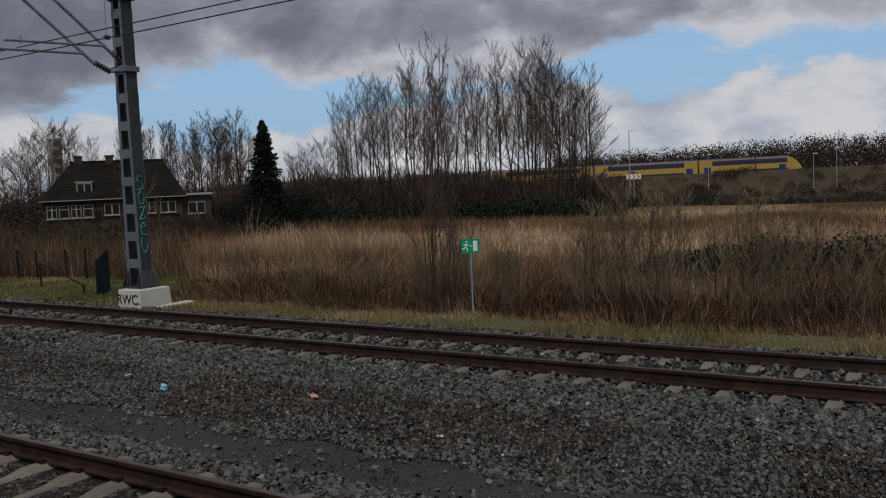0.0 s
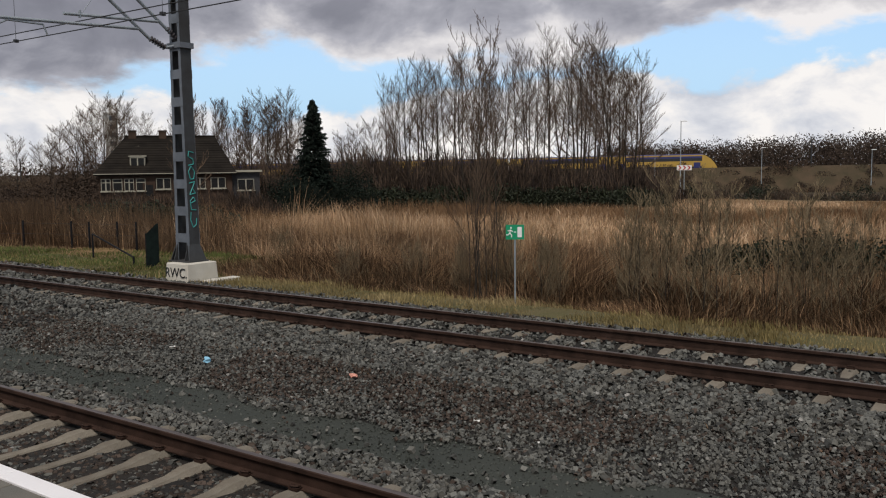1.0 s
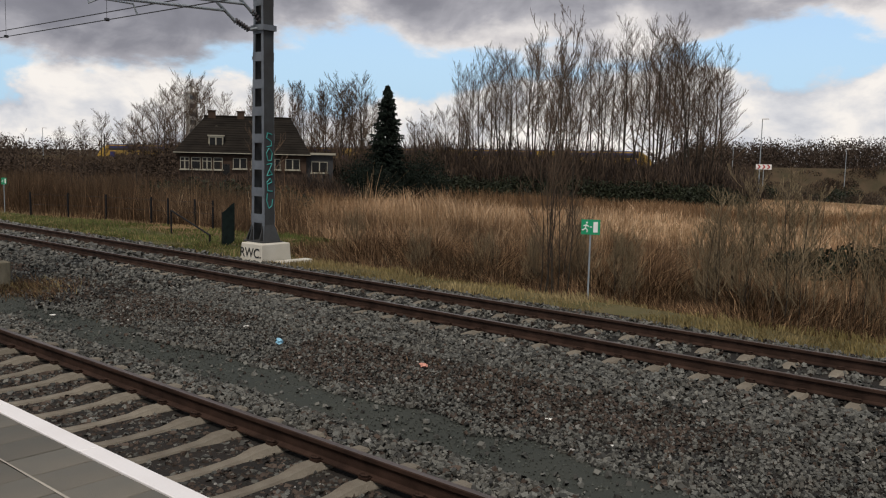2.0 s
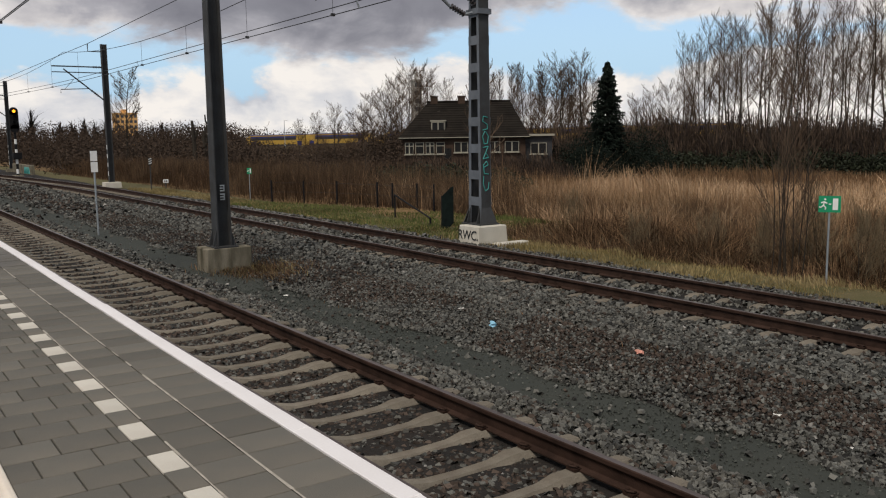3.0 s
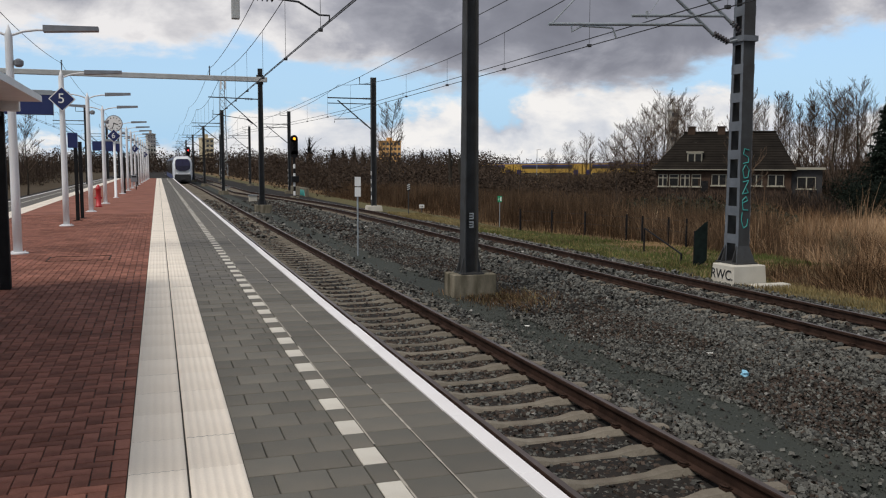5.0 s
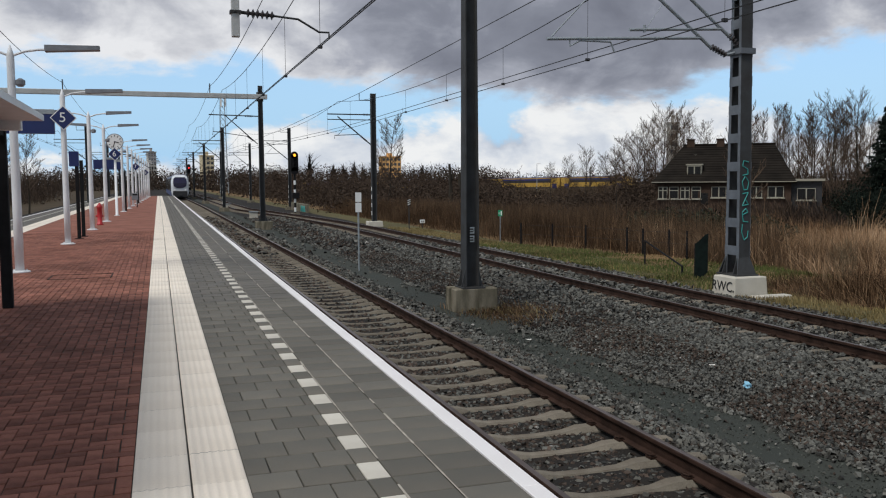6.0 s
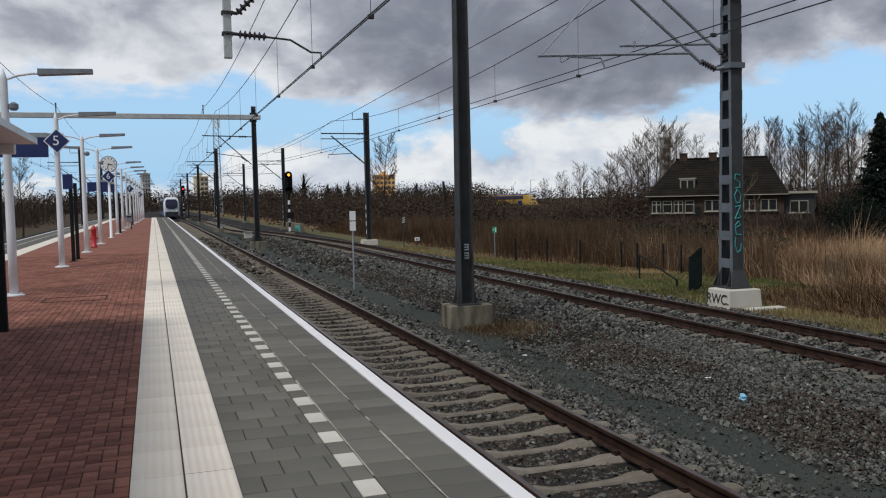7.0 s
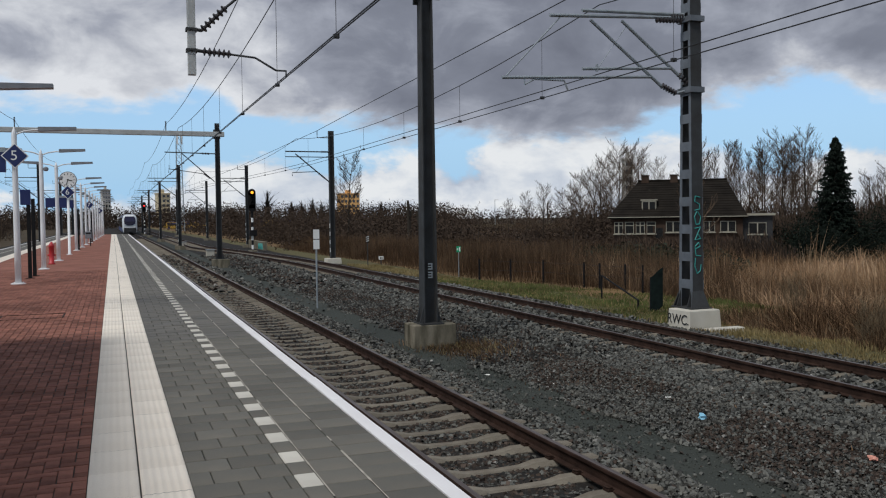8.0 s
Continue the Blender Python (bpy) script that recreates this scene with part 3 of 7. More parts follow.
def lay_bricks():
    s, g = 0.1, 0.003
    x_lo, x_hi = 2 * MID - 0.028, 0.028
    count = 0
    for iy in range(-60, 330):
        for ix in range(-46, 3):
            k = (ix - iy) % 4
            if k not in (0, 3):
                continue
            w, l = (2, 1) if k == 0 else (1, 2)
            x0, y0 = ix * s - 0.07, iy * s
            x1, y1 = x0 + w * s, y0 + l * s
            x1 = min(x1, x_hi)
            if x1 - x0 < 0.03 or x0 < x_lo:
                continue
            z = random.uniform(-0.003, 0.001)
            if -1.25 < x0 and 4.4 < y0 < 9.0 and x1 - x0 in (w * s,) or (abs(x1 - x0 - w * s) < 1e-6 and -1.25 < x0 and 4.4 < y0 < 9.0):
                if count < 300:
                    slab_part("paver", w * s - 2 * g, l * s - 2 * g, M["brick"], (x0 + x1) / 2, (y0 + y1) / 2, z)
                    count += 1
                    continue
            piece_box("brick", x0 + g, x1 - g, y0 + g, y1 - g, z)
    tagged(share("paver_rest", mesh_np("paver_rest", *BUF["brick"], M["brick_far"]), platform, label="red clay pavers in herringbone"), kind="stuff")
    v, f = [], []
    for x0, x1, y0, y1 in ((x_lo, x_hi, 33.0, PLAT_Y1 - 0.2), (x_lo, x_hi, PLAT_Y0 + 0.2, -6.0)):
        b = len(v)
        v += [(x0, y0, -0.004), (x1, y0, -0.004), (x1, y1, -0.004), (x0, y1, -0.004)]
        f.append((b, b + 1, b + 2, b + 3))
    share("paver_bed", mesh_np("paver_bed", v, f, M["brick_far"]), platform)


def sand_lines():
    """Pale sand left standing in the two long joints."""
    rng = random.Random(12)
    v, f = [], []
    for x0 in (1.475, 1.775):
        y = 0.5
        while y < 60:
            l = rng.uniform(0.1, 0.5)
            if rng.random() < 0.85:
                b, w = len(v), rng.uniform(0.004, 0.010)
                v += [(x0 - w, y, 0.003), (x0 + w, y, 0.003), (x0 + w * 0.8, y + l, 0.003), (x0 - w * 0.8, y + l, 0.003)]
                f.append((b, b + 1, b + 2, b + 3))
            y += l
    tagged(share("joint_sand", mesh_np("joint_sand", v, f, M["sand"]), platform, label="pale sand in the slab joints"), kind="stuff")


def build_paving():
    sand_lines()
    lay_slabs()
    lay_guidance()
    lay_bricks()

# ---- overhead line ----
def h_beam(bm, w, d, z0, z1, t=0.022, cx=0.0, cy=0.0):
    """An upright H section: flanges across x at -y and +y... web between."""
    a, b, c = w / 2, d / 2, t / 2
    out = [(-a, -b), (-a + t, -b), (-a + t, -c), (a - t, -c), (a - t, -b), (a, -b), (a, b), (a - t, b), (a - t, c), (-a + t, c), (-a + t, b), (-a, b)]
    lo = [bm.verts.new((cx + x, cy + y, z0)) for x, y in out]
    hi = [bm.verts.new((cx + x, cy + y, z1)) for x, y in out]
    for i in range(12):
        bm.faces.new((lo[i], lo[(i + 1) % 12], hi[(i + 1) % 12], hi[i]))
    bm.faces.new(hi), bm.faces.new(lo[::-1])
    return bm


def insulator(bm, a, b, r=0.06, n=7, mi=0):
    """A ribbed insulator from a to b."""
    a, b = Vector(a), Vector(b)
    d = b - a
    m = Matrix.Translation(a) @ d.to_track_quat("Z", "Y").to_matrix().to_4x4()
    prof, L = [(r * 0.4, 0)], d.length
    for i in range(n):
        z = L * (i + 0.2) / n
        prof += [(r * 0.4, z), (r, z + L * 0.25 / n), (r, z + L * 0.4 / n), (r * 0.4, z + L * 0.65 / n)]
    prof.append((r * 0.4, L))
    return lathe(bm, prof, 10, m, mi)


def footing(parent, w, d, h, material, taper=0.0, label=""):
    bm = B()
    box(bm, -w / 2, w / 2, -d / 2, d / 2, 0, h, 0.02)
    if taper:
        for v in bm.verts:
            if v.co.z > h / 2:
                v.co.x *= 1 - taper
                v.co.y *= 1 - taper
    return part("footing", bm, material, parent, label)


def portal(y, first=False):
    """A steel portal: two H-section masts on footings with a box beam across the platform."""
    th = empty("overhead_line_portal", pose(0, y, 0), label="dark steel overhead line portal on mossy concrete footings", category="overhead portal", group="line portals")
    base = -1.08
    lx = 6.55 if first else 6.05
    up = 0.0 if first else 0.2
    for x in (lx, -10.75):
        leg = B()
        h_beam(leg, 0.31, 0.34, -0.55, 7.2 + up, 0.024, x, 0)
        for v in leg.verts:
            if v.co.z > 0:
                v.co.x, v.co.y = x + (v.co.x - x) * 0.8, v.co.y * 0.75
        ob = part("mast", leg, M["mast_dark"], th)
        g = B()
        box(g, x - 0.26, x + 0.26, -0.26, 0.26, -0.56, -0.525)
        for sx in (-1, 1):
            prism(g, [(sx * 0.13, -0.53), (sx * 0.25, -0.53), (sx * 0.13, -0.06)], -0.13, -0.105, m=pose(x, 0, 0))
            prism(g, [(sx * 0.13, -0.53), (sx * 0.25, -0.53), (sx * 0.13, -0.06)], 0.105, 0.13, m=pose(x, 0, 0))
        for sx in (-1, 1):
            for sy in (-1, 1):
                tube(g, [(x + sx * 0.2, sy * 0.2, -0.53), (x + sx * 0.2, sy * 0.2, -0.47)], 0.02, 6)
        part("base_plate", g, M["mast_dark"], ob)
        f = footing(th, 0.98, 0.64, 0.53, M["concrete"], label="mossy cracked concrete footing")
        f.matrix_basis = pose(x + 0.05, 0.05 if first else 0.0, base)
    bm = B()
    box(bm, -11.05, lx + 0.4, -0.14, 0.14, 6.42 + up, 6.7 + up, 0.02)
    part("beam", bm, M["beam"], th, "pale grey box beam")
    for x in (lx, -10.75):
        bm = B()
        box(bm, x - 0.2, x + 0.2, 0.14, 0.2, 6.3 + up, 6.85 + up)
        part("bracket", bm, M["mast_dark"], th)
    for x in (3.2, -4.6):
        bm = B()
        tube(bm, [(x, 0, 6.68 + up), (x, 0, 6.95 + up)], 0.03, 8)
        insulator(bm, (x, 0, 6.95 + up), (x, 0, 7.25 + up), 0.055, 4)
        part("post_insulator", bm, M["insul"], th)
    if first:
        for z in (0.62, 0.44):
            bm = B()
            for a, b, c, d in ((-0.05, 0.05, 0.0, 0.025), (-0.05, 0.05, 0.055, 0.08), (-0.05, 0.05, 0.11, 0.135), (0.025, 0.05, 0.025, 0.11)):
                box(bm, lx + a, lx + b, -0.146, -0.141, z + c, z + d)
            part("mast_mark", bm, M["galv"], th)
        bm = B()
        box(bm, 1.66, 1.81, -0.075, 0.075, 4.55, 6.42, 0.008)
        part("drop_post", bm, M["beam"], th, "pale steel drop post")
        for z in (5.02, 5.42):
            bm = B()
            tube(bm, [(1.69, -0.09, z), (1.93, 0.0, z)], 0.035, 6)
            box(bm, 1.63, 1.84, -0.1, 0.1, z - 0.03, z + 0.03)
            part("clamp", bm, M["mast_dark"], th)
        for a, b in (((1.93, 0, 5.02), (2.48, 0, 4.99)), ((1.93, 0, 5.42), (2.4, 0, 5.9))):
            part("insulator", insulator(B(), a, b, 0.085, 6), M["insul"], th)
        bm = B()
        tube(bm, [(2.45, 0, 4.99), (2.95, 0, 4.95), (3.36, 0, 4.72), (3.56, 0, 4.72), (3.56, 0, 4.6)], 0.022, 6)
        part("steady_arm", bm, M["mast_dark"], th)
        bm = B()
        tube(bm, [(2.4, 0, 5.9), (3.3, 0, 6.7)], 0.028, 6)
        part("stay_tube", bm, M["mast_dark"], th)
    else:
        bm = B()
        tube(bm, [(5.95, 0, 5.62), (3.1, 0, 5.68)], 0.035, 6)
        tube(bm, [(5.85, 0, 4.0), (4.0, 0, 5.66)], 0.03, 6)
        tube(bm, [(5.25, 0, 4.45), (3.3, 0, 4.72), (3.3, 0, 4.5)], 0.022, 6)
        part("cantilever", bm, M["mast_dark"], th)
        for a, b in (((5.6, 0, 5.62), (5.15, 0, 5.63)), ((5.6, 0, 4.2), (5.25, 0, 4.46))):
            part("insulator", insulator(B(), a, b, 0.07, 5), M["insul"], th)
    bm = B()
    tube(bm, [(-10.6, 0, 5.62), (-7.6, 0, 5.68)], 0.035, 6)
    tube(bm, [(-10.6, 0, 4.0), (-8.4, 0, 5.66)], 0.03, 6)
    part("cantilever", bm, M["mast_dark"], th)
    return th


portal(17.1, True)
portal(51.5)


def cantilever_mast(x, y):
    """A slim H mast with a bracket over the track on its left."""
    th = empty("overhead_line_mast", pose(x, y, 0), label="grey steel overhead line mast with bracket arm", category="overhead mast", group="line masts")
    bm = B()
    h_beam(bm, 0.3, 0.3, -0.7, 7.1, 0.03)
    part("mast", bm, M["mast_dark"], th)
    f = footing(th, 0.95, 0.85, 0.45, M["concrete_pale" if y < 60 else "concrete"], 0.08)
    f.matrix_basis = pose(0, 0, -1.12)
    bm = B()
    tube(bm, [(-0.15, 0, 5.82), (-2.8, 0, 5.82)], 0.04, 6)
    tube(bm, [(-0.15, 0, 5.5), (-2.8, 0, 5.5)], 0.03, 6)
    tube(bm, [(-0.15, 0, 4.0), (-2.2, 0, 5.68)], 0.04, 6)
    tube(bm, [(-0.9, 0, 4.62), (-2.4, 0, 4.55), (-2.4, 0, 4.35)], 0.025, 6)
    tube(bm, [(-2.2, 0, 4.56), (-1.7, 0, 5.1)], 0.012, 5)
    tube(bm, [(-0.15, 0, 6.68), (-0.85, 0, 6.68), (-0.85, 0, 7.08)], 0.03, 6)
    part("cantilever", bm, M["mast_dark"], th)
    for a, b in (((-0.2, 0, 5.82), (-0.65, 0, 5.82)), ((-0.4, 0, 4.2), (-0.8, 0, 4.53))):
        part("insulator", insulator(B(), a, b, 0.07, 5), M["insul"], th)
    for k in range(4):
        bm = B()
        box(bm, -0.16, -0.15, -0.06, 0.06, -0.3 + k * 0.5, -0.05 + k * 0.5)
        part("marker_plate", bm, M["sign_white"], th, "white marker plate")
    return th


for _x, _y in ((12.79, 51.3), (12.6, 85.5), (12.2, 120.0), (10.6, 154.0), (6.25, 86.0), (6.2, 120.5), (6.1, 155.0), (6.0, 189.0), (-5.95, 86.0), (-5.95, 120.5), (-5.95, 155.0)):
    cantilever_mast(_x, _y)


def battened_mast():
    """The mast of two channels with batten plates, on a pale sprayed footing."""
    th = empty("battened_mast", pose(13.28, 16.95, 0), label="two-channel steel mast with batten plates and teal spray paint", category="overhead mast", group="line masts")
    z0, z1, hx = -0.5, 7.6, 0.15

    def hy(z):
        return 0.265 - 0.11 * (z - z0) / (z1 - z0)
    for s, nm in ((-1, "front"), (1, "rear")):
        bm = B()
        a = []
        for z in (z0, z1):
            h = hy(z)
            a.append([(-hx, s * h), (hx, s * h), (hx, s * (h - 0.09)), (hx - 0.015, s * (h - 0.09)), (hx - 0.015, s * (h - 0.02)), (-hx + 0.015, s * (h - 0.02)), (-hx + 0.015, s * (h - 0.09)), (-hx, s * (h - 0.09))])
        lo = [bm.verts.new((x, y, z0)) for x, y in a[0]]
        hi = [bm.verts.new((x, y, z1)) for x, y in a[1]]
        for i in range(8):
            bm.faces.new((lo[i], lo[(i + 1) % 8], hi[(i + 1) % 8], hi[i]))
        bm.faces.new(hi), bm.faces.new(lo[::-1])
        part("channel", bm, M["mast_dark"], th)
    z = z0 + 0.45
    while z < z1:
        for sx in (-1, 1):
            bm = B()
            h = hy(z) + 0.004
            box(bm, sx * (hx + 0.006) - 0.006, sx * (hx + 0.006) + 0.006, -h, h, z, z + 0.22)
            part("batten_plate", bm, M["mast_lit"], th)
        z += 0.66
    # added pale strips down both edges of the open faces, for the side light there
    for sx in (-1, 1):
        for sy in (-1, 1):
            bm = B()
            h0, h1 = hy(z0), hy(z1)
            xa, xb = sorted((sx * (hx + 0.001), sx * (hx + 0.007)))
            lo = [bm.verts.new((x, sy * y, z0)) for x, y in ((xa, h0), (xb, h0), (xb, h0 - 0.095), (xa, h0 - 0.095))]
            hi = [bm.verts.new((x, sy * y, z1)) for x, y in ((xa, h1), (xb, h1), (xb, h1 - 0.075), (xa, h1 - 0.075))]
            bm.faces.new(lo), bm.faces.new(hi)
            for k in range(4):
                bm.faces.new((lo[k], lo[(k + 1) % 4], hi[(k + 1) % 4], hi[k]))
            part("flange", bm, M["mast_lit"], th)
    # flared foot with gussets and a base plate
    bm = B()
    box(bm, -0.3, 0.3, -0.4, 0.4, -0.53, -0.495)
    for sx in (-1, 1):
        for sy in (-0.2, 0.2):
            prism(bm, [(sx * hx, -0.5), (sx * 0.28, -0.5), (sx * hx, -0.08)], sy - 0.012, sy + 0.012)
    part("base_plate", bm, M["mast_dark"], th)
    for sy in (-1, 1):
        bm = B()
        a = [bm.verts.new(p) for p in ((-hx, sy * 0.266, -0.1), (hx, sy * 0.266, -0.1), (hx + 0.1, sy * 0.38, -0.495), (-hx - 0.1, sy * 0.38, -0.495))]
        b = [bm.verts.new((v.co.x, v.co.y - sy * 0.03, v.co.z)) for v in a]
        bm.faces.new(a), bm.faces.new(b[::-1])
        for k in range(4):
            bm.faces.new((a[k], b[k], b[(k + 1) % 4], a[(k + 1) % 4]))
        part("flare_plate", bm, M["mast_dark"], th)
    f = footing(th, 0.94, 0.86, 0.47, M["concrete_pale"], 0.06, "pale concrete footing with black spray lettering")
    f.matrix_basis = pose(-0.07, -0.2, -1.0)
    bm = B()
    box(bm, -0.2, 0.78, -1.0, -0.72, -1.1, -0.93, 0.02)
    part("plinth", bm, M["concrete_pale"], th)
    text_part("lettering", "RWC.", 0.33, pose(-0.578, 0.02, -0.80, 90, 0, -90), M["black_spray"], f).matrix_basis = pose(-0.468, 0.0, 0.235, 87, 0, -90)
    # looping spray-paint tag down the front channel
    bm = B()
    strokes = ([(0.08, 0.95), (-0.06, 1.0), (-0.08, 0.8), (0.06, 0.68), (0.07, 0.5), (-0.08, 0.45)],
               [(-0.02, 1.0), (-0.09, 0.8), (-0.04, 0.5), (0.06, 0.52), (0.09, 0.8), (0.0, 1.0)],
               [(-0.08, 0.95), (0.08, 1.0), (-0.08, 0.5), (0.09, 0.55), (0.0, 0.75)],
               [(-0.08, 0.75), (0.07, 0.85), (0.02, 1.0), (-0.08, 0.85), (-0.05, 0.5), (0.09, 0.48)],
               [(-0.07, 1.0), (-0.09, 0.7), (-0.02, 0.4), (0.07, 0.5), (0.09, 0.75)])
    for k, pts in enumerate(strokes):
        zz = 1.55 - k * 0.37
        fy = -hy(zz + 0.3) - 0.006
        for a, b in zip(pts, pts[1:]):
            tube(bm, [(a[0], fy, zz + 0.62 * a[1]), (b[0], fy, zz + 0.62 * b[1])], 0.013, 4)
    part("spray_tag", bm, M["teal_spray"], th, "teal spray-painted scrawl")
    # bracket arm over the track
    for nm, pts, r in (
            ("top_tube", [(-0.2, 0, 6.43), (-3.8, 0, 6.23)], 0.042),
            ("top_tube", [(-0.2, 0, 6.5), (-2.98, 0, 6.4)], 0.042),
            ("strut", [(-0.85, 0, 4.78), (-2.76, 0, 6.2)], 0.040),
            ("strut", [(-0.28, 0, 5.0), (-1.93, 0, 6.24)], 0.040),
            ("registration_tube", [(-5.0, 0, 4.79), (-1.15, 0, 4.98)], 0.036),
            ("registration_tube", [(-2.98, 0, 5.08), (-0.6, 0, 5.21)], 0.036),
            ("stay_rod", [(-4.9, 0, 4.83), (-3.55, 0, 6.2)], 0.016),
            ("stay_rod", [(-2.55, 0, 5.14), (-1.75, 0, 6.2)], 0.008),
            ("steady_arm", [(-4.45, 0, 4.82), (-4.45, 0, 4.66), (-4.2, 0, 4.79), (-3.45, 0, 4.79), (-3.36, 0, 4.58)], 0.022),
            ("bracket_pin", [(-0.44, 0, 4.62), (-0.15, 0, 4.70)], 0.03),
            ("hanger", [(-2.6, 0, 5.04), (-2.6, 0, 5.2)], 0.03),
    ):
        part(nm, tube(B(), pts, r, 8), M["galv"], th)
    for a, b, r, n in (((-0.25, 0, 6.36), (-1.0, 0, 6.33), 0.075, 8), ((-0.42, 0, 4.62), (-0.85, 0, 4.80), 0.075, 6), ((-0.12, 0, 4.86), (-0.36, 0, 5.10), 0.075, 4), ((-0.22, 0, 6.45), (-0.6, 0, 6.44), 0.07, 5)):
        part("insulator", insulator(B(), a, b, r, n), M["insul"], th)
    for z, x in ((4.64, -0.2), (6.32, -0.2)):
        bm = B()
        box(bm, x, 0.2, -0.26, 0.26, z, z + 0.13)
        part("bracket", bm, M["mast_lit"], th)
    return th


battened_mast()


def wire(name, pts, r, label):
    bm = B()
    tube(bm, pts, r, 5)
    return tagged(part(name, bm, M["wire"]), label, "wire", group="overhead wires")


def overhead_line(x, supports, zc, zm, sag, r, shift=no_shift, gap=0.09, label="black contact wire over the track"):
    """Two contact wires, a sagging carrier wire and its droppers."""
    y0, y1 = supports[0], supports[-1]
    ys = np.arange(y0, y1 + 0.1, 2.75)
    for dx, dz in ((-0.03, 0.0), (0.03, gap)):
        wire("contact_wire", [(x + dx + shift(y), y, zc + dz) for y in ys], r, label)
    pts, drops = [], []
    for a, b in zip(supports, supports[1:]):
        for i in range(12):
            u = i / 12
            z = zm - sag * 4 * u * (1 - u)
            yy = a + (b - a) * u
            pts.append((x + shift(yy), yy, z))
            if i in (1, 3, 5, 7, 9, 11):
                drops.append((x + shift(yy), yy, z))
    pts.append((x + shift(y1), y1, zm))
    w = wire("carrier_wire", pts, r, "black sagging carrier wire with droppers")
    for px, py, pz in drops:
        bm = B()
        tube(bm, [(px, py, zc), (px, py, pz)], 0.006, 4)
        box(bm, px - 0.05, px + 0.05, py - 0.04, py + 0.04, zc - 0.02, zc + 0.05)
        part("dropper", bm, M["wire"], w)


SUP = [-16.6, 17.1, 51.5, 86.0, 120.5, 155.0, 189.0]
overhead_line(3.9, SUP, 4.86, 7.1, 0.6, 0.013)
overhead_line(10.85, SUP, 4.83, 6.6, 0.8, 0.013, far_shift, 0.2)
overhead_line(BACK, SUP, 5.1, 6.6, 1.0, 0.013)


def span_wire(x0, supports, z, sag, label, r=0.012):
    pts = []
    for a, b in zip(supports, supports[1:]):
        pts += [(x0, a + (b - a) * i / 10, z - sag * 4 * (i / 10) * (1 - i / 10)) for i in range(10)]
    pts.append((x0, supports[-1], z))
    wire("feeder_wire", pts, r, label)


span_wire(3.2, SUP, 7.28, 0.5, "black feeder wire along the portals")
span_wire(-4.6, SUP, 7.28, 0.5, "black feeder wire along the portals")
wire("feeder_wire", [(12.4, -20.0, 8.0), (12.2, 5.0, 7.9), (12.2, 21.0, 7.78), (12.2, 31.0, 7.6), (12.1, 42.0, 7.36), (11.95, 51.3, 7.1), (11.4, 68.0, 6.8), (11.9, 85.5, 6.95), (11.5, 120.0, 6.95), (9.9, 154.0, 6.95)], 0.016, "black feeder wire along the masts")

# ---- plants ----
def smooth_noise(x, y, s, seed=0.0):
    """Cheap smooth patchiness between 0 and 1 for arrays."""
    a = np.sin(x * s * 1.3 + seed) + np.sin(y * s * 1.7 + seed * 2.1) + np.sin((x + y) * s * 0.9 + seed * 0.7) + np.sin((x - 1.3 * y) * s * 2.1 + seed * 3.3) * 0.6
    return np.clip(a / 5.6 + 0.5, 0, 1)


def blades(name, x, y, z, h, w, lean, mats, idx, label, category, seed=1):
    """Many upright stems or grass blades in one mesh."""
    r = np.random.RandomState(seed)
    n = len(x)
    a, b = r.rand(n) * 6.283, r.rand(n) * 6.283
    wind = 6.283 * smooth_noise(x, y, 0.9, 7.0)
    lx = (np.cos(b) * 0.7 + np.cos(wind) * 0.7) * lean * h
    ly = (np.sin(b) * 0.7 + np.sin(wind) * 0.7) * lean * h
    dx, dy = np.cos(a) * w / 2, np.sin(a) * w / 2
    v = np.empty((n, 5, 3), np.float32)
    v[:, 0] = np.stack([x - dx, y - dy, z], 1)
    v[:, 1] = np.stack([x + dx, y + dy, z], 1)
    v[:, 2] = np.stack([x + dx * 0.8 + lx * 0.4, y + dy * 0.8 + ly * 0.4, z + h * 0.6], 1)
    v[:, 3] = np.stack([x - dx * 0.8 + lx * 0.4, y - dy * 0.8 + ly * 0.4, z + h * 0.6], 1)
    v[:, 4] = np.stack([x + lx, y + ly, z + h], 1)
    k = np.arange(n)[:, None] * 5
    f = np.concatenate([k + [0, 1, 2], k + [0, 2, 3], k + [3, 2, 4]], 1).reshape(-1, 3)
    me = mesh_np(name, v.reshape(-1, 3), f, mats, np.repeat(idx, 3))
    return tagged(new(name, me), label, category, kind="stuff")


def scatter(rs, n, x0, x1, y0, y1):
    return x0 + rs.rand(n) * (x1 - x0), y0 + rs.rand(n) * (y1 - y0)


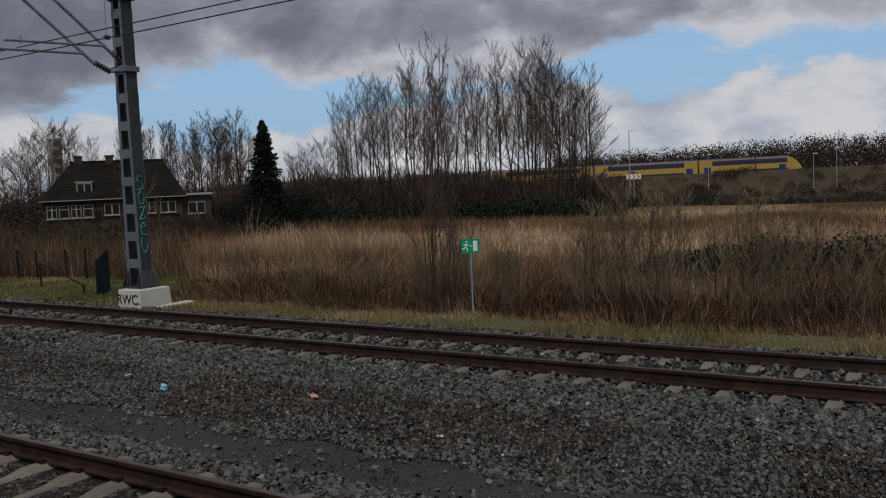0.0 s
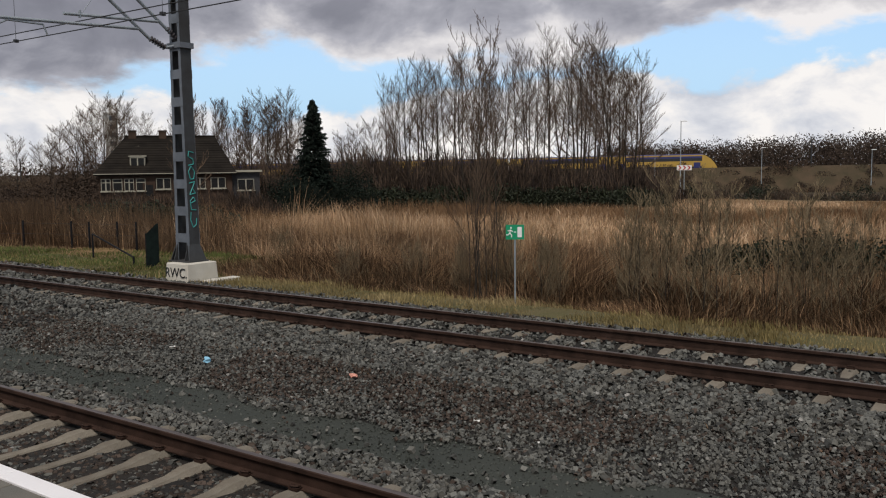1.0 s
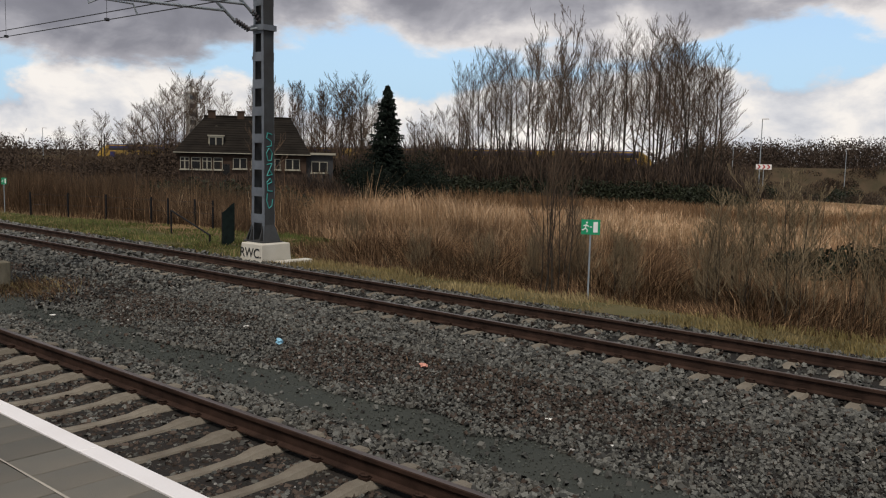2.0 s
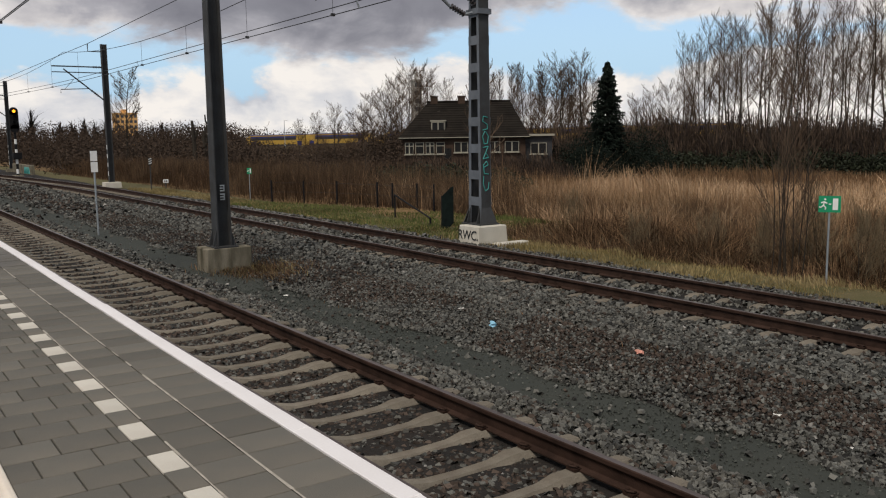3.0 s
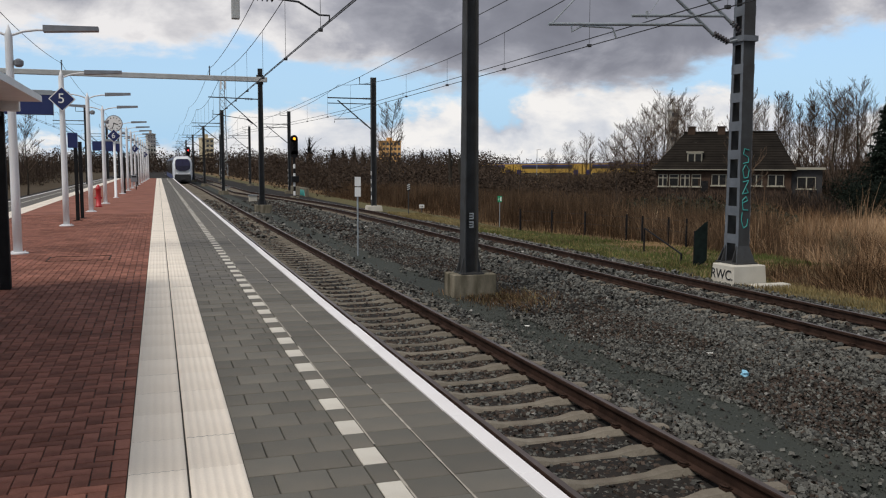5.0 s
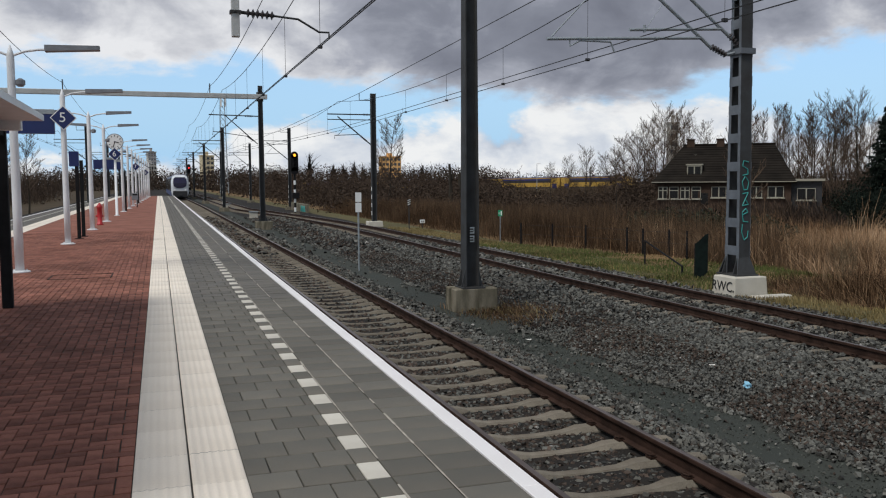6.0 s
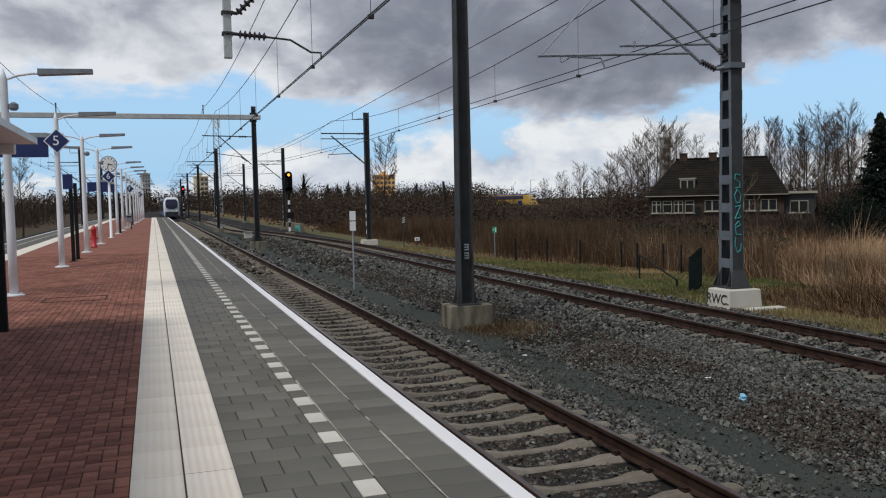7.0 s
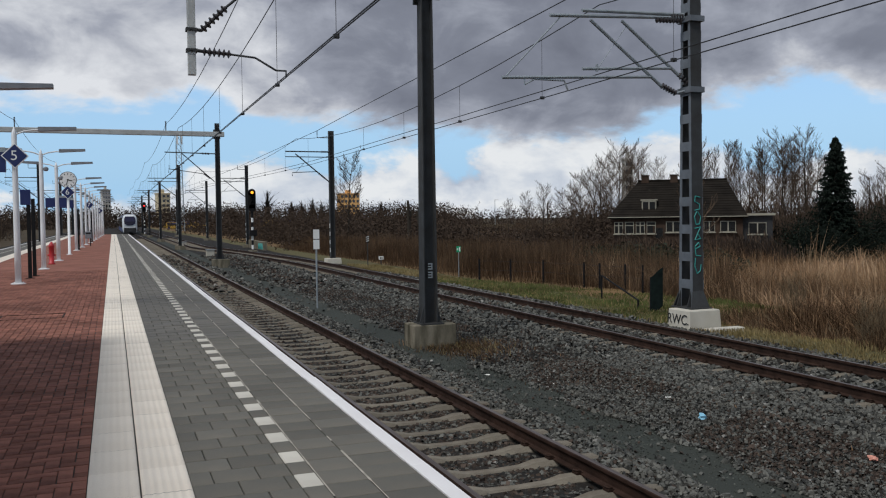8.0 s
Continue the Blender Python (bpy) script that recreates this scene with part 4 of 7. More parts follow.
def build_field():
    r = np.random.RandomState(11)
    # dark tangled stems on the ditch bank
    x, y = scatter(r, 70000, 14.2, 18.6, -14, 18)
    d = smooth_noise(x, y, 1.1, 2.0)
    h = (0.3 + 0.95 * d) * (0.4 + r.rand(len(x))) * np.clip((x - 13.9) / 2.0, 0.2, 1)
    blades("bank_stems", x, y, ground_z(x, y) - 0.05, h, 0.008 + 0.008 * r.rand(len(x)), 1.2 * r.rand(len(x)), [M["reed_dark"], M["reed_brown"], M["reed"]],
           r.choice([0, 0, 0, 0, 1, 1, 1, 2], len(x)), "dark dead stems and brambles on the ditch bank", "undergrowth", 2)
    # reeds of the field
    x, y = scatter(r, 130000, 18.0, 34.0, -16, 34)
    d = smooth_noise(x, y, 0.55, 5.0)
    keep = d > 0.30
    x, y, d = x[keep], y[keep], d[keep]
    h = (0.5 + 1.5 * d * smooth_noise(x, y, 1.7, 3.0)) * (0.5 + 0.8 * r.rand(len(x)))
    h = h * np.interp(np.degrees(np.arctan2(x, y)), (36, 48, 60), (1.35, 1.2, 0.95))
    hollow = np.exp(-((x - 21.5) / 2.6) ** 2 - ((y - 17.0) / 4.5) ** 2) + np.exp(-((x - 24.0) / 3.0) ** 2 - ((y - 4.0) / 4.0) ** 2)
    h = h * (1 - 0.62 * np.clip(hollow, 0, 1)) * (0.55 + 0.75 * smooth_noise(x, y, 2.9, 6.0))
    idx = np.where(smooth_noise(x, y, 0.35, 1.0) + 0.25 * (r.rand(len(x)) - 0.5) > 0.5, 0, 1)
    idx = np.where((smooth_noise(x, y, 0.28, 4.0) > 0.56) & (r.rand(len(x)) < 0.75), 2, idx)
    idx = np.where((idx == 0) & (r.rand(len(x)) < 0.3), 3, idx)
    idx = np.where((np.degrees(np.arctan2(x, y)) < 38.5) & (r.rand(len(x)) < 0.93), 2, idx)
    h = np.where(idx == 2, h * 0.75, h)
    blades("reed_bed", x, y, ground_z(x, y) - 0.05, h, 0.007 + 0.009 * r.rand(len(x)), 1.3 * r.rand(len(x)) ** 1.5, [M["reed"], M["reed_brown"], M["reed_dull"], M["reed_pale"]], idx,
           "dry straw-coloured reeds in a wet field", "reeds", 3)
    x, y = scatter(r, 120000, 33.0, 95.0, -30, 60)
    d = smooth_noise(x, y, 0.2, 5.0)
    h = (0.35 + 0.6 * d) * (0.6 + 0.6 * r.rand(len(x)))
    idx = np.where(smooth_noise(x, y, 0.13, 1.0) + 0.25 * (r.rand(len(x)) - 0.5) > 0.42, 0, 1)
    ang = np.degrees(np.arctan2(x, y))
    h = h * np.interp(ang, (39, 50, 57, 64), (2.3, 2.1, 1.5, 1.0)) * np.where(np.hypot(x, y) < 74, 1, 0.6)
    keep = ~((x > 36) & (x < 62) & (y > 44)) & (np.arctan2(x, y) > radians(39))
    blades("reed_bed", x[keep], y[keep], ground_z(x, y)[keep] - 0.05, h[keep], (0.022 + 0.026 * r.rand(len(x)))[keep], (0.8 * r.rand(len(x)))[keep], [M["reed"], M["reed_brown"], M["reed_pale"]], np.where((idx == 0) & (r.rand(len(x)) < 0.45), 2, idx)[keep],
           "dry straw-coloured reeds further out in the field", "reeds", 4)
    # brown reeds behind the fence and on along the far track
    x, y = scatter(r, 130000, 13.4, 42.0, 21, 86)
    keep = (x > 15.2 + np.clip((34.5 - y) * 0.36, 0, 4.2)) & (np.arctan2(x, y) < radians(40))
    x, y = x[keep], y[keep]
    d = smooth_noise(x, y, 0.4, 8.0)
    h = (0.9 + 1.2 * d) * (0.6 + 0.6 * r.rand(len(x)))
    h = h * np.clip((x - 15.0 - np.clip((34.5 - y) * 0.36, 0, 4.2)) / 2.0, 0.15, 1)
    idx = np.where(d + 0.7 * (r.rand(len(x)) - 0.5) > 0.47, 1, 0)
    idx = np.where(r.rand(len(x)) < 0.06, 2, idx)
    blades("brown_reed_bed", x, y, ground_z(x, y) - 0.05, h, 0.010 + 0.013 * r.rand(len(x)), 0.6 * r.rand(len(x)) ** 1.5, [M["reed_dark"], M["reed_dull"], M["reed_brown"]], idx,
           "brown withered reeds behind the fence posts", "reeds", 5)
    # short grass of the verge and the small lawn
    x, y = scatter(r, 42000, 12.75, 14.6, -14, 48)
    h = (0.05 + 0.13 * smooth_noise(x, y, 1.5, 3.0)) * (0.5 + r.rand(len(x)))
    x2, y2 = scatter(r, 24000, 13.0, 19.5, 18, 36)
    k2 = x2 < 15.1 + (34.5 - y2) * 0.36
    x2, y2 = x2[k2], y2[k2]
    h2 = (0.05 + 0.09 * smooth_noise(x2, y2, 1.5, 3.0)) * (0.5 + r.rand(len(x2)))
    gi = np.concatenate([np.where((y > 17) & (y < 34) & (r.rand(len(x)) < 0.6), 1, 0), np.ones(len(x2), int)])
    x, y, h = np.concatenate([x, x2]), np.concatenate([y, y2]), np.concatenate([h, h2])
    blades("verge_grass", x, y, ground_z(x, y) - 0.02, h, 0.012 + 0.01 * r.rand(len(x)), 0.6 * r.rand(len(x)), [M["grass"], M["grass_green"]], gi,
           "short yellowish grass on the verge", "grass", 6)


build_field()


class Sticks:
    """Gathers tapered sticks for one mesh."""

    def __init__(self):
        self.v, self.f, self.i = [], [], []

    def add(self, pts, r0, r1, n=3, mi=0):
        b0, m = len(self.v), len(pts)
        for i, p in enumerate(pts):
            q = pts[min(i + 1, m - 1)]
            o = pts[max(i - 1, 0)]
            dx, dy, dz = q[0] - o[0], q[1] - o[1], q[2] - o[2]
            L = math.sqrt(dx * dx + dy * dy + dz * dz) or 1.0
            dx, dy, dz = dx / L, dy / L, dz / L
            if abs(dz) < 0.9:
                ax, ay, az = dy, -dx, 0.0
            else:
                ax, ay, az = 0.0, dz, -dy
            k = math.sqrt(ax * ax + ay * ay + az * az)
            ax, ay, az = ax / k, ay / k, az / k
            bx, by, bz = dy * az - dz * ay, dz * ax - dx * az, dx * ay - dy * ax
            r = r0 + (r1 - r0) * i / (m - 1)
            for j in range(n):
                c, s = math.cos(6.2832 * j / n) * r, math.sin(6.2832 * j / n) * r
                self.v.append((p[0] + ax * c + bx * s, p[1] + ay * c + by * s, p[2] + az * c + bz * s))
        for i in range(m - 1):
            for j in range(n):
                a, b = b0 + i * n + j, b0 + i * n + (j + 1) % n
                self.f.append((a, b, b + n, a + n))
                self.i.append(mi)

    def mesh(self, name, mats):
        return mesh_np(name, self.v, self.f, mats, self.i, smooth=False)


def grow(st, rng, p, d, length, r, depth, up, thin, n_sub, seg=3, mi=0, sub_len=0.45, spread=0.6):
    """One limb with side shoots; d is its direction, up how strongly it turns upwards."""
    pts, q = [tuple(p)], Vector(p)
    d = Vector(d).normalized()
    for i in range(seg):
        d = (d + Vector((rng.uniform(-1, 1), rng.uniform(-1, 1), rng.uniform(-0.3, 0.3))) * 0.13 + Vector((0, 0, up))).normalized()
        q = q + d * (length / seg)
        pts.append(tuple(q))
    st.add(pts, r, max(thin, r * 0.3), 3 if depth < 2 else 4, mi)
    if depth <= 0:
        return
    for k in range(n_sub):
        u = 0.2 + 0.8 * (k + rng.random()) / n_sub
        i = min(seg - 1, int(u * seg))
        w = u * seg - i
        a, b = Vector(pts[i]), Vector(pts[i + 1])
        s = a.lerp(b, w)
        t = rng.uniform(0, 6.2832)
        side = Vector((math.cos(t), math.sin(t), rng.uniform(-0.2, 0.5)))
        dd = (b - a).normalized() * (1 - spread * 0.5) + side * spread
        grow(st, rng, s, dd, length * sub_len * rng.uniform(0.6, 1.2) * (1.1 - 0.5 * u), max(thin, r * 0.42), depth - 1, up, thin, max(2, n_sub - 3), 2 if depth > 1 else 1, mi, sub_len, spread)


def bare_tree(name, seed, height, trunk_r, limbs, limb_from, limb_len, up, thin, n_sub, spread, twig, label, depth=2, stems=1, fuzz=0):
    """A leafless tree: trunk and a crown of limbs and twigs."""
    rng = random.Random(seed)
    th = empty(name, label=label, category="tree")
    trunk, crown = Sticks(), Sticks()
    for s in range(stems):
        ox, oy = (rng.uniform(-0.5, 0.5), rng.uniform(-0.5, 0.5)) if stems > 1 else (0, 0)
        hh = height * (rng.uniform(0.8, 1.0) if stems > 1 else 1.0)
        lx, ly = rng.uniform(-0.06, 0.06) * hh, rng.uniform(-0.06, 0.06) * hh
        pts = [(ox + lx * u * u + 0.012 * hh * math.sin(u * 7 + s), oy + ly * u * u + 0.01 * hh * math.cos(u * 6 + s), hh * u - 0.1) for u in (0, 0.12, 0.3, 0.5, 0.7, 0.86, 1.0)]
        trunk.add(pts, trunk_r, thin, 6)
        if stems > 1:
            share("stem", trunk.mesh("stem", M["bark"]), th)
            trunk = Sticks()
        for k in range(limbs):
            u = limb_from + (1 - limb_from) * ((k + rng.random()) / limbs) ** 0.85
            u = min(u, 0.98)
            j = min(5, max(i for i, w in enumerate((0, 0.12, 0.3, 0.5, 0.7, 0.86)) if w <= u))
            a, b = Vector(pts[j]), Vector(pts[j + 1])
            lo, hi = ((0, 0.12, 0.3, 0.5, 0.7, 0.86, 1.0)[j], (0, 0.12, 0.3, 0.5, 0.7, 0.86, 1.0)[j + 1])
            p = a.lerp(b, (u - lo) / (hi - lo))
            t = rng.uniform(0, 6.2832)
            dirn = Vector((math.cos(t) * spread, math.sin(t) * spread, rng.uniform(0.35, 0.9)))
            grow(crown, rng, p, dirn, limb_len * height * (1.15 - 0.75 * u) * rng.uniform(0.7, 1.2), trunk_r * 0.30 * (1.1 - 0.8 * u) + thin, depth, up, thin, n_sub, 3, 0, 0.5, 0.42)
        # fine shoots over the upper crown
        for k in range(fuzz):
            u = rng.uniform(limb_from + 0.1, 1.0)
            t, q = rng.uniform(0, 6.2832), rng.random() ** 0.6 * limb_len * hh * 0.55 * spread * (1.25 - 0.6 * u)
            j = min(5, max(i for i, w in enumerate((0, 0.12, 0.3, 0.5, 0.7, 0.86)) if w <= u))
            a = Vector(pts[j])
            p = Vector((a.x + math.cos(t) * q, a.y + math.sin(t) * q, hh * u))
            l = hh * rng.uniform(0.02, 0.055)
            t += rng.uniform(-1, 1)
            w = rng.uniform(0.2, 0.9)
            crown.add([tuple(p), (p.x + math.cos(t) * l * w, p.y + math.sin(t) * l * w, p.z + l)], thin, thin * 0.4, 3)
    if stems == 1:
        share("trunk", trunk.mesh("trunk", M["bark"]), th)
    share("crown", crown.mesh("crown", twig), th)
    return th


def polar(deg, d):
    deg -= 0.0205 * max(0.0, deg - 6)      # the bearings run slightly narrower than the plan's
    return math.sin(radians(deg)) * d, math.cos(radians(deg)) * d


def plant(kinds, spots, group, rng, z=None, lo=0.85, hi=1.15):
    """Sets copies of the given trees at x, y spots with a size factor."""
    used = set()
    for k, (x, y, s) in enumerate(spots):
        src = kinds[k % len(kinds)]
        zz = float(ground_z(x, y)) if z is None else z
        m = pose(x, y, zz, rng.uniform(-2, 2), rng.uniform(-2, 2), rng.uniform(0, 360))
        if id(src) in used:
            ob = copy_thing(src, m)
        else:
            ob = src
            ob.matrix_basis = m
            used.add(id(src))
        ob.scale = (s, s, s * rng.uniform(0.95, 1.05))
        tagged(ob, group=group)


def build_grove():
    rng = random.Random(21)
    kinds = [bare_tree("poplar_tree", 30 + i, 19.0, 0.15, 22, 0.36, 0.25, 0.2, 0.009, 7, 0.6, M["twig"], "tall bare poplar with upright branches in the grove", fuzz=300) for i in range(6)]
    spots = []
    for k in range(56):
        a = 51.5 + 17.3 * (k + rng.uniform(0, 0.9)) / 56
        d = rng.uniform(88, 108)
        tall = np.interp(a, (51, 53, 56, 59, 61, 64, 66, 69), (0.74, 0.84, 0.88, 0.84, 0.90, 1.04, 1.0, 0.82))
        x, y = polar(a, d)
        spots.append((x, y, tall * d / 96 * rng.uniform(0.76, 0.97)))
    plant(kinds, spots, "poplar grove", rng)
    # rounder trees behind the house and to its right
    kinds = [bare_tree("bare_tree", 60 + i, 10.5, 0.12, 30, 0.12, 0.34, 0.13, 0.008, 8, 0.9, M["twig"], "bare broad-crowned tree behind the house", fuzz=1000) for i in range(4)]
    spots = []
    for a, d, s in ((66.6, 92, 1.35), (68.2, 95, 1.25), (64.8, 100, 1.5), (31.0, 96, 0.82), (31.7, 90, 0.8), (32.2, 92, 0.92), (32.9, 96, 0.95), (33.4, 100, 1.12), (34.0, 94, 1.02), (34.6, 98, 1.05), (36.0, 104, 0.95), (29.6, 98, 0.66), (30.3, 92, 0.7), (28.4, 96, 0.7), (27.3, 100, 0.6), (43.6, 92, 1.06), (44.9, 95, 1.1), (42.4, 99, 1.0), (49.5, 86, 0.72), (48.4, 90, 0.68), (50.6, 90, 0.75), (51.8, 86, 0.7), (26.0, 104, 0.55), (45.6, 99, 0.95)):
        spots.append((*polar(a, d), s * (0.98 if a < 37 else 1.05)))
    plant(kinds, spots, "bare trees", rng)
    kinds = [bare_tree("slender_tree", 80 + i, 12.0, 0.11, 26, 0.25, 0.18, 0.2, 0.009, 8, 0.55, M["twig"], "slender bare tree in the row behind the house", fuzz=700) for i in range(3)]
    spots = [(*polar(37.6 + 0.5 * k + rng.uniform(-0.2, 0.2), rng.uniform(98, 108)), rng.uniform(0.88, 1.0)) for k in range(16)]
    plant(kinds, spots, "row behind the house", rng)


build_grove()


def build_saplings():
    rng = random.Random(5)
    a = bare_tree("sapling_clump", 7, 5.6, 0.012, 15, 0.10, 0.19, 0.24, 0.0028, 6, 0.5, M["twig"], "thin bare sapling clump on the ditch bank", 2, 9)
    plant([a], [(14.8, 9.3, 1.0)], "", rng)
    b = [bare_tree("willow_bush", 90 + i, 2.6, 0.009, 12, 0.05, 0.34, 0.2, 0.003, 6, 0.6, M["twig_tan"], "bare brushy willow bush on the ditch bank", 2, 10) for i in range(3)]
    spots = [(15.6, 5.9, 1.05), (15.4, 4.6, 1.1), (16.0, 3.4, 1.0), (15.7, 2.4, 0.85), (16.3, 1.3, 0.8), (15.5, 8.0, 0.6), (16.8, 6.8, 0.8), (15.6, 10.3, 0.55), (16.2, 12.2, 0.5), (15.9, 14.0, 0.5), (17.5, 18.2, 0.55), (16.6, 0.0, 0.75), (16.8, -1.6, 0.7), (15.9, 9.3, 0.8), (20.0, 10.5, 0.6)]
    plant(b, spots, "willow bushes", rng)
    c = [bare_tree("young_birch", 120 + i, 7.0, 0.06, 16, 0.25, 0.2, 0.14, 0.008, 5, 0.7, M["twig"], "young bare birch with thin pale twigs") for i in range(2)]
    plant(c, [(*polar(37.9, 45), 1.0), (*polar(30.5, 62), 0.75), (*polar(24.0, 70), 0.7), (*polar(38.8, 30), 0.85)], "young birches", rng)
    d = [bare_tree("bare_tree", 140 + i, 9.0, 0.12, 26, 0.25, 0.34, 0.1, 0.010, 8, 0.9, M["twig"], "lone bare tree beside the line", fuzz=400) for i in range(2)]
    plant(d, [(*polar(15.0, 88), 1.0), (*polar(-9.0, 70), 0.8), (*polar(-11.0, 60), 0.85), (*polar(-7.3, 90), 0.8), (*polar(-12.5, 75), 0.9)], "lone trees", rng)


build_saplings()


def pollard_tree(deg, d, h, seed):
    """A cut-back trunk with a few stubby limbs."""
    rng = random.Random(seed)
    x, y = polar(deg, d)
    th = empty("pollard_tree", pose(x, y, float(ground_z(x, y))), label="dark cut-back tree trunk with stubby limbs", category="tree", group="pollards")
    st = Sticks()
    st.add([(0, 0, -0.2), (0.1, 0, h * 0.5), (0.0, 0.05, h)], 0.26, 0.12, 7)
    share("trunk", st.mesh("trunk", M["bark"]), th)
    for k in range(4):
        st = Sticks()
        z, a = h * rng.uniform(0.5, 0.9), rng.uniform(0, 6.28)
        st.add([(0.03, 0, z), (0.45 * math.cos(a), 0.45 * math.sin(a), z + 0.5), (0.5 * math.cos(a), 0.5 * math.sin(a), z + rng.uniform(0.8, 1.4))], 0.11, 0.07, 5)
        share("limb", st.mesh("limb", M["bark"]), th)


for _k, (_a, _d, _h) in enumerate(((19.2, 84, 5.4), (19.9, 86, 4.6), (20.3, 85, 5.6))):
    pollard_tree(_a, _d, _h, 300 + _k)


def brush(name, spots, mats, label, category, seed, per=60, width=0.05, kind="stuff", soft=1.0):
    """Twiggy masses: at each x, y, z, height, radius a fan of thin upright sticks."""
    r = np.random.RandomState(seed)
    s = np.array(spots, float)
    per = int(per * 1.25)
    k = np.repeat(np.arange(len(s)), per)
    x, y, z, h, rad = (s[k, i] for i in range(5))
    n = len(k)
    a, q = r.rand(n) * 6.283, np.sqrt(r.rand(n)) * rad
    st = r.rand(n) ** 1.2
    top = h * (1 - 0.45 * (q / rad) ** 2)
    z0 = z + st ** 0.8 * top * 0.86
    hh = np.minimum(np.maximum(0.2, (top - (z0 - z)) * (0.35 + 0.75 * r.rand(n))), 0.34 * top * (0.6 + 0.8 * r.rand(n))) * soft
    return blades(name, x + np.cos(a) * q, y + np.sin(a) * q, z0, hh, width * (0.6 + 0.8 * r.rand(n)) * np.maximum(1, h / 6), 1.1 * r.rand(n), mats, r.randint(0, len(mats), n), label, category, seed + 1)


def leaf_mass(name, spots, material, label, category, seed, per=220, size=0.12, kind=""):
    """Leafy masses: many small leaves on uneven mounds given by x, y, z, radius, height."""
    r = np.random.RandomState(seed)
    s = np.array(spots, float)
    k = np.repeat(np.arange(len(s)), per)
    x, y, z, rad, h = (s[k, i] for i in range(5))
    n = len(k)
    a, e = r.rand(n) * 6.283, np.arcsin(r.rand(n))
    q = 0.72 + 0.35 * r.rand(n)
    p = np.stack([x + np.cos(a) * np.cos(e) * rad * q, y + np.sin(a) * np.cos(e) * rad * q, z + np.sin(e) * h * q], 1)
    u = r.randn(n, 3)
    u /= np.linalg.norm(u, axis=1, keepdims=True)
    w = np.cross(u, r.randn(n, 3))
    w /= np.linalg.norm(w, axis=1, keepdims=True)
    sz = (size * (0.6 + 0.8 * r.rand(n)))[:, None]
    v = np.stack([p - u * sz, p + w * sz * 0.5, p + u * sz, p - w * sz * 0.5], 1).reshape(-1, 3)
    f = np.arange(4 * n).reshape(-1, 4)
    return tagged(new(name, mesh_np(name, v, f, material)), label, category, kind="stuff")


def core(name, spots, material, label, seed, per, size):
    """The dense inside of a wood: many small flakes on the mounds of its clumps."""
    return leaf_mass(name, [(x, y, z, rad, h * 0.8) for x, y, z, h, rad in spots], material, label, "woods", seed, per, size)


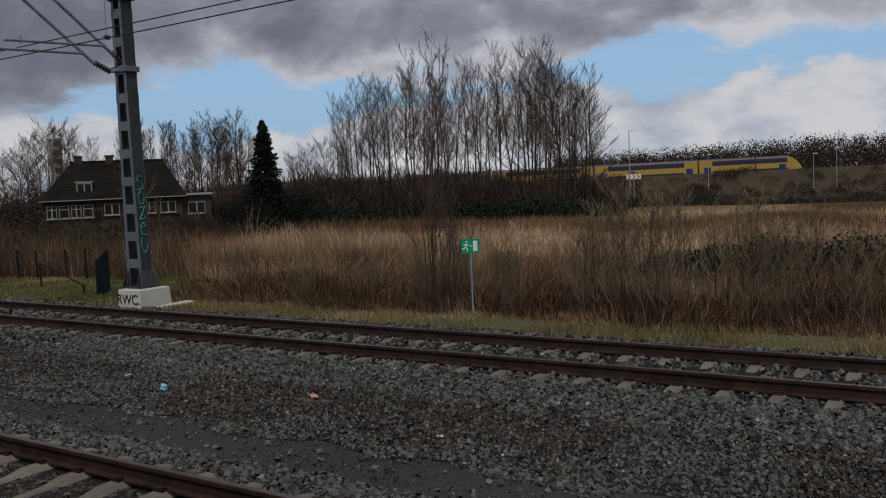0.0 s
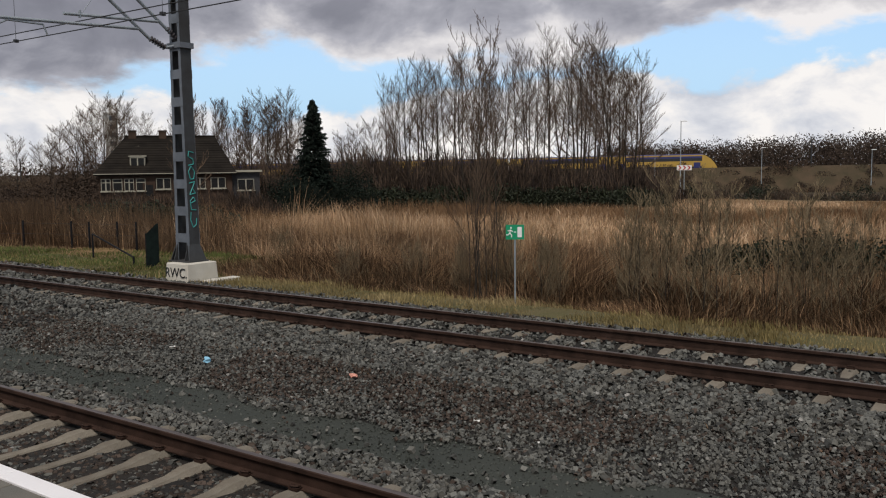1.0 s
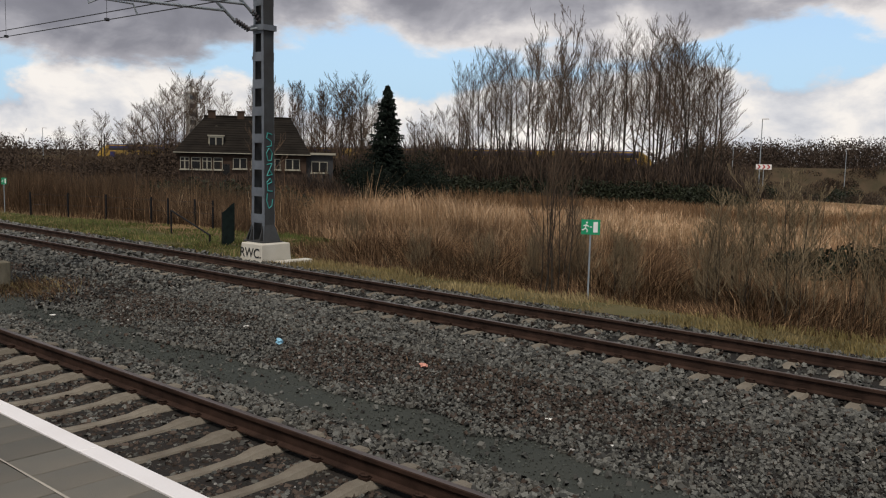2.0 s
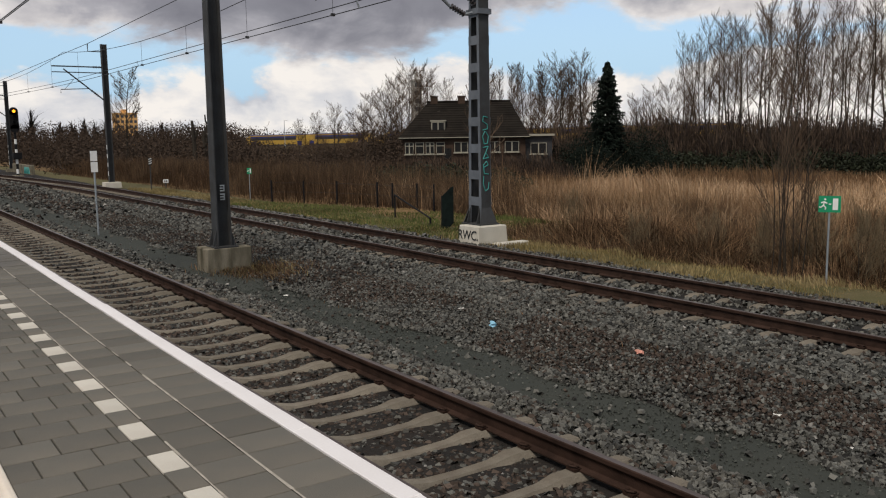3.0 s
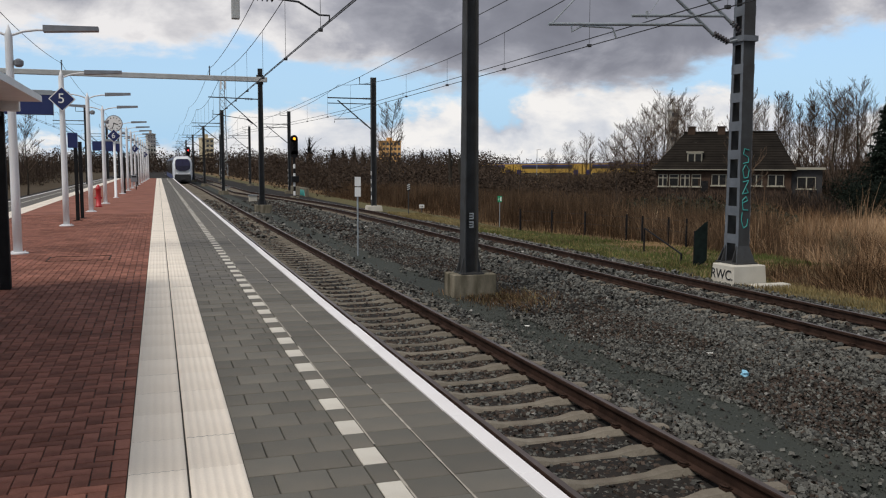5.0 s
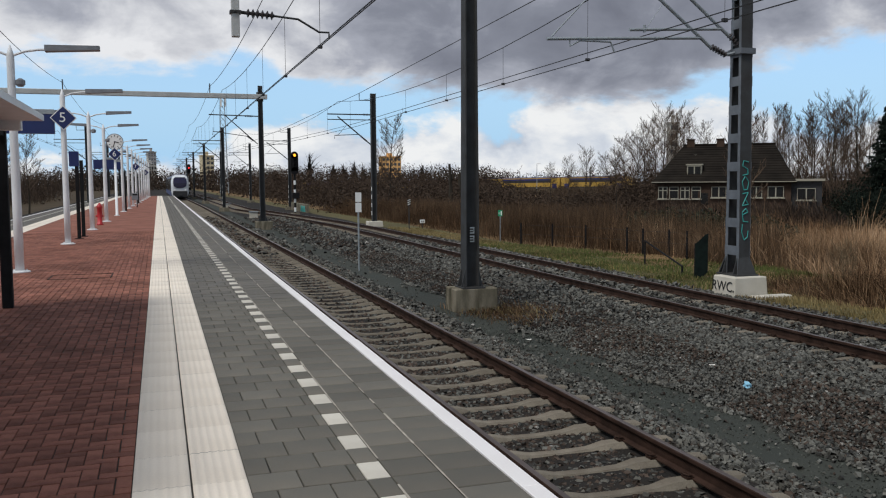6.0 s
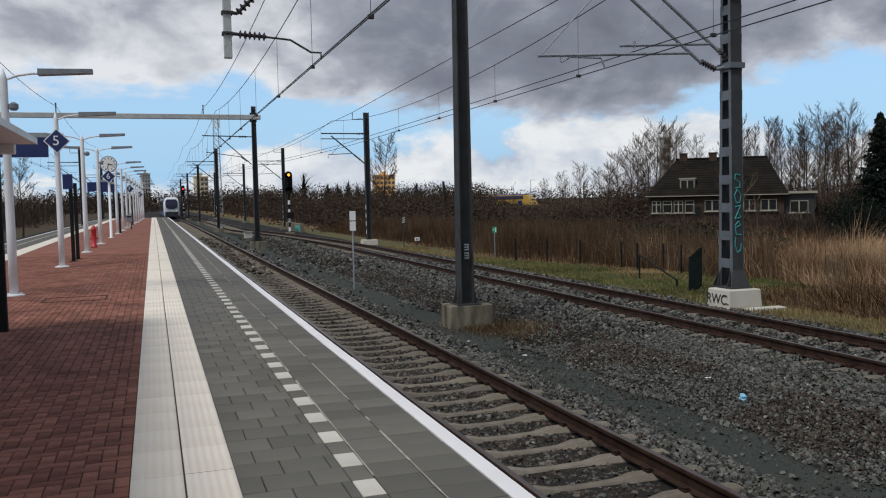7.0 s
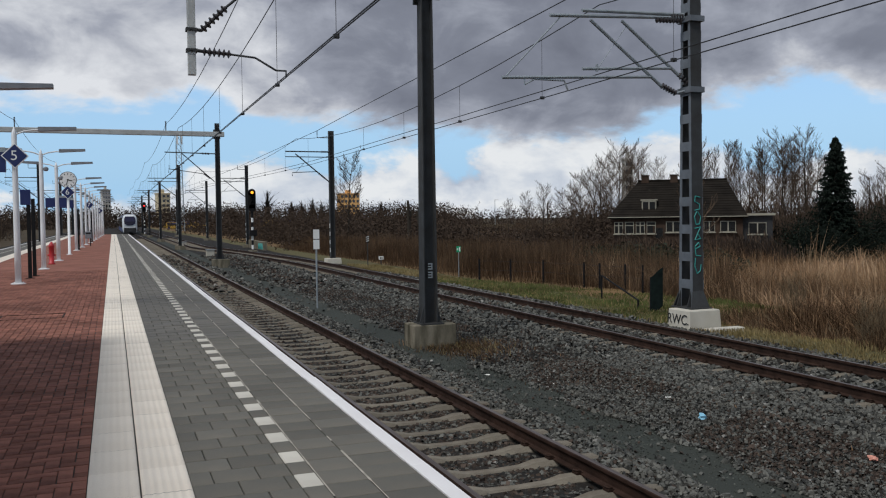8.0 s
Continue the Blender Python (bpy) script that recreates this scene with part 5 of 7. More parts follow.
def build_brush():
    rng = random.Random(9)
    tw = [M["twig_dark"], M["twig"]]
    # dark undergrowth below the grove and round the house
    sp = []
    for k in range(240):
        a = 40.5 + 30 * rng.random()
        d = rng.uniform(82, 96)
        x, y = polar(a, d)
        sp.append((x, y, -2.2, rng.uniform(3.8, 6.4) * np.interp(a, (43, 50, 60, 71), (0.9, 1.2, 1.05, 0.8)), rng.uniform(1.5, 3.0)))
    brush("undergrowth", sp, tw, "dark bare undergrowth below the grove", "undergrowth", 31, 170, 0.05)
    sp = [(*polar(44.5 + 25 * k / 60, 81 + rng.uniform(-2, 2)), -2.2, rng.uniform(1.6, 3.0), rng.uniform(1.4, 2.4)) for k in range(60)]
    leaf_mass("bramble_hedge", sp, M["ivy"], "low dark bramble hedge along the field", "hedge", 33, 700, 0.13)
    # brown woods beyond the far track and left of the house
    sp = []
    for k in range(330):
        a = rng.uniform(3.5, 35)
        d = rng.uniform(78, 150)
        x, y = polar(a, d)
        if x < 16:
            continue
        sp.append((x, y, -2.2, rng.uniform(0.8, 1.2) * np.interp(a, (3.5, 22.3, 24.3, 31, 34), (4.7, 4.7, 3.3, 3.2, 3.6)) * np.interp(d, (80, 150), (0.9, 1.12)), rng.uniform(2.0, 3.5)))
    sp += [(*polar(rng.uniform(30.6, 34.0), rng.uniform(84, 94)), -2.2, rng.uniform(4.6, 6.2), rng.uniform(1.2, 2.2)) for k in range(34)]
    brush("brown_woods", sp, [M["twig"], M["twig_dark"], M["twig"]], "brown bare scrub woods beyond the tracks", "woods", 35, 120, 0.026, soft=0.32)
    core("brown_woods", sp, M["thicket"], "dense brown scrub woods beyond the tracks", 36, 330, 0.13)
    sp = []
    for k in range(90):
        a = rng.uniform(20, 38)
        d = rng.uniform(52, 74)
        if a > 31 and d > 60:
            d = 58
        x, y = polar(a, d)
        sp.append((x, y, -2.2, rng.uniform(1.3, 2.6), rng.uniform(1.2, 2.2)))
    sp += [(*polar(32.5 + 11 * rng.random(), rng.uniform(60, 66)), -2.2, rng.uniform(2.5, 3.1), rng.uniform(1.2, 2.0)) for k in range(46)]
    brush("scrub", sp, tw, "dark brown scrub in front of the house", "scrub", 37, 150, 0.04)
    sp = [(*polar(31.5 + rng.random() * 9, rng.uniform(42, 56)), -1.6, rng.uniform(1.2, 2.0), rng.uniform(0.9, 1.7)) for k in range(26)]
    leaf_mass("ivy_scrub", sp, M["ivy"], "dark ivy-covered scrub beside the mast", "scrub", 39, 420, 0.11)
    # bramble hedge in the field
    sp = [(28.2 + rng.uniform(-1.2, 1.2) + 0.1 * k, 8.6 - k * 0.55 + rng.uniform(-0.3, 0.3), -1.75, rng.uniform(0.9, 1.6), rng.uniform(0.95, 1.35) * np.interp(k, (0, 4, 40), (0.7, 1, 1.1))) for k in range(44)]
    leaf_mass("bramble_bank", sp, M["ivy"], "dark green bramble bank in the reed field", "hedge", 41, 620, 0.07)
    # wooded rise behind the yellow train
    sp = []
    for k in range(520):
        a = rng.uniform(66, 100)
        d = rng.uniform(300, 420)
        x, y = polar(a, d)
        sp.append((x, y, -4.6, rng.uniform(13, 16) * np.interp(a, (66, 72, 82, 100), (1.2, 1.25, 1.4, 1.45)) * d / 350, rng.uniform(4, 8)))
    brush("wooded_rise", sp, [M["twig_dark"], M["twig_dark"], M["twig"]], "far bare woods on a rise behind the line", "woods", 43, 60, 0.05, soft=0.34)
    core("wooded_rise", sp, M["thicket"], "dense dark woods on the rise", 44, 230, 0.42)
    sp, lf = [], []
    for k in range(210):
        a = rng.uniform(65, 99)
        d = rng.uniform(104, 150)
        x, y = polar(a, d)
        top = np.interp(d, (104, 150), (1.6, 3.6)) * rng.uniform(0.7, 1.1)
        (lf if rng.random() < 0.3 and d > 115 else sp).append((x, y, float(ground_z(x, y)) - 0.1, top, rng.uniform(1.5, 3.2)))
    brush("field_scrub", sp, tw, "dark bare scrub along the far edge of the field", "scrub", 61, 200, 0.04, soft=0.7)
    leaf_mass("field_bramble", [(x, y, z, r, h * 0.9) for x, y, z, h, r in lf], M["ivy"], "dark green bramble along the far edge of the field", "hedge", 63, 420, 0.16)
    sp = [(*polar(rng.uniform(43.6, 50.5), rng.uniform(70, 75)), -2.2, rng.uniform(1.2, 2.0), rng.uniform(2.6, 4.4)) for k in range(26)]
    leaf_mass("evergreen_shrubs", sp, M["needle"], "dark evergreen shrubs round the spruce", "shrubs", 65, 1000, 0.085)
    # far woods closing the horizon
    sp = []
    for k in range(400):
        a = rng.uniform(-60, 66)
        d = rng.uniform(330, 520)
        x, y = polar(a, d)
        if -16 < x < 24 and d < 385:
            continue
        sp.append((x, y, -4.6, rng.uniform(11, 16) * d / 420, rng.uniform(6, 11)))
    for k in range(150):
        x, y = polar(rng.uniform(-7, 9), rng.uniform(388, 480))
        sp.append((x, y, -4.6, rng.uniform(14, 18.5), rng.uniform(5, 9)))
    brush("far_woods", sp, tw, "far bare woods along the horizon", "woods", 45, 50, 0.06, soft=0.36)
    core("far_woods", sp, M["thicket"], "dense far woods along the horizon", 46, 150, 0.5)
    sp = []
    for k in range(190):
        y = rng.uniform(25, 190)
        sp.append((rng.uniform(-34, -17), y, -1.2, rng.uniform(2.4, 5.4) * np.interp(y, (25, 190), (0.7, 1.35)), rng.uniform(1.5, 2.8)))
    brush("scrub", sp, tw, "bare scrub beyond the other track", "scrub", 47, 110, 0.04)
    core("scrub", sp, M["thicket"], "dark scrub beyond the other track", 48, 220, 0.12)
    # woods beyond the platform's end
    sp = []
    for k in range(230):
        a = rng.uniform(1.5, 22)
        d = rng.uniform(165, 300)
        x, y = polar(a, d)
        if x < 17:
            continue
        sp.append((x, y, -3.5, (5.0 + d * 0.026) * rng.uniform(0.85, 1.12), rng.uniform(3.0, 6.0)))
    brush("brown_woods", sp, tw, "brown bare woods beyond the end of the platform", "woods", 53, 60, 0.045, soft=0.36)
    core("brown_woods", sp, M["thicket"], "dense brown woods beyond the end of the platform", 54, 220, 0.26)
    # low brown tangles among the reeds
    sp = []
    for k in range(120):
        x, y = rng.uniform(16.2, 25.0), rng.uniform(-6, 19)
        sp.append((x, y, float(ground_z(x, y)) - 0.1, rng.uniform(0.5, 1.15) * (1.0 if x > 18 else 0.8), rng.uniform(0.5, 1.3)))
    for k in range(75):
        x, y = rng.uniform(14.6, 17.2), rng.uniform(-6, 18)
        sp.append((x, y, float(ground_z(x, y)) - 0.1, rng.uniform(0.5, 1.0) * np.interp(x, (14.5, 16), (0.5, 1)), rng.uniform(0.4, 0.9)))
    brush("scrub", sp, [M["reed_dull"], M["twig_tan"], M["reed_dark"]], "low brown tangled scrub among the reeds", "scrub", 55, 150, 0.009)
    # pointed conifers of the skyline
    sp = [(*polar(a, 420), -4.6, h + 1.5, 1.1) for a, h in ((9.6, 20), (11.2, 15), (11.9, 15), (12.6, 16), (13.2, 14.5), (13.9, 16), (17.2, 14))]
    brush("skyline_conifers", sp, [M["needle"], M["twig_dark"]], "far pointed dark conifers on the skyline", "woods", 49, 300, 0.1)


build_brush()


def spruce(x, y, h):
    """A dark spruce: trunk and tiers of drooping, needled boughs."""
    th = empty("spruce_tree", pose(x, y, float(ground_z(x, y))), label="dark green spruce tree beside the house", category="tree")
    rng = random.Random(4)
    tr = Sticks()
    tr.add([(0, 0, -0.1), (0, 0, h * 0.6), (0, 0, h)], 0.22, 0.03, 6)
    share("trunk", tr.mesh("trunk", M["bark"]), th)
    st = Sticks()
    z = 0.8
    while z < h - 0.1:
        u = z / h
        R = 0.29 * h * (1 - u) ** 0.95 * rng.uniform(0.75, 1.15) + 0.06
        nb = int(12 + 8 * (1 - u))
        for k in range(nb):
            t = rng.uniform(0, 6.2832)
            L = R * rng.uniform(0.6, 1.1)
            c, s = math.cos(t), math.sin(t)
            droop = -0.35 + 0.75 * u
            tip = (c * L, s * L, z + droop * L)
            st.add([(0, 0, z), (c * L * 0.6, s * L * 0.6, z + droop * L * 0.75), tip], 0.03, 0.01, 3)
            for q in range(15):
                w = 0.2 + 0.8 * rng.random()
                px, py, pz = c * L * w, s * L * w, z + droop * L * w
                a = t + rng.choice((-1, 1)) * rng.uniform(0.5, 1.2)
                l2 = 0.30 * (1.1 - u * 0.6) * rng.uniform(0.6, 1.3)
                st.add([(px, py, pz), (px + math.cos(a) * l2, py + math.sin(a) * l2, pz - 0.25 * rng.random())], 0.065, 0.012, 3)
        z += 0.13 + 0.06 * rng.random()
    share("crown", st.mesh("crown", M["needle"]), th)


spruce(*polar(46.7, 74), 9.9)

# ---- buildings ----
def window_unit(parent, m, w, h, bars=2, name="window"):
    """A cream-framed window: frame, panes, sill."""
    fr = B()
    t = 0.045
    box(fr, -w / 2, w / 2, -0.06, 0.05, 0, t), box(fr, -w / 2, w / 2, -0.06, 0.05, h - t, h)
    box(fr, -w / 2, -w / 2 + t, -0.06, 0.05, t, h - t), box(fr, w / 2 - t, w / 2, -0.06, 0.05, t, h - t)
    for i in range(1, bars):
        x = -w / 2 + w * i / bars
        box(fr, x - 0.045, x + 0.045, -0.05, 0.04, t, h - t)
    if h > 0.9:
        box(fr, -w / 2 + t, w / 2 - t, -0.04, 0.03, h * 0.66, h * 0.66 + 0.06)
    f = part(name, fr, M["frame_cream"], parent)
    f.matrix_basis = m
    for i in range(bars):
        g = B()
        x0 = -w / 2 + w * i / bars + 0.045
        box(g, x0, x0 + w / bars - 0.09, -0.01, 0.01, t, h - t)
        part("pane", g, M["house_glass"], f)
    s = B()
    box(s, -w / 2 - 0.08, w / 2 + 0.08, -0.14, 0.06, -0.08, 0)
    part("sill", s, M["frame_cream"], f)
    return f


def house():
    gx, gy = polar(37.2, 74.5)
    th = empty("house", pose(gx, gy, -1.6, 0, 0, -37.2), label="brown brick house with a steep dark half-hipped roof", category="house")
    W, D, E, R = 5.0, 3.9, 3.35, 6.2
    bm = B()
    box(bm, -W, W, -D, D, 0, E)
    part("wall", bm, M["house_brick"], th)
    bm = B()
    o = 0.35
    # roof with a ridge and clipped ends
    v = [bm.verts.new(p) for p in ((-W - o, -D - o, E - 0.15), (W + o, -D - o, E - 0.15), (W + o, D + o, E - 0.15), (-W - o, D + o, E - 0.15), (-W * 0.63, 0, R), (W * 0.78, 0, R),
                                   (-W - o, -D - o, E - 0.3), (W + o, -D - o, E - 0.3), (W + o, D + o, E - 0.3), (-W - o, D + o, E - 0.3))]
    for q in ((0, 1, 5, 4), (1, 2, 5), (2, 3, 4, 5), (3, 0, 4), (0, 6, 7, 1), (1, 7, 8, 2), (2, 8, 9, 3), (3, 9, 6, 0), (6, 9, 8, 7)):
        bm.faces.new([v[i] for i in q])
    roof = part("roof", bm, M["roof_tile"], th, "steep dark tiled roof")
    # courses of tiles
    bm = B()
    for k in range(1, 15):
        u = k / 15
        y, z = -(D + o) * (1 - u), (E - 0.15) + (R - E + 0.15) * u
        xl = -(W + o) + (W + o - W * 0.63) * u
        xr = (W + o) - (W + o - W * 0.78) * u
        box(bm, xl, xr, y - 0.03, y + 0.02, z - 0.01, z + 0.02)
    part("tile_course", bm, M["roof_tile"], roof)
    bm = B()
    box(bm, -W * 0.64, W * 0.79, -0.12, 0.12, R - 0.05, R + 0.1, 0.03)
    part("ridge_cap", bm, M["roof_tile"], roof)
    for x in (-W * 0.52, -W * 0.05):
        bm = B()
        box(bm, x - 0.3, x + 0.3, -0.3, 0.3, R - 0.5, R + 0.42)
        box(bm, x - 0.36, x + 0.36, -0.36, 0.36, R + 0.42, R + 0.5)
        part("chimney", bm, [M["house_brick"]], roof)
    bm = B()
    box(bm, -W - o, W + o, -D - o - 0.06, -D - o + 0.06, E - 0.21, E - 0.15)
    part("gutter", bm, M["frame_cream"], th, "thin cream gutter")
    # dormer
    dm = B()
    box(dm, -0.58, 0.58, -0.2, 2.4, 0, 1.0)
    box(dm, -0.66, 0.66, -0.3, 2.4, 1.0, 1.1)
    d = part("dormer", dm, M["frame_cream"], th, "small flat-topped dormer")
    d.matrix_basis = pose(-2.14, -3.1, 3.5)
    wd = window_unit(d, pose(0, -0.27, 0.12), 1.05, 0.82, 2, "dormer_window")
    dm = B()
    box(dm, -0.12, 0.12, -0.1, 0.1, 0, 0.25, m=pose(-2.2, -1.2, 5.15, -35))
    part("skylight", dm, M["frame_cream"], roof)
    # glazed veranda and windows under the eaves
    for i in range(4):
        window_unit(th, pose(-4.5 + i * 0.85, -D - 0.06, 1.85), 0.7, 0.95, 1 if i % 2 else 2)
    dr = B()
    box(dr, -0.45, 0.45, -0.05, 0.05, 0.2, 2.55)
    dob = part("door", dr, M["house_brick"], th, "dark brown house door")
    dob.matrix_basis = pose(-1.35, -D - 0.03, 0)
    dr = B()
    box(dr, -0.3, 0.3, -0.07, -0.05, 1.4, 2.3)
    part("pane", dr, M["house_glass"], dob)
    for x, w in ((-0.25, 1.1), (1.0, 0.75), (2.5, 0.85), (3.9, 1.15)):
        window_unit(th, pose(x, -D - 0.06, 1.95), w, 0.85, 2)
    # flat-roofed annexe
    gx2, gy2 = polar(42.2, 73.0)
    an = empty("shed", pose(gx2, gy2, -1.6, 0, 0, -42), label="low flat-roofed annexe with a white roof edge", category="shed")
    bm = B()
    box(bm, -1.3, 1.1, -2, 2, 0, 3.2)
    part("wall", bm, M["train_dark"], an)
    bm = B()
    box(bm, -1.5, 1.3, -2.3, 2.2, 3.2, 3.37)
    part("roof", bm, M["frame_cream"], an, "white flat roof edge")
    window_unit(an, pose(0.0, -2.05, 1.75), 1.3, 0.9, 2)


house()


def block_building(deg, d, w, h, dep, material, rows, cols, label, base=-1.5):
    x, y = polar(deg, d)
    th = empty("apartment_building", pose(x, y, base, 0, 0, -deg + 12), label=label, category="building")
    bm = B()
    box(bm, -w / 2, w / 2, 0, dep, 0, h)
    part("wall", bm, material, th)
    bm = B()
    box(bm, -w / 2 - 0.4, w / 2 + 0.4, -0.4, dep + 0.4, h, h + 0.6)
    box(bm, -w * 0.15, w * 0.1, dep * 0.3, dep * 0.7, h + 0.6, h + 3.0)
    part("roof", bm, material, th)
    for i in range(cols):
        for j in range(rows):
            bm = B()
            cx, cz = -w / 2 + (i + 0.5) * w / cols, (j + 0.5) * h / rows
            box(bm, cx - 0.32 * w / cols, cx + 0.32 * w / cols, -0.08, 0.05, cz - 0.25 * h / rows, cz + 0.28 * h / rows)
            part("window", bm, M["glass"], th)


block_building(15.1, 620, 14, 21, 12, M["orange_sunlit"], 6, 5, "far orange apartment block with low sunlight put into its colour")
block_building(3.1, 560, 7.5, 20, 8, M["ochre_facade"], 7, 3, "far pale ochre apartment tower")
block_building(-0.3, 640, 5.5, 25, 6, M["pale_facade"], 8, 3, "far pale apartment tower")
block_building(33.9, 330, 3.4, 24, 5, M["pale_facade"], 8, 1, "far pale tower behind bare trees")

# ---- ballast stones ----
def stones(name, x, y, z, s, mats, idx, label, seed):
    """Loose angular stones in one mesh, each a bent block."""
    r = np.random.RandomState(seed)
    n = len(x)
    cube = np.array([(-1, -1, -1), (1, -1, -1), (1, 1, -1), (-1, 1, -1), (-1, -1, 1), (1, -1, 1), (1, 1, 1), (-1, 1, 1)], float)
    v = cube[None] * (0.55 + 0.45 * r.rand(n, 8, 3))
    v[:, 4:, :2] *= (0.45 + 0.45 * r.rand(n, 1, 1))
    v *= (np.stack([s, s * (0.6 + 0.4 * r.rand(n)), s * (0.5 + 0.4 * r.rand(n))], 1))[:, None, :]
    q = r.randn(n, 4)
    q[:, 1:3] *= 0.5
    q /= np.linalg.norm(q, axis=1, keepdims=True)
    w, a, b, c = q.T
    R = np.stack([1 - 2 * (b * b + c * c), 2 * (a * b - c * w), 2 * (a * c + b * w), 2 * (a * b + c * w), 1 - 2 * (a * a + c * c), 2 * (b * c - a * w),
                  2 * (a * c - b * w), 2 * (b * c + a * w), 1 - 2 * (a * a + b * b)], 1).reshape(n, 3, 3)
    v = np.einsum("nij,nkj->nki", R, v) + np.stack([x, y, z], 1)[:, None, :]
    quad = np.array([(4, 5, 6, 7), (0, 1, 5, 4), (1, 2, 6, 5), (2, 3, 7, 6), (3, 0, 4, 7)])
    f = (np.arange(n)[:, None, None] * 8 + quad[None]).reshape(-1, 4)
    return tagged(new(name, mesh_np(name, v.reshape(-1, 3), f, mats, np.repeat(idx, 5))), label, "gravel", kind="stuff")


def build_ballast():
    r = np.random.RandomState(77)

    def bed(n, x0, x1, y0, y1, size, seed, label):
        x, y = scatter(r, n, x0, x1, y0, y1)
        off = np.array([far_shift(v) for v in y])
        keep = ~((x > 5.78 + 0.16 * (smooth_noise(x, y, 2.6, 3.0) - 0.5)) & (x < 6.6 + 0.5 * (smooth_noise(x, y, 1.9, 1.0) - 0.4)) & (r.rand(len(x)) > 0.03))
        for c, w in ((NEAR, 0.7525), (FAR, 0.7525)):
            for sgn in (-1, 1):
                keep &= np.abs(x - off * (c == FAR) - c - sgn * w) > 0.085
        # sleepers stay clear of stones
        for c, o, y00 in ((NEAR, 0.22, -18.0), (FAR, 0.33, -30.0)):
            ph = (y - y00 - o + 0.3) % 0.6 - 0.3
            on = (np.abs(ph) < (0.075 if c == NEAR else 0.10)) & (np.abs(x - c - off * (c == FAR)) < 1.2)
            keep &= ~(on & (r.rand(len(x)) < (0.995 if c == NEAR else 0.90)))
        x, y = x[keep], y[keep]
        s = size * (0.5 + 0.95 * r.rand(len(x)) ** 1.8)
        rust = (((np.abs(x - NEAR) < 1.0) | ((x > 6.7) & (x < 8.4) & (smooth_noise(x, y, 0.9, 4.0) > 0.45))) & (r.rand(len(x)) < 0.5)) | (r.rand(len(x)) < 0.08)
        idx = np.where(rust, 1, 0)
        idx = np.where(r.rand(len(x)) < 0.006, 2, idx)
        small = (x > 6.7) & (x < 8.3)
        s = np.where(small, s * 0.75, s)
        stones("ballast_stones", x, y, ground_z(x, y) + s * 0.25 + 0.022 * r.rand(len(x)) * (np.abs(x - NEAR) > 1.3) - 0.02 * (np.abs(x - NEAR) < 0.7), s, [M["stone"], M["stone_rust"], M["stone_pale"]], idx, label, seed)

    x, y = scatter(r, 10000, 5.7, 7.4, 0.0, 18.0)
    keep = x < 6.7 + 0.6 * smooth_noise(x, y, 1.5, 2.0)
    x, y = x[keep], y[keep]
    stones("path_grit", x, y, ground_z(x, y) + 0.004, 0.006 + 0.011 * r.rand(len(x)) ** 2, M["path_grain"], np.zeros(len(x), int), "fine grey-green grit of the path", 6)
    bed(112000, 2.45, 9.6, -1.5, 14.0, 0.029, 1, "grey and rusty ballast stones between the tracks")
    bed(18000, 2.45, 9.6, -10.0, -1.5, 0.036, 7, "grey ballast stones between the tracks")
    bed(26000, 2.45, 9.6, 14.0, 32.0, 0.038, 2, "grey ballast stones further along the tracks")
    bed(18000, 9.4, 12.95, -2.0, 18.0, 0.034, 3, "grey ballast stones under the far track")
    bed(9000, 9.0, 12.9, 18.0, 40.0, 0.06, 4, "grey ballast stones under the far track")
    bed(9000, 2.45, 9.4, 32.0, 70.0, 0.08, 5, "grey ballast stones further along the tracks")


build_ballast()


# ---- platform furniture ----
def lamp_x(y):
    return -2.31 + 0.0149 * (y - 26.0)


def platform_lamp(y, double=True, reach=1.15, label="white platform lamp post with grey luminaires"):
    th = empty("platform_lamp", pose(lamp_x(y), y, 0), label=label, category="lamp post", group="platform lamps")
    bm = B()
    lathe(bm, [(0.085, 0.02), (0.085, 1.2), (0.078, 2.6), (0.07, 4.22), (0.055, 4.27), (0.012, 4.42)], 14)
    part("post", bm, M["white_paint"], th, smooth=True)
    bm = B()
    lathe(bm, [(0.2, 0.0), (0.2, 0.02), (0.12, 0.04)], 14)
    for k in range(4):
        a = 0.785 + k * 1.571
        lathe(bm, [(0.02, 0.02), (0.02, 0.05)], 6, pose(0.16 * math.cos(a), 0.16 * math.sin(a), 0))
    part("foot_plate", bm, M["white_paint"], th)
    for s in ((1, -1) if double else (1,)):
        bm = B()
        tube(bm, [(s * 0.05, 0, 4.22), (s * 0.25, 0, 4.30), (s * 0.5, 0, 4.345), (s * 0.72, 0, 4.35)], 0.024, 8)
        arm = part("arm", bm, M["white_paint"], th)
        bm = B()
        prism(bm, [(s * 0.62, 4.31), (s * (0.62 + reach), 4.37), (s * (0.62 + reach), 4.45), (s * 0.62, 4.43)], -0.13, 0.13)
        lum = part("luminaire", bm, M["lamp_case"], arm)
    bm = B()
    lathe(bm, [(0.05, 0), (0.09, 0.04), (0.09, 0.12), (0.03, 0.16)], 10, pose(0.16, -0.02, 3.62))
    tube(bm, [(0.06, 0, 3.70), (0.16, -0.02, 3.70)], 0.02, 6)
    part("loudspeaker", bm, M["lamp_case"], th)
    return th


for _i, _y in enumerate((18.4, 26.62, 34.58, 41.86, 56.2, 63.4, 70.0, 76.8, 84.0, 91.0, 98.0, 105.0, 112.0, 119.0)):
    platform_lamp(_y, double=_i not in (1, 4), reach=1.0 if _i < 2 else 0.9)


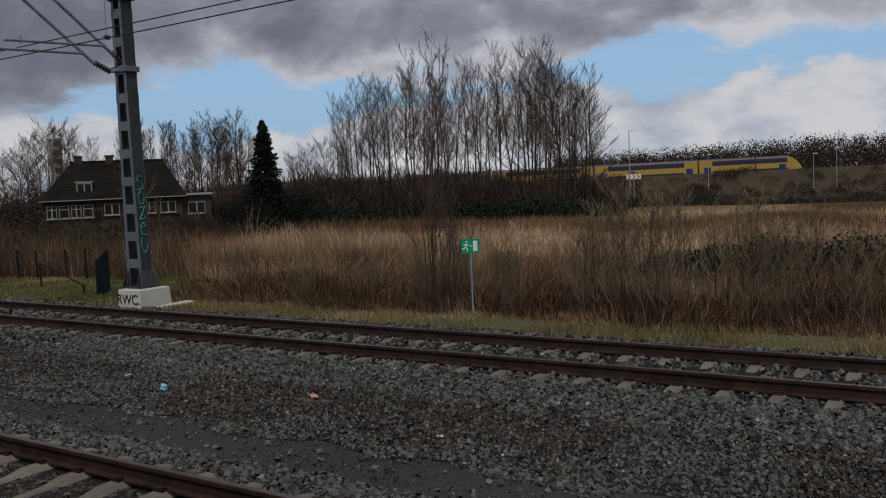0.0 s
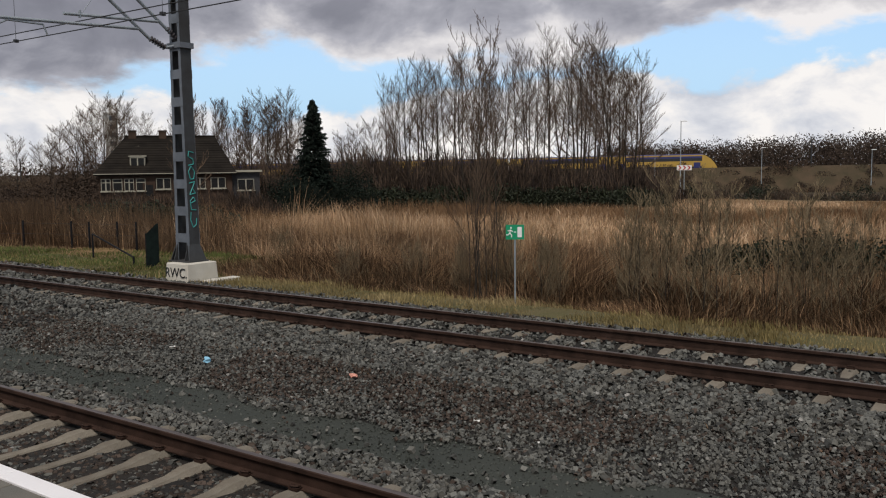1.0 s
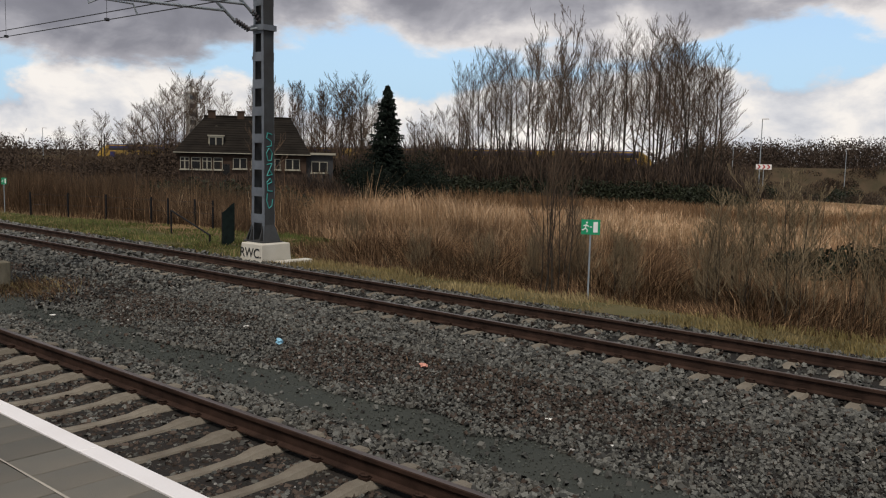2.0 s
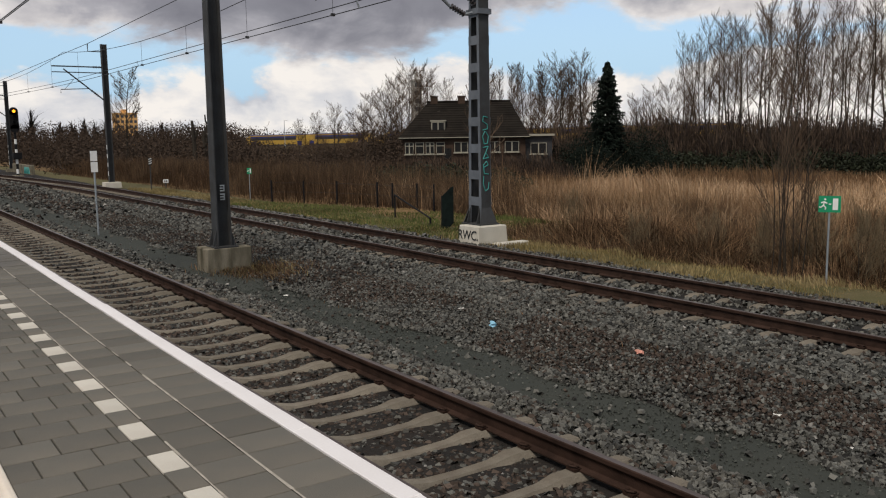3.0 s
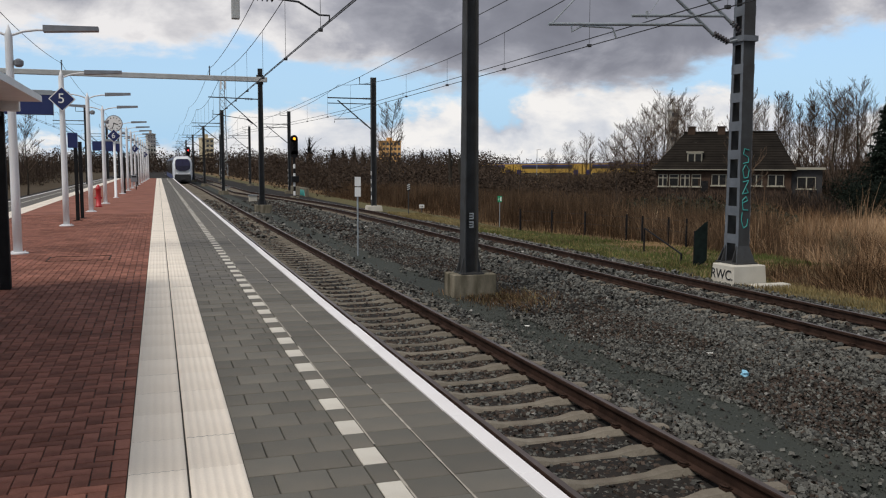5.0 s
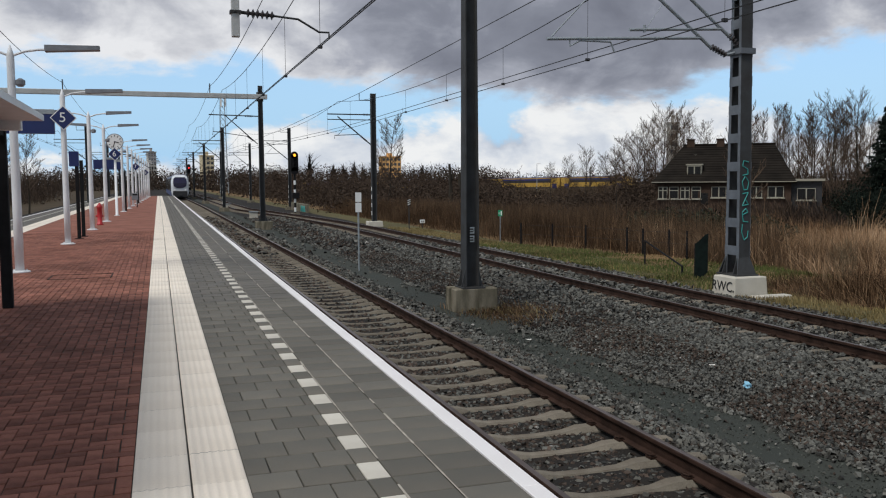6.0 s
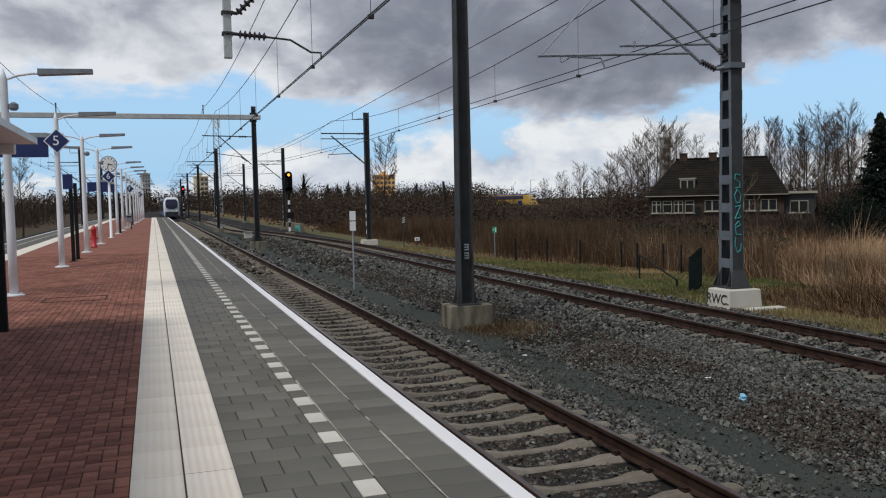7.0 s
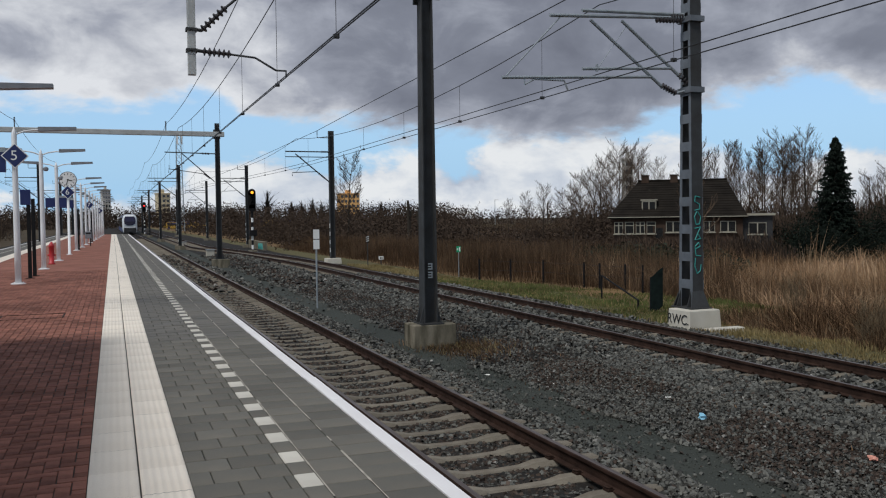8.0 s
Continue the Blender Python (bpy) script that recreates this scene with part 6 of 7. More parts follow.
def diamond_sign(x, y, z, digit, size=0.52):
    th = empty("platform_sign", pose(x, y, z), label="blue diamond sign with a white edge and number " + digit, category="sign", group="platform numbers")
    bm = B()
    h = size * 0.7071
    prism(bm, [(0, -h), (h, 0), (0, h), (-h, 0)], -0.02, 0.02)
    part("board", bm, M["sign_white"], th)
    bm = B()
    h *= 0.90
    prism(bm, [(0, -h), (h, 0), (0, h), (-h, 0)], -0.026, -0.021)
    part("face", bm, M["blue_sign"], th)
    text_part("digit", digit, size * 0.78, pose(-0.02, -0.03, 0, 90, 0, 0), M["sign_white"], th)
    bm = B()
    box(bm, -0.05, 0.05, 0.02, 0.10, -0.12, 0.12)
    part("clamp", bm, M["white_paint"], th)


diamond_sign(lamp_x(26.62) + 0.02, 26.48, 3.6, "5", 0.5)


def clock_post(y):
    x = lamp_x(y)
    th = empty("platform_clock", pose(x, y, 0), label="round white station clock on a white post", category="clock")
    bm = B()
    lathe(bm, [(0.15, 0), (0.15, 0.02), (0.07, 0.04), (0.06, 3.4)], 12)
    part("post", bm, M["white_paint"], th, smooth=True)
    face = B()
    lathe(face, [(0.44, -0.09), (0.44, 0.09)], 28, pose(0.02, 0, 3.98, 90))
    c = part("case", face, M["lamp_case"], th)
    face = B()
    lathe(face, [(0.40, 0), (0.40, 0.004)], 28, pose(0.02, -0.091, 3.98, 90))
    part("dial", face, M["sign_white"], th)
    for k in range(12):
        a = k * math.pi / 6
        bm = B()
        box(bm, -0.016, 0.016, -0.1, -0.096, 0.27, 0.36, m=pose(0.02, 0, 3.98) @ pose(0, 0, 0, 0, math.degrees(a), 0))
        part("hour_mark", bm, M["black_paint"], c)
    for ang, l, w in ((104, 0.22, 0.022), (198, 0.33, 0.016)):
        bm = B()
        box(bm, -w, w, -0.106, -0.101, -0.05, l, m=pose(0.02, 0, 3.98) @ pose(0, 0, 0, 0, ang, 0))
        part("clock_pointer", bm, M["black_paint"], c)


clock_post(49.6)
diamond_sign(lamp_x(49.6), 49.45, 3.32, "6")
diamond_sign(lamp_x(76.8), 76.67, 3.15, "7")
diamond_sign(lamp_x(105.0), 104.87, 3.0, "8")


def name_board(x, y, z, w, h, group="blue boards"):
    th = empty("platform_board", pose(x, y, z), label="dark blue hanging platform board in a grey case", category="sign", group=group)
    bm = B()
    box(bm, -w / 2, w / 2, -0.09, 0.09, 0, h, 0.01)
    part("panel", bm, M["blue_sign"], th)
    bm = B()
    box(bm, -0.1, w / 2, -0.1, 0.1, h, h + 0.14, 0.01)
    part("case", bm, M["galv"], th)
    bm = B()
    tube(bm, [(w / 2, 0, h * 0.8), (w / 2 + 0.3, 0, h * 0.8)], 0.03, 6)
    part("bracket", bm, M["galv"], th)


name_board(lamp_x(26.62) - 0.85, 26.62, 3.15, 1.25, 0.55)
name_board(lamp_x(56.2) - 1.0, 56.4, 2.65, 1.3, 0.55)
name_board(lamp_x(63.4) - 0.95, 63.4, 2.7, 1.3, 0.55)


def info_post(x, y, h, head):
    th = empty("information_post", pose(x, y, 0), label="slim black information post" + (" with a blue head" if head else ""), category="post", group="information posts")
    bm = B()
    box(bm, -0.055, 0.055, -0.04, 0.04, 0, h, 0.008)
    part("post", bm, M["black_paint"], th)
    bm = B()
    box(bm, -0.13, 0.13, -0.09, 0.09, 0, 0.015)
    part("foot_plate", bm, M["black_paint"], th)
    if head:
        bm = B()
        box(bm, -0.22, 0.07, -0.05, 0.05, h - 0.42, h + 0.05, 0.01)
        part("head_panel", bm, M["blue_sign"], th)


info_post(-2.2, 29.16, 2.7, True)
info_post(-2.16, 30.32, 2.5, False)
info_post(-1.78, 58.0, 2.55, False)
info_post(-1.45, 79.0, 2.55, False)


def hydrant(x, y):
    th = empty("extinguisher_post", pose(x, y, 0), label="red fire extinguisher post with a domed cap", category="extinguisher post")
    bm = B()
    lathe(bm, [(0.14, 0), (0.14, 0.05), (0.10, 0.07), (0.10, 0.70), (0.12, 0.72), (0.12, 0.78), (0.075, 0.86), (0.025, 0.93)], 14)
    part("body", bm, M["red_paint"], th, smooth=True)
    for s in (-1, 1):
        bm = B()
        tube(bm, [(s * 0.08, 0, 0.38), (s * 0.15, 0, 0.38)], 0.04, 8)
        part("outlet", bm, M["red_paint"], th)


hydrant(-2.16, 38.6)


def litter_bin(x, y):
    th = empty("litter_bin", pose(x, y, 0), label="small dark litter bin on a post", category="bin")
    bm = B()
    box(bm, -0.24, 0.2, -0.15, 0.15, 0.55, 1.05, 0.03)
    part("box", bm, M["lamp_case"], th)
    bm = B()
    tube(bm, [(0.12, 0, 0), (0.12, 0, 1.15)], 0.035, 8)
    part("post", bm, M["black_paint"], th)
    bm = B()
    box(bm, -0.18, 0.14, -0.16, -0.151, 0.88, 0.98)
    part("slot", bm, M["black_paint"], th)


litter_bin(-1.4, 66.0)


def shelter():
    th = empty("platform_shelter", pose(0, 0, 0), label="open platform shelter with a pale canopy on black posts", category="shelter")
    bm = B()
    prism(bm, [(-1.22, 2.58), (-1.22, 2.66), (-1.72, 2.92), (-3.9, 2.98), (-3.9, 2.86), (-1.72, 2.58)], 3.6, 12.6)
    part("canopy", bm, M["white_paint"], th)
    bm = B()
    box(bm, -3.7, -1.75, 3.8, 12.4, 2.50, 2.575, 0.01)
    part("soffit", bm, M["lamp_case"], th)
    for y in (4.2, 8.6, 13.05):
        bm = B()
        box(bm, -1.90, -1.76, y - 0.06, y + 0.06, 0, 2.5, 0.01)
        part("post", bm, M["black_paint"], th)
    bm = B()
    box(bm, -1.88, -1.78, 4.0, 13.1, 2.40, 2.50)
    part("rail", bm, M["black_paint"], th)
    bm = B()
    box(bm, -2.6, -1.5, 12.55, 12.7, 2.45, 2.62, 0.01)
    part("light_box", bm, M["white_paint"], th)


shelter()


def hatch(x, y):
    bm = B()
    for a, b, c, d in ((-0.55, 0.55, -0.4, -0.37), (-0.55, 0.55, 0.37, 0.4), (-0.55, -0.52, -0.37, 0.37), (0.52, 0.55, -0.37, 0.37)):
        box(bm, x + a, x + b, y + c, y + d, -0.01, 0.006)
    tagged(part("inspection_hatch", bm, M["rail_side"]), "flush steel frame of an inspection hatch in the pavers", "hatch")


hatch(-1.2, 17.1)


# ---- signs and posts beside the tracks ----
def escape_sign(x, y, z0, z1, w, h, yaw, label):
    th = empty("escape_route_sign", pose(x, y, 0, 0, 0, yaw), label=label, category="sign", group="escape signs")
    bm = B()
    tube(bm, [(0, 0.02, z0), (0, 0.02, z1)], 0.018, 8)
    part("post", bm, M["galv"], th)
    bm = B()
    box(bm, -w / 2, w / 2, -0.008, 0.004, z1 - h, z1, 0.0)
    part("board", bm, M["green_sign"], th)
    k = w / 0.36
    bm = B()
    box(bm, 0.05 * k, 0.135 * k, -0.012, -0.009, z1 - h * 0.85, z1 - h * 0.15)
    part("door_symbol", bm, M["sign_white"], th)
    bm = B()
    zc = z1 - h * 0.5
    for a, b in (((-0.085, 0.05), (-0.10, -0.02)), ((-0.10, -0.02), (-0.06, -0.06)), ((-0.06, -0.06), (-0.07, -0.10)), ((-0.10, -0.02), (-0.14, -0.06)), ((-0.14, -0.06), (-0.17, -0.05)), ((-0.09, 0.04), (-0.04, 0.01)), ((-0.09, 0.04), (-0.14, 0.02))):
        tube(bm, [(a[0] * k, -0.011, zc + a[1] * k), (b[0] * k, -0.011, zc + b[1] * k)], 0.011 * k, 5)
    lathe(bm, [(0.018 * k, 0), (0.018 * k, 0.004)], 10, pose(-0.075 * k, -0.009, zc + 0.085 * k, 90))
    box(bm, -0.015 * k, 0.025 * k, -0.012, -0.009, zc - 0.008 * k, zc + 0.012 * k)
    part("symbol", bm, M["sign_white"], th)


escape_sign(14.3, 8.15, -1.08, 0.56, 0.36, 0.29, -58, "green escape route sign on a thin galvanised post")
escape_sign(15.33, 37.0, -1.15, 0.38, 0.2, 0.28, -25, "small green escape route sign on a pale post")


def white_post_sign():
    th = empty("track_sign", pose(6.1, 25.95, 0), label="narrow white board on a grey post between the tracks", category="sign")
    bm = B()
    tube(bm, [(0, 0.02, -1.08), (0, 0.02, 1.35)], 0.028, 8)
    part("post", bm, M["galv"], th)
    for z in (0.80, 1.12):
        bm = B()
        box(bm, -0.095, 0.095, -0.012, 0.0, z, z + 0.29)
        part("board", bm, M["sign_white"], th)


white_post_sign()


def striped_post():
    th = empty("marker_post", pose(13.81, 47.1, 0), label="dark thin marker post with a black and white striped plate", category="sign")
    bm = B()
    tube(bm, [(0, 0.02, -1.1), (0, 0.02, 0.7)], 0.03, 8)
    part("post", bm, M["mast_dark"], th)
    bm = B()
    box(bm, -0.09, 0.09, -0.01, 0.0, 0.35, 0.75)
    pl = part("plate", bm, M["black_paint"], th)
    for k in range(3):
        bm = B()
        prism(bm, [(-0.085, 0.40 + k * 0.12), (0.085, 0.46 + k * 0.12), (0.085, 0.50 + k * 0.12), (-0.085, 0.44 + k * 0.12)], -0.014, -0.011)
        part("stripe", bm, M["sign_white"], pl)


striped_post()


def white_plate():
    th = empty("distance_plate", pose(15.0, 48.4, 0), label="small white number plate on a short stake", category="sign")
    bm = B()
    box(bm, -0.15, 0.15, -0.02, 0.02, -0.71, -0.51, 0.01)
    part("plate", bm, M["sign_white"], th)
    bm = B()
    tube(bm, [(0, 0.03, -1.3), (0, 0.03, -0.6)], 0.03, 6)
    part("stake", bm, M["mast_dark"], th)
    for x in (-0.08, 0.02):
        bm = B()
        box(bm, x, x + 0.05, -0.026, -0.021, -0.66, -0.56)
        part("mark", bm, M["black_paint"], th)


white_plate()


def signal(x, y, top, lamp, label, scale=1.0):
    th = empty("railway_signal", pose(x, y, 0), label=label, category="signal", group="signals")
    bm = B()
    tube(bm, [(0, 0, -1.0), (0, 0, top - 0.8)], 0.09, 10)
    p = part("post", bm, M["black_paint"], th)
    for k in range(4):
        bm = B()
        tube(bm, [(0, 0, -0.7 + k * 0.75), (0, 0, -0.35 + k * 0.75)], 0.094, 10)
        part("white_band", bm, M["sign_white"], p)
    bm = B()
    lathe(bm, [(0.31, -0.06), (0.31, 0.0)], 16, pose(0, -0.12, top - 0.45, 90))
    lathe(bm, [(0.31, -0.06), (0.31, 0.0)], 16, pose(0, -0.12, top - 1.75, 90))
    box(bm, -0.31, 0.31, -0.18 + 0.06, -0.06, top - 1.75, top - 0.45)
    box(bm, -0.2, 0.2, -0.06, 0.3, top - 1.5, top - 0.2, 0.03)
    part("backboard", bm, M["black_paint"], th)
    for k in range(3):
        z = top - 0.45 - k * 0.4
        bm = B()
        lathe(bm, [(0.14, 0), (0.14, 0.16), (0.12, 0.16), (0.12, 0.01)], 12, pose(0, -0.13, z, 90))
        part("hood", bm, M["black_paint"], th)
    bm = B()
    lathe(bm, [(0.115, 0.0), (0.09, 0.03)], 12, pose(0, -0.20, top - 0.45 if lamp == "amber_lamp" else top - 0.85, 90))
    part("lamp_lens", bm, M[lamp], th, "lit lens")
    bm = B()
    box(bm, -0.25, 0.35, -0.25, 0.25, 0.4, 0.9, 0.03)
    part("relay_box", bm, M["black_paint"], th)
    bm = B()
    box(bm, -0.35, 0.35, -0.35, 0.35, -1.2, -0.8, 0.03)
    part("footing", bm, M["concrete"], th)


signal(11.05, 72.0, 4.45, "amber_lamp", "black railway signal with a lit amber lamp")
signal(6.0, 176.0, 5.6, "red_lamp", "far black railway signal showing red")


def fence():
    th = empty("post_fence", label="row of thin dark fence posts at the edge of the lawn", category="fence")
    posts = ((15.3, 34.5), (16.2, 33.2), (17.0, 31.7), (17.6, 29.4), (17.7, 28.4), (18.2, 27.4), (18.3, 26.4))
    for x, y in posts:
        bm = B()
        box(bm, x - 0.03, x + 0.03, y - 0.03, y + 0.03, -1.4, -0.1, 0.005)
        part("fence_post", bm, M["black_paint"], th)
    for z in (-0.2, -0.6):
        bm = B()
        tube(bm, [(x, y, z) for x, y in posts], 0.004, 4)
        part("fence_wire", bm, M["mast_dark"], th)


fence()


def handrail():
    th = empty("handrail", label="dark steel handrail sloping down beside the track", category="railing")
    for x, y, z in ((15.4, 24.5, -0.26), (14.55, 21.1, -0.76)):
        bm = B()
        tube(bm, [(x, y, -1.2), (x, y, z)], 0.03, 8)
        part("post", bm, M["black_paint"], th)
    bm = B()
    tube(bm, [(15.4, 24.5, -0.26), (14.55, 21.1, -0.76)], 0.026, 8)
    part("rail", bm, M["black_paint"], th)


handrail()


def dark_panel():
    th = empty("screen_panel", pose(14.5, 20.4, 0, 0, 0, -37), label="dark green upright screen panel beside the mast", category="panel")
    bm = B()
    prism(bm, [(0.0, -1.2), (0.34, -0.85), (0.34, 0.24), (0.26, 0.2), (0.0, -0.06)], -0.03, 0.03)
    part("sheet", bm, mat("dark_green_sheet", (0.006, 0.011, 0.010), 0.8, vary=0.3, bump=0.05, spec=0.1), th)
    bm = B()
    tube(bm, [(0.0, 0, -1.2), (0.0, 0, -0.04)], 0.03, 6)
    part("post", bm, M["black_paint"], th)


dark_panel()


# ---- litter ----
def crumple(name, x, y, z, s, material, label, seed):
    rng = random.Random(seed)
    bm = B()
    bmesh.ops.create_icosphere(bm, subdivisions=2, radius=1.0)
    for v in bm.verts:
        k = 0.6 + 0.6 * rng.random()
        v.co = Vector((v.co.x * k * s[0], v.co.y * k * s[1], max(-0.3, v.co.z) * k * s[2]))
    ob = part(name, bm, material)
    ob.matrix_world = pose(x, y, z, 0, 0, rng.uniform(0, 180))
    tagged(ob, label, "litter", group="litter")


crumple("plastic_scrap", 7.47, 9.06, -0.965, (0.07, 0.06, 0.06), M["litter_blue"], "crumpled pale blue plastic scrap on the ballast", 1)
crumple("paper_scrap", 7.89, 6.7, -0.955, (0.10, 0.05, 0.03), M["litter_pink"], "pinkish torn paper scrap on the ballast", 2)
for _k, (_x, _y) in enumerate(((7.07, 3.49), (7.3, 4.4), (6.95, 12.2), (8.3, 3.0), (6.3, 13.4), (7.9, 10.4), (8.4, 8.0), (5.4, 21.0), (5.2, 22.5))):
    crumple("paper_scrap", _x, _y, float(ground_z(_x, _y)) + 0.012, (0.045 + 0.02 * (_k % 3), 0.025, 0.015), M["litter_white"], "small white paper scrap on the ballast", 3 + _k)


def dead_grass():
    r = np.random.RandomState(8)
    x = 7.0 + r.randn(2600) * 0.42
    y = 16.4 + r.randn(2600) * 0.6
    blades("dead_grass", x, y, ground_z(x, y), 0.05 + 0.1 * r.rand(2600), 0.012 + 0 * x, 1.4 * r.rand(2600), [M["reed_dull"], M["reed_brown"], M["grass"]], r.choice([0, 0, 0, 1, 2], 2600), "matted dead grass round the mast footing", "grass", 9)
    x, y = scatter(r, 1500, 6.5, 8.6, -1, 14)
    keep = smooth_noise(x, y, 1.6, 9.0) > 0.62
    x, y = x[keep], y[keep]
    blades("weeds", x, y, ground_z(x, y), 0.03 + 0.06 * r.rand(len(x)), 0.012 + 0 * x, 1.0 * r.rand(len(x)), [M["reed_dark"], M["reed_brown"]], r.choice([0, 0, 1], len(x)), "dark withered weeds on the ballast", "weeds", 10)


dead_grass()


# ---- distance ----
LINE0, LINEV = Vector((226.2, 39.9, 0.1)), Vector((-16.3, 28.8, -0.28))     # tail of the yellow train at the start, and its speed


def embankment():
    """The bank that carries the yellow train's line."""
    d = LINEV.normalized()
    side = Vector((d.y, -d.x, 0)).normalized()
    bm = B()
    prev = None
    for k in range(-14, 36):
        p = LINE0 + d * (k * 20) + Vector((0, 0, -0.25))
        w = [bm.verts.new(p + side * s + Vector((0, 0, z))) for s, z in ((-18, -6.5), (-6.2, 1.6), (-4.6, 1.6), (-3.4, -0.25), (4.5, -0.25), (16, -6.5))]
        if prev:
            for i in range(5):
                bm.faces.new((prev[i], prev[i + 1], w[i + 1], w[i]))
        prev = w
    ob = part("railway_embankment", bm, M["bank"])
    tagged(ob, "brown overgrown embankment of a second line", "embankment", kind="structure")
    rng = random.Random(3)
    sp = []
    for k in range(420):
        s = rng.uniform(-110, 330)
        p = LINE0 + d * s + side * (rng.uniform(-17, -6))
        t = (p - LINE0).dot(side)
        z = p.z + 1.2 + (t + 6.2) * 0.66
        sp.append((p.x, p.y, z, rng.uniform(1.2, 2.6), rng.uniform(1.2, 2.6)))
    brush("bank_scrub", sp, [M["twig_dark"], M["twig"], M["reed_brown"]], "brown bare scrub on the far embankment", "scrub", 51, 45, 0.06)
    lf = [(x, y, z, rad, h * 0.8) for x, y, z, h, rad in sp]
    leaf_mass("bank_bramble", lf, M["thicket"], "dark brown bramble on the far embankment", "scrub", 67, 170, 0.17)
    sp = []
    for k in range(170):
        q = rng.uniform(60, 420)
        p = LINE0 + d * q + side * rng.uniform(-6.5, -4.5)
        sp.append((p.x, p.y, p.z - 0.9, rng.uniform(1.4, 2.6), rng.uniform(1.5, 3.0)))
    brush("bank_scrub", sp, [M["twig_dark"], M["twig"]], "brown bare scrub along the top of the far embankment", "scrub", 57, 60, 0.09)
    sp = []
    for k in range(90):
        p = LINE0 + d * rng.uniform(-2, 62) + side * rng.uniform(-6.5, -4.2)
        sp.append((p.x, p.y, p.z - 0.9, rng.uniform(1.9, 2.9), rng.uniform(1.3, 2.6)))
    brush("bank_scrub", sp, [M["twig_dark"], M["twig"], M["ivy"]], "low dark scrub in front of the passing train", "scrub", 58, 90, 0.07)
    for k in range(-1, 8):
        p = LINE0 + d * (k * 50 + 12) + side * -3.6
        th = empty("far_line_mast", pose(p.x, p.y, p.z), label="far thin overhead line mast on the embankment", category="overhead mast", group="far line masts")
        bm = B()
        box(bm, -0.13, 0.13, -0.13, 0.13, -0.8, 7.4)
        part("mast", bm, M["mast_dark"], th)
        bm = B()
        tube(bm, [(0, 0, 6.8), (side.x * 3.4, side.y * 3.4, 6.9)], 0.05, 5)
        tube(bm, [(0, 0, 5.4), (side.x * 2.2, side.y * 2.2, 6.8)], 0.05, 5)
        part("cantilever", bm, M["mast_dark"], th)
    return d, side


embankment()


def yellow_train():
    th = empty("double_deck_train", label="yellow and blue double-deck train running along the embankment", category="train")
    y = 0.0
    for unit, cars in ((0, 4), (1, 2)):
        for k in range(cars):
            end_a, end_b = k == 0, k == cars - 1
            L = 25.0 if unit == 0 else 23.8
            nose = 2.9
            bm = B()
            prof = [(0.25 if end_a else 0, 0.35), (0.0, 1.2), (nose * 0.25 if end_a else 0, 2.5), (nose * 0.55 if end_a else 0, 3.5), (nose if end_a else 0, 4.35), (nose + 0.6 if end_a else 0.1, 4.5)]
            prof2 = [(L - (nose + 0.6 if end_b else 0.1), 4.5), (L - (nose if end_b else 0), 4.35), (L - (nose * 0.55 if end_b else 0), 3.5), (L - (nose * 0.25 if end_b else 0), 2.5), (L, 1.2), (L - (0.25 if end_b else 0), 0.35)]
            outline = prof + prof2
            a = [bm.verts.new((-1.4, y + u, z)) for u, z in outline]
            b = [bm.verts.new((1.4, y + u, z)) for u, z in outline]
            n = len(outline)
            bm.faces.new(a), bm.faces.new(b[::-1])
            for i in range(n):
                bm.faces.new((a[i], b[i], b[(i + 1) % n], a[(i + 1) % n]))
            car = part("car", bm, M["train_yellow"], th)
            r = B()
            prism(r, [(-1.38, 4.2), (-1.25, 4.55), (-0.7, 4.75), (0.7, 4.75), (1.25, 4.55), (1.38, 4.2)], y + (nose + 0.5 if end_a else 0.1), y + L - (nose + 0.5 if end_b else 0.1))
            part("roof", r, M["train_blue"], car)
            for s in (-1, 1):
                for z0, z1, mt in ((1.05, 1.75, "train_dark"), (3.05, 3.75, "train_dark"), (3.75, 4.2, "train_blue")):
                    w = B()
                    y0, y1 = y + (nose + 0.8 if end_a else 3.2), y + L - (nose + 0.8 if end_b else 3.2)
                    box(w, s * 1.41 - 0.02, s * 1.41 + 0.02, y0, y1, z0, z1)
                    part("window_band" if mt == "train_dark" else "blue_stripe", w, M[mt], car)
                for yd in (y + 2.0 + (nose if end_a else 0), y + L - 2.0 - (nose if end_b else 0)):
                    w = B()
                    box(w, s * 1.42 - 0.02, s * 1.42 + 0.02, yd - 0.8, yd + 0.8, 0.6, 2.7)
                    part("door", w, M["train_blue"], car)
            if end_a or end_b:
                w = B()
                yy, sg = (y, 1) if end_a else (y + L, -1)
                q = [w.verts.new(p) for p in ((-1.2, yy + sg * (nose * 0.28 - 0.04), 2.6), (1.2, yy + sg * (nose * 0.28 - 0.04), 2.6), (1.1, yy + sg * (nose * 0.56 - 0.04), 3.45), (-1.1, yy + sg * (nose * 0.56 - 0.04), 3.45))]
                w.faces.new(q)
                bmesh.ops.solidify(w, geom=w.faces[:], thickness=0.05)
                part("windscreen", w, M["glass"], car)
            u = B()
            box(u, -1.2, 1.2, y + 1.5, y + 6.0, 0.0, 0.4), box(u, -1.2, 1.2, y + L - 6.0, y + L - 1.5, 0.0, 0.4)
            part("bogie", u, M["train_dark"], car)
            y += L + 0.4
    return th


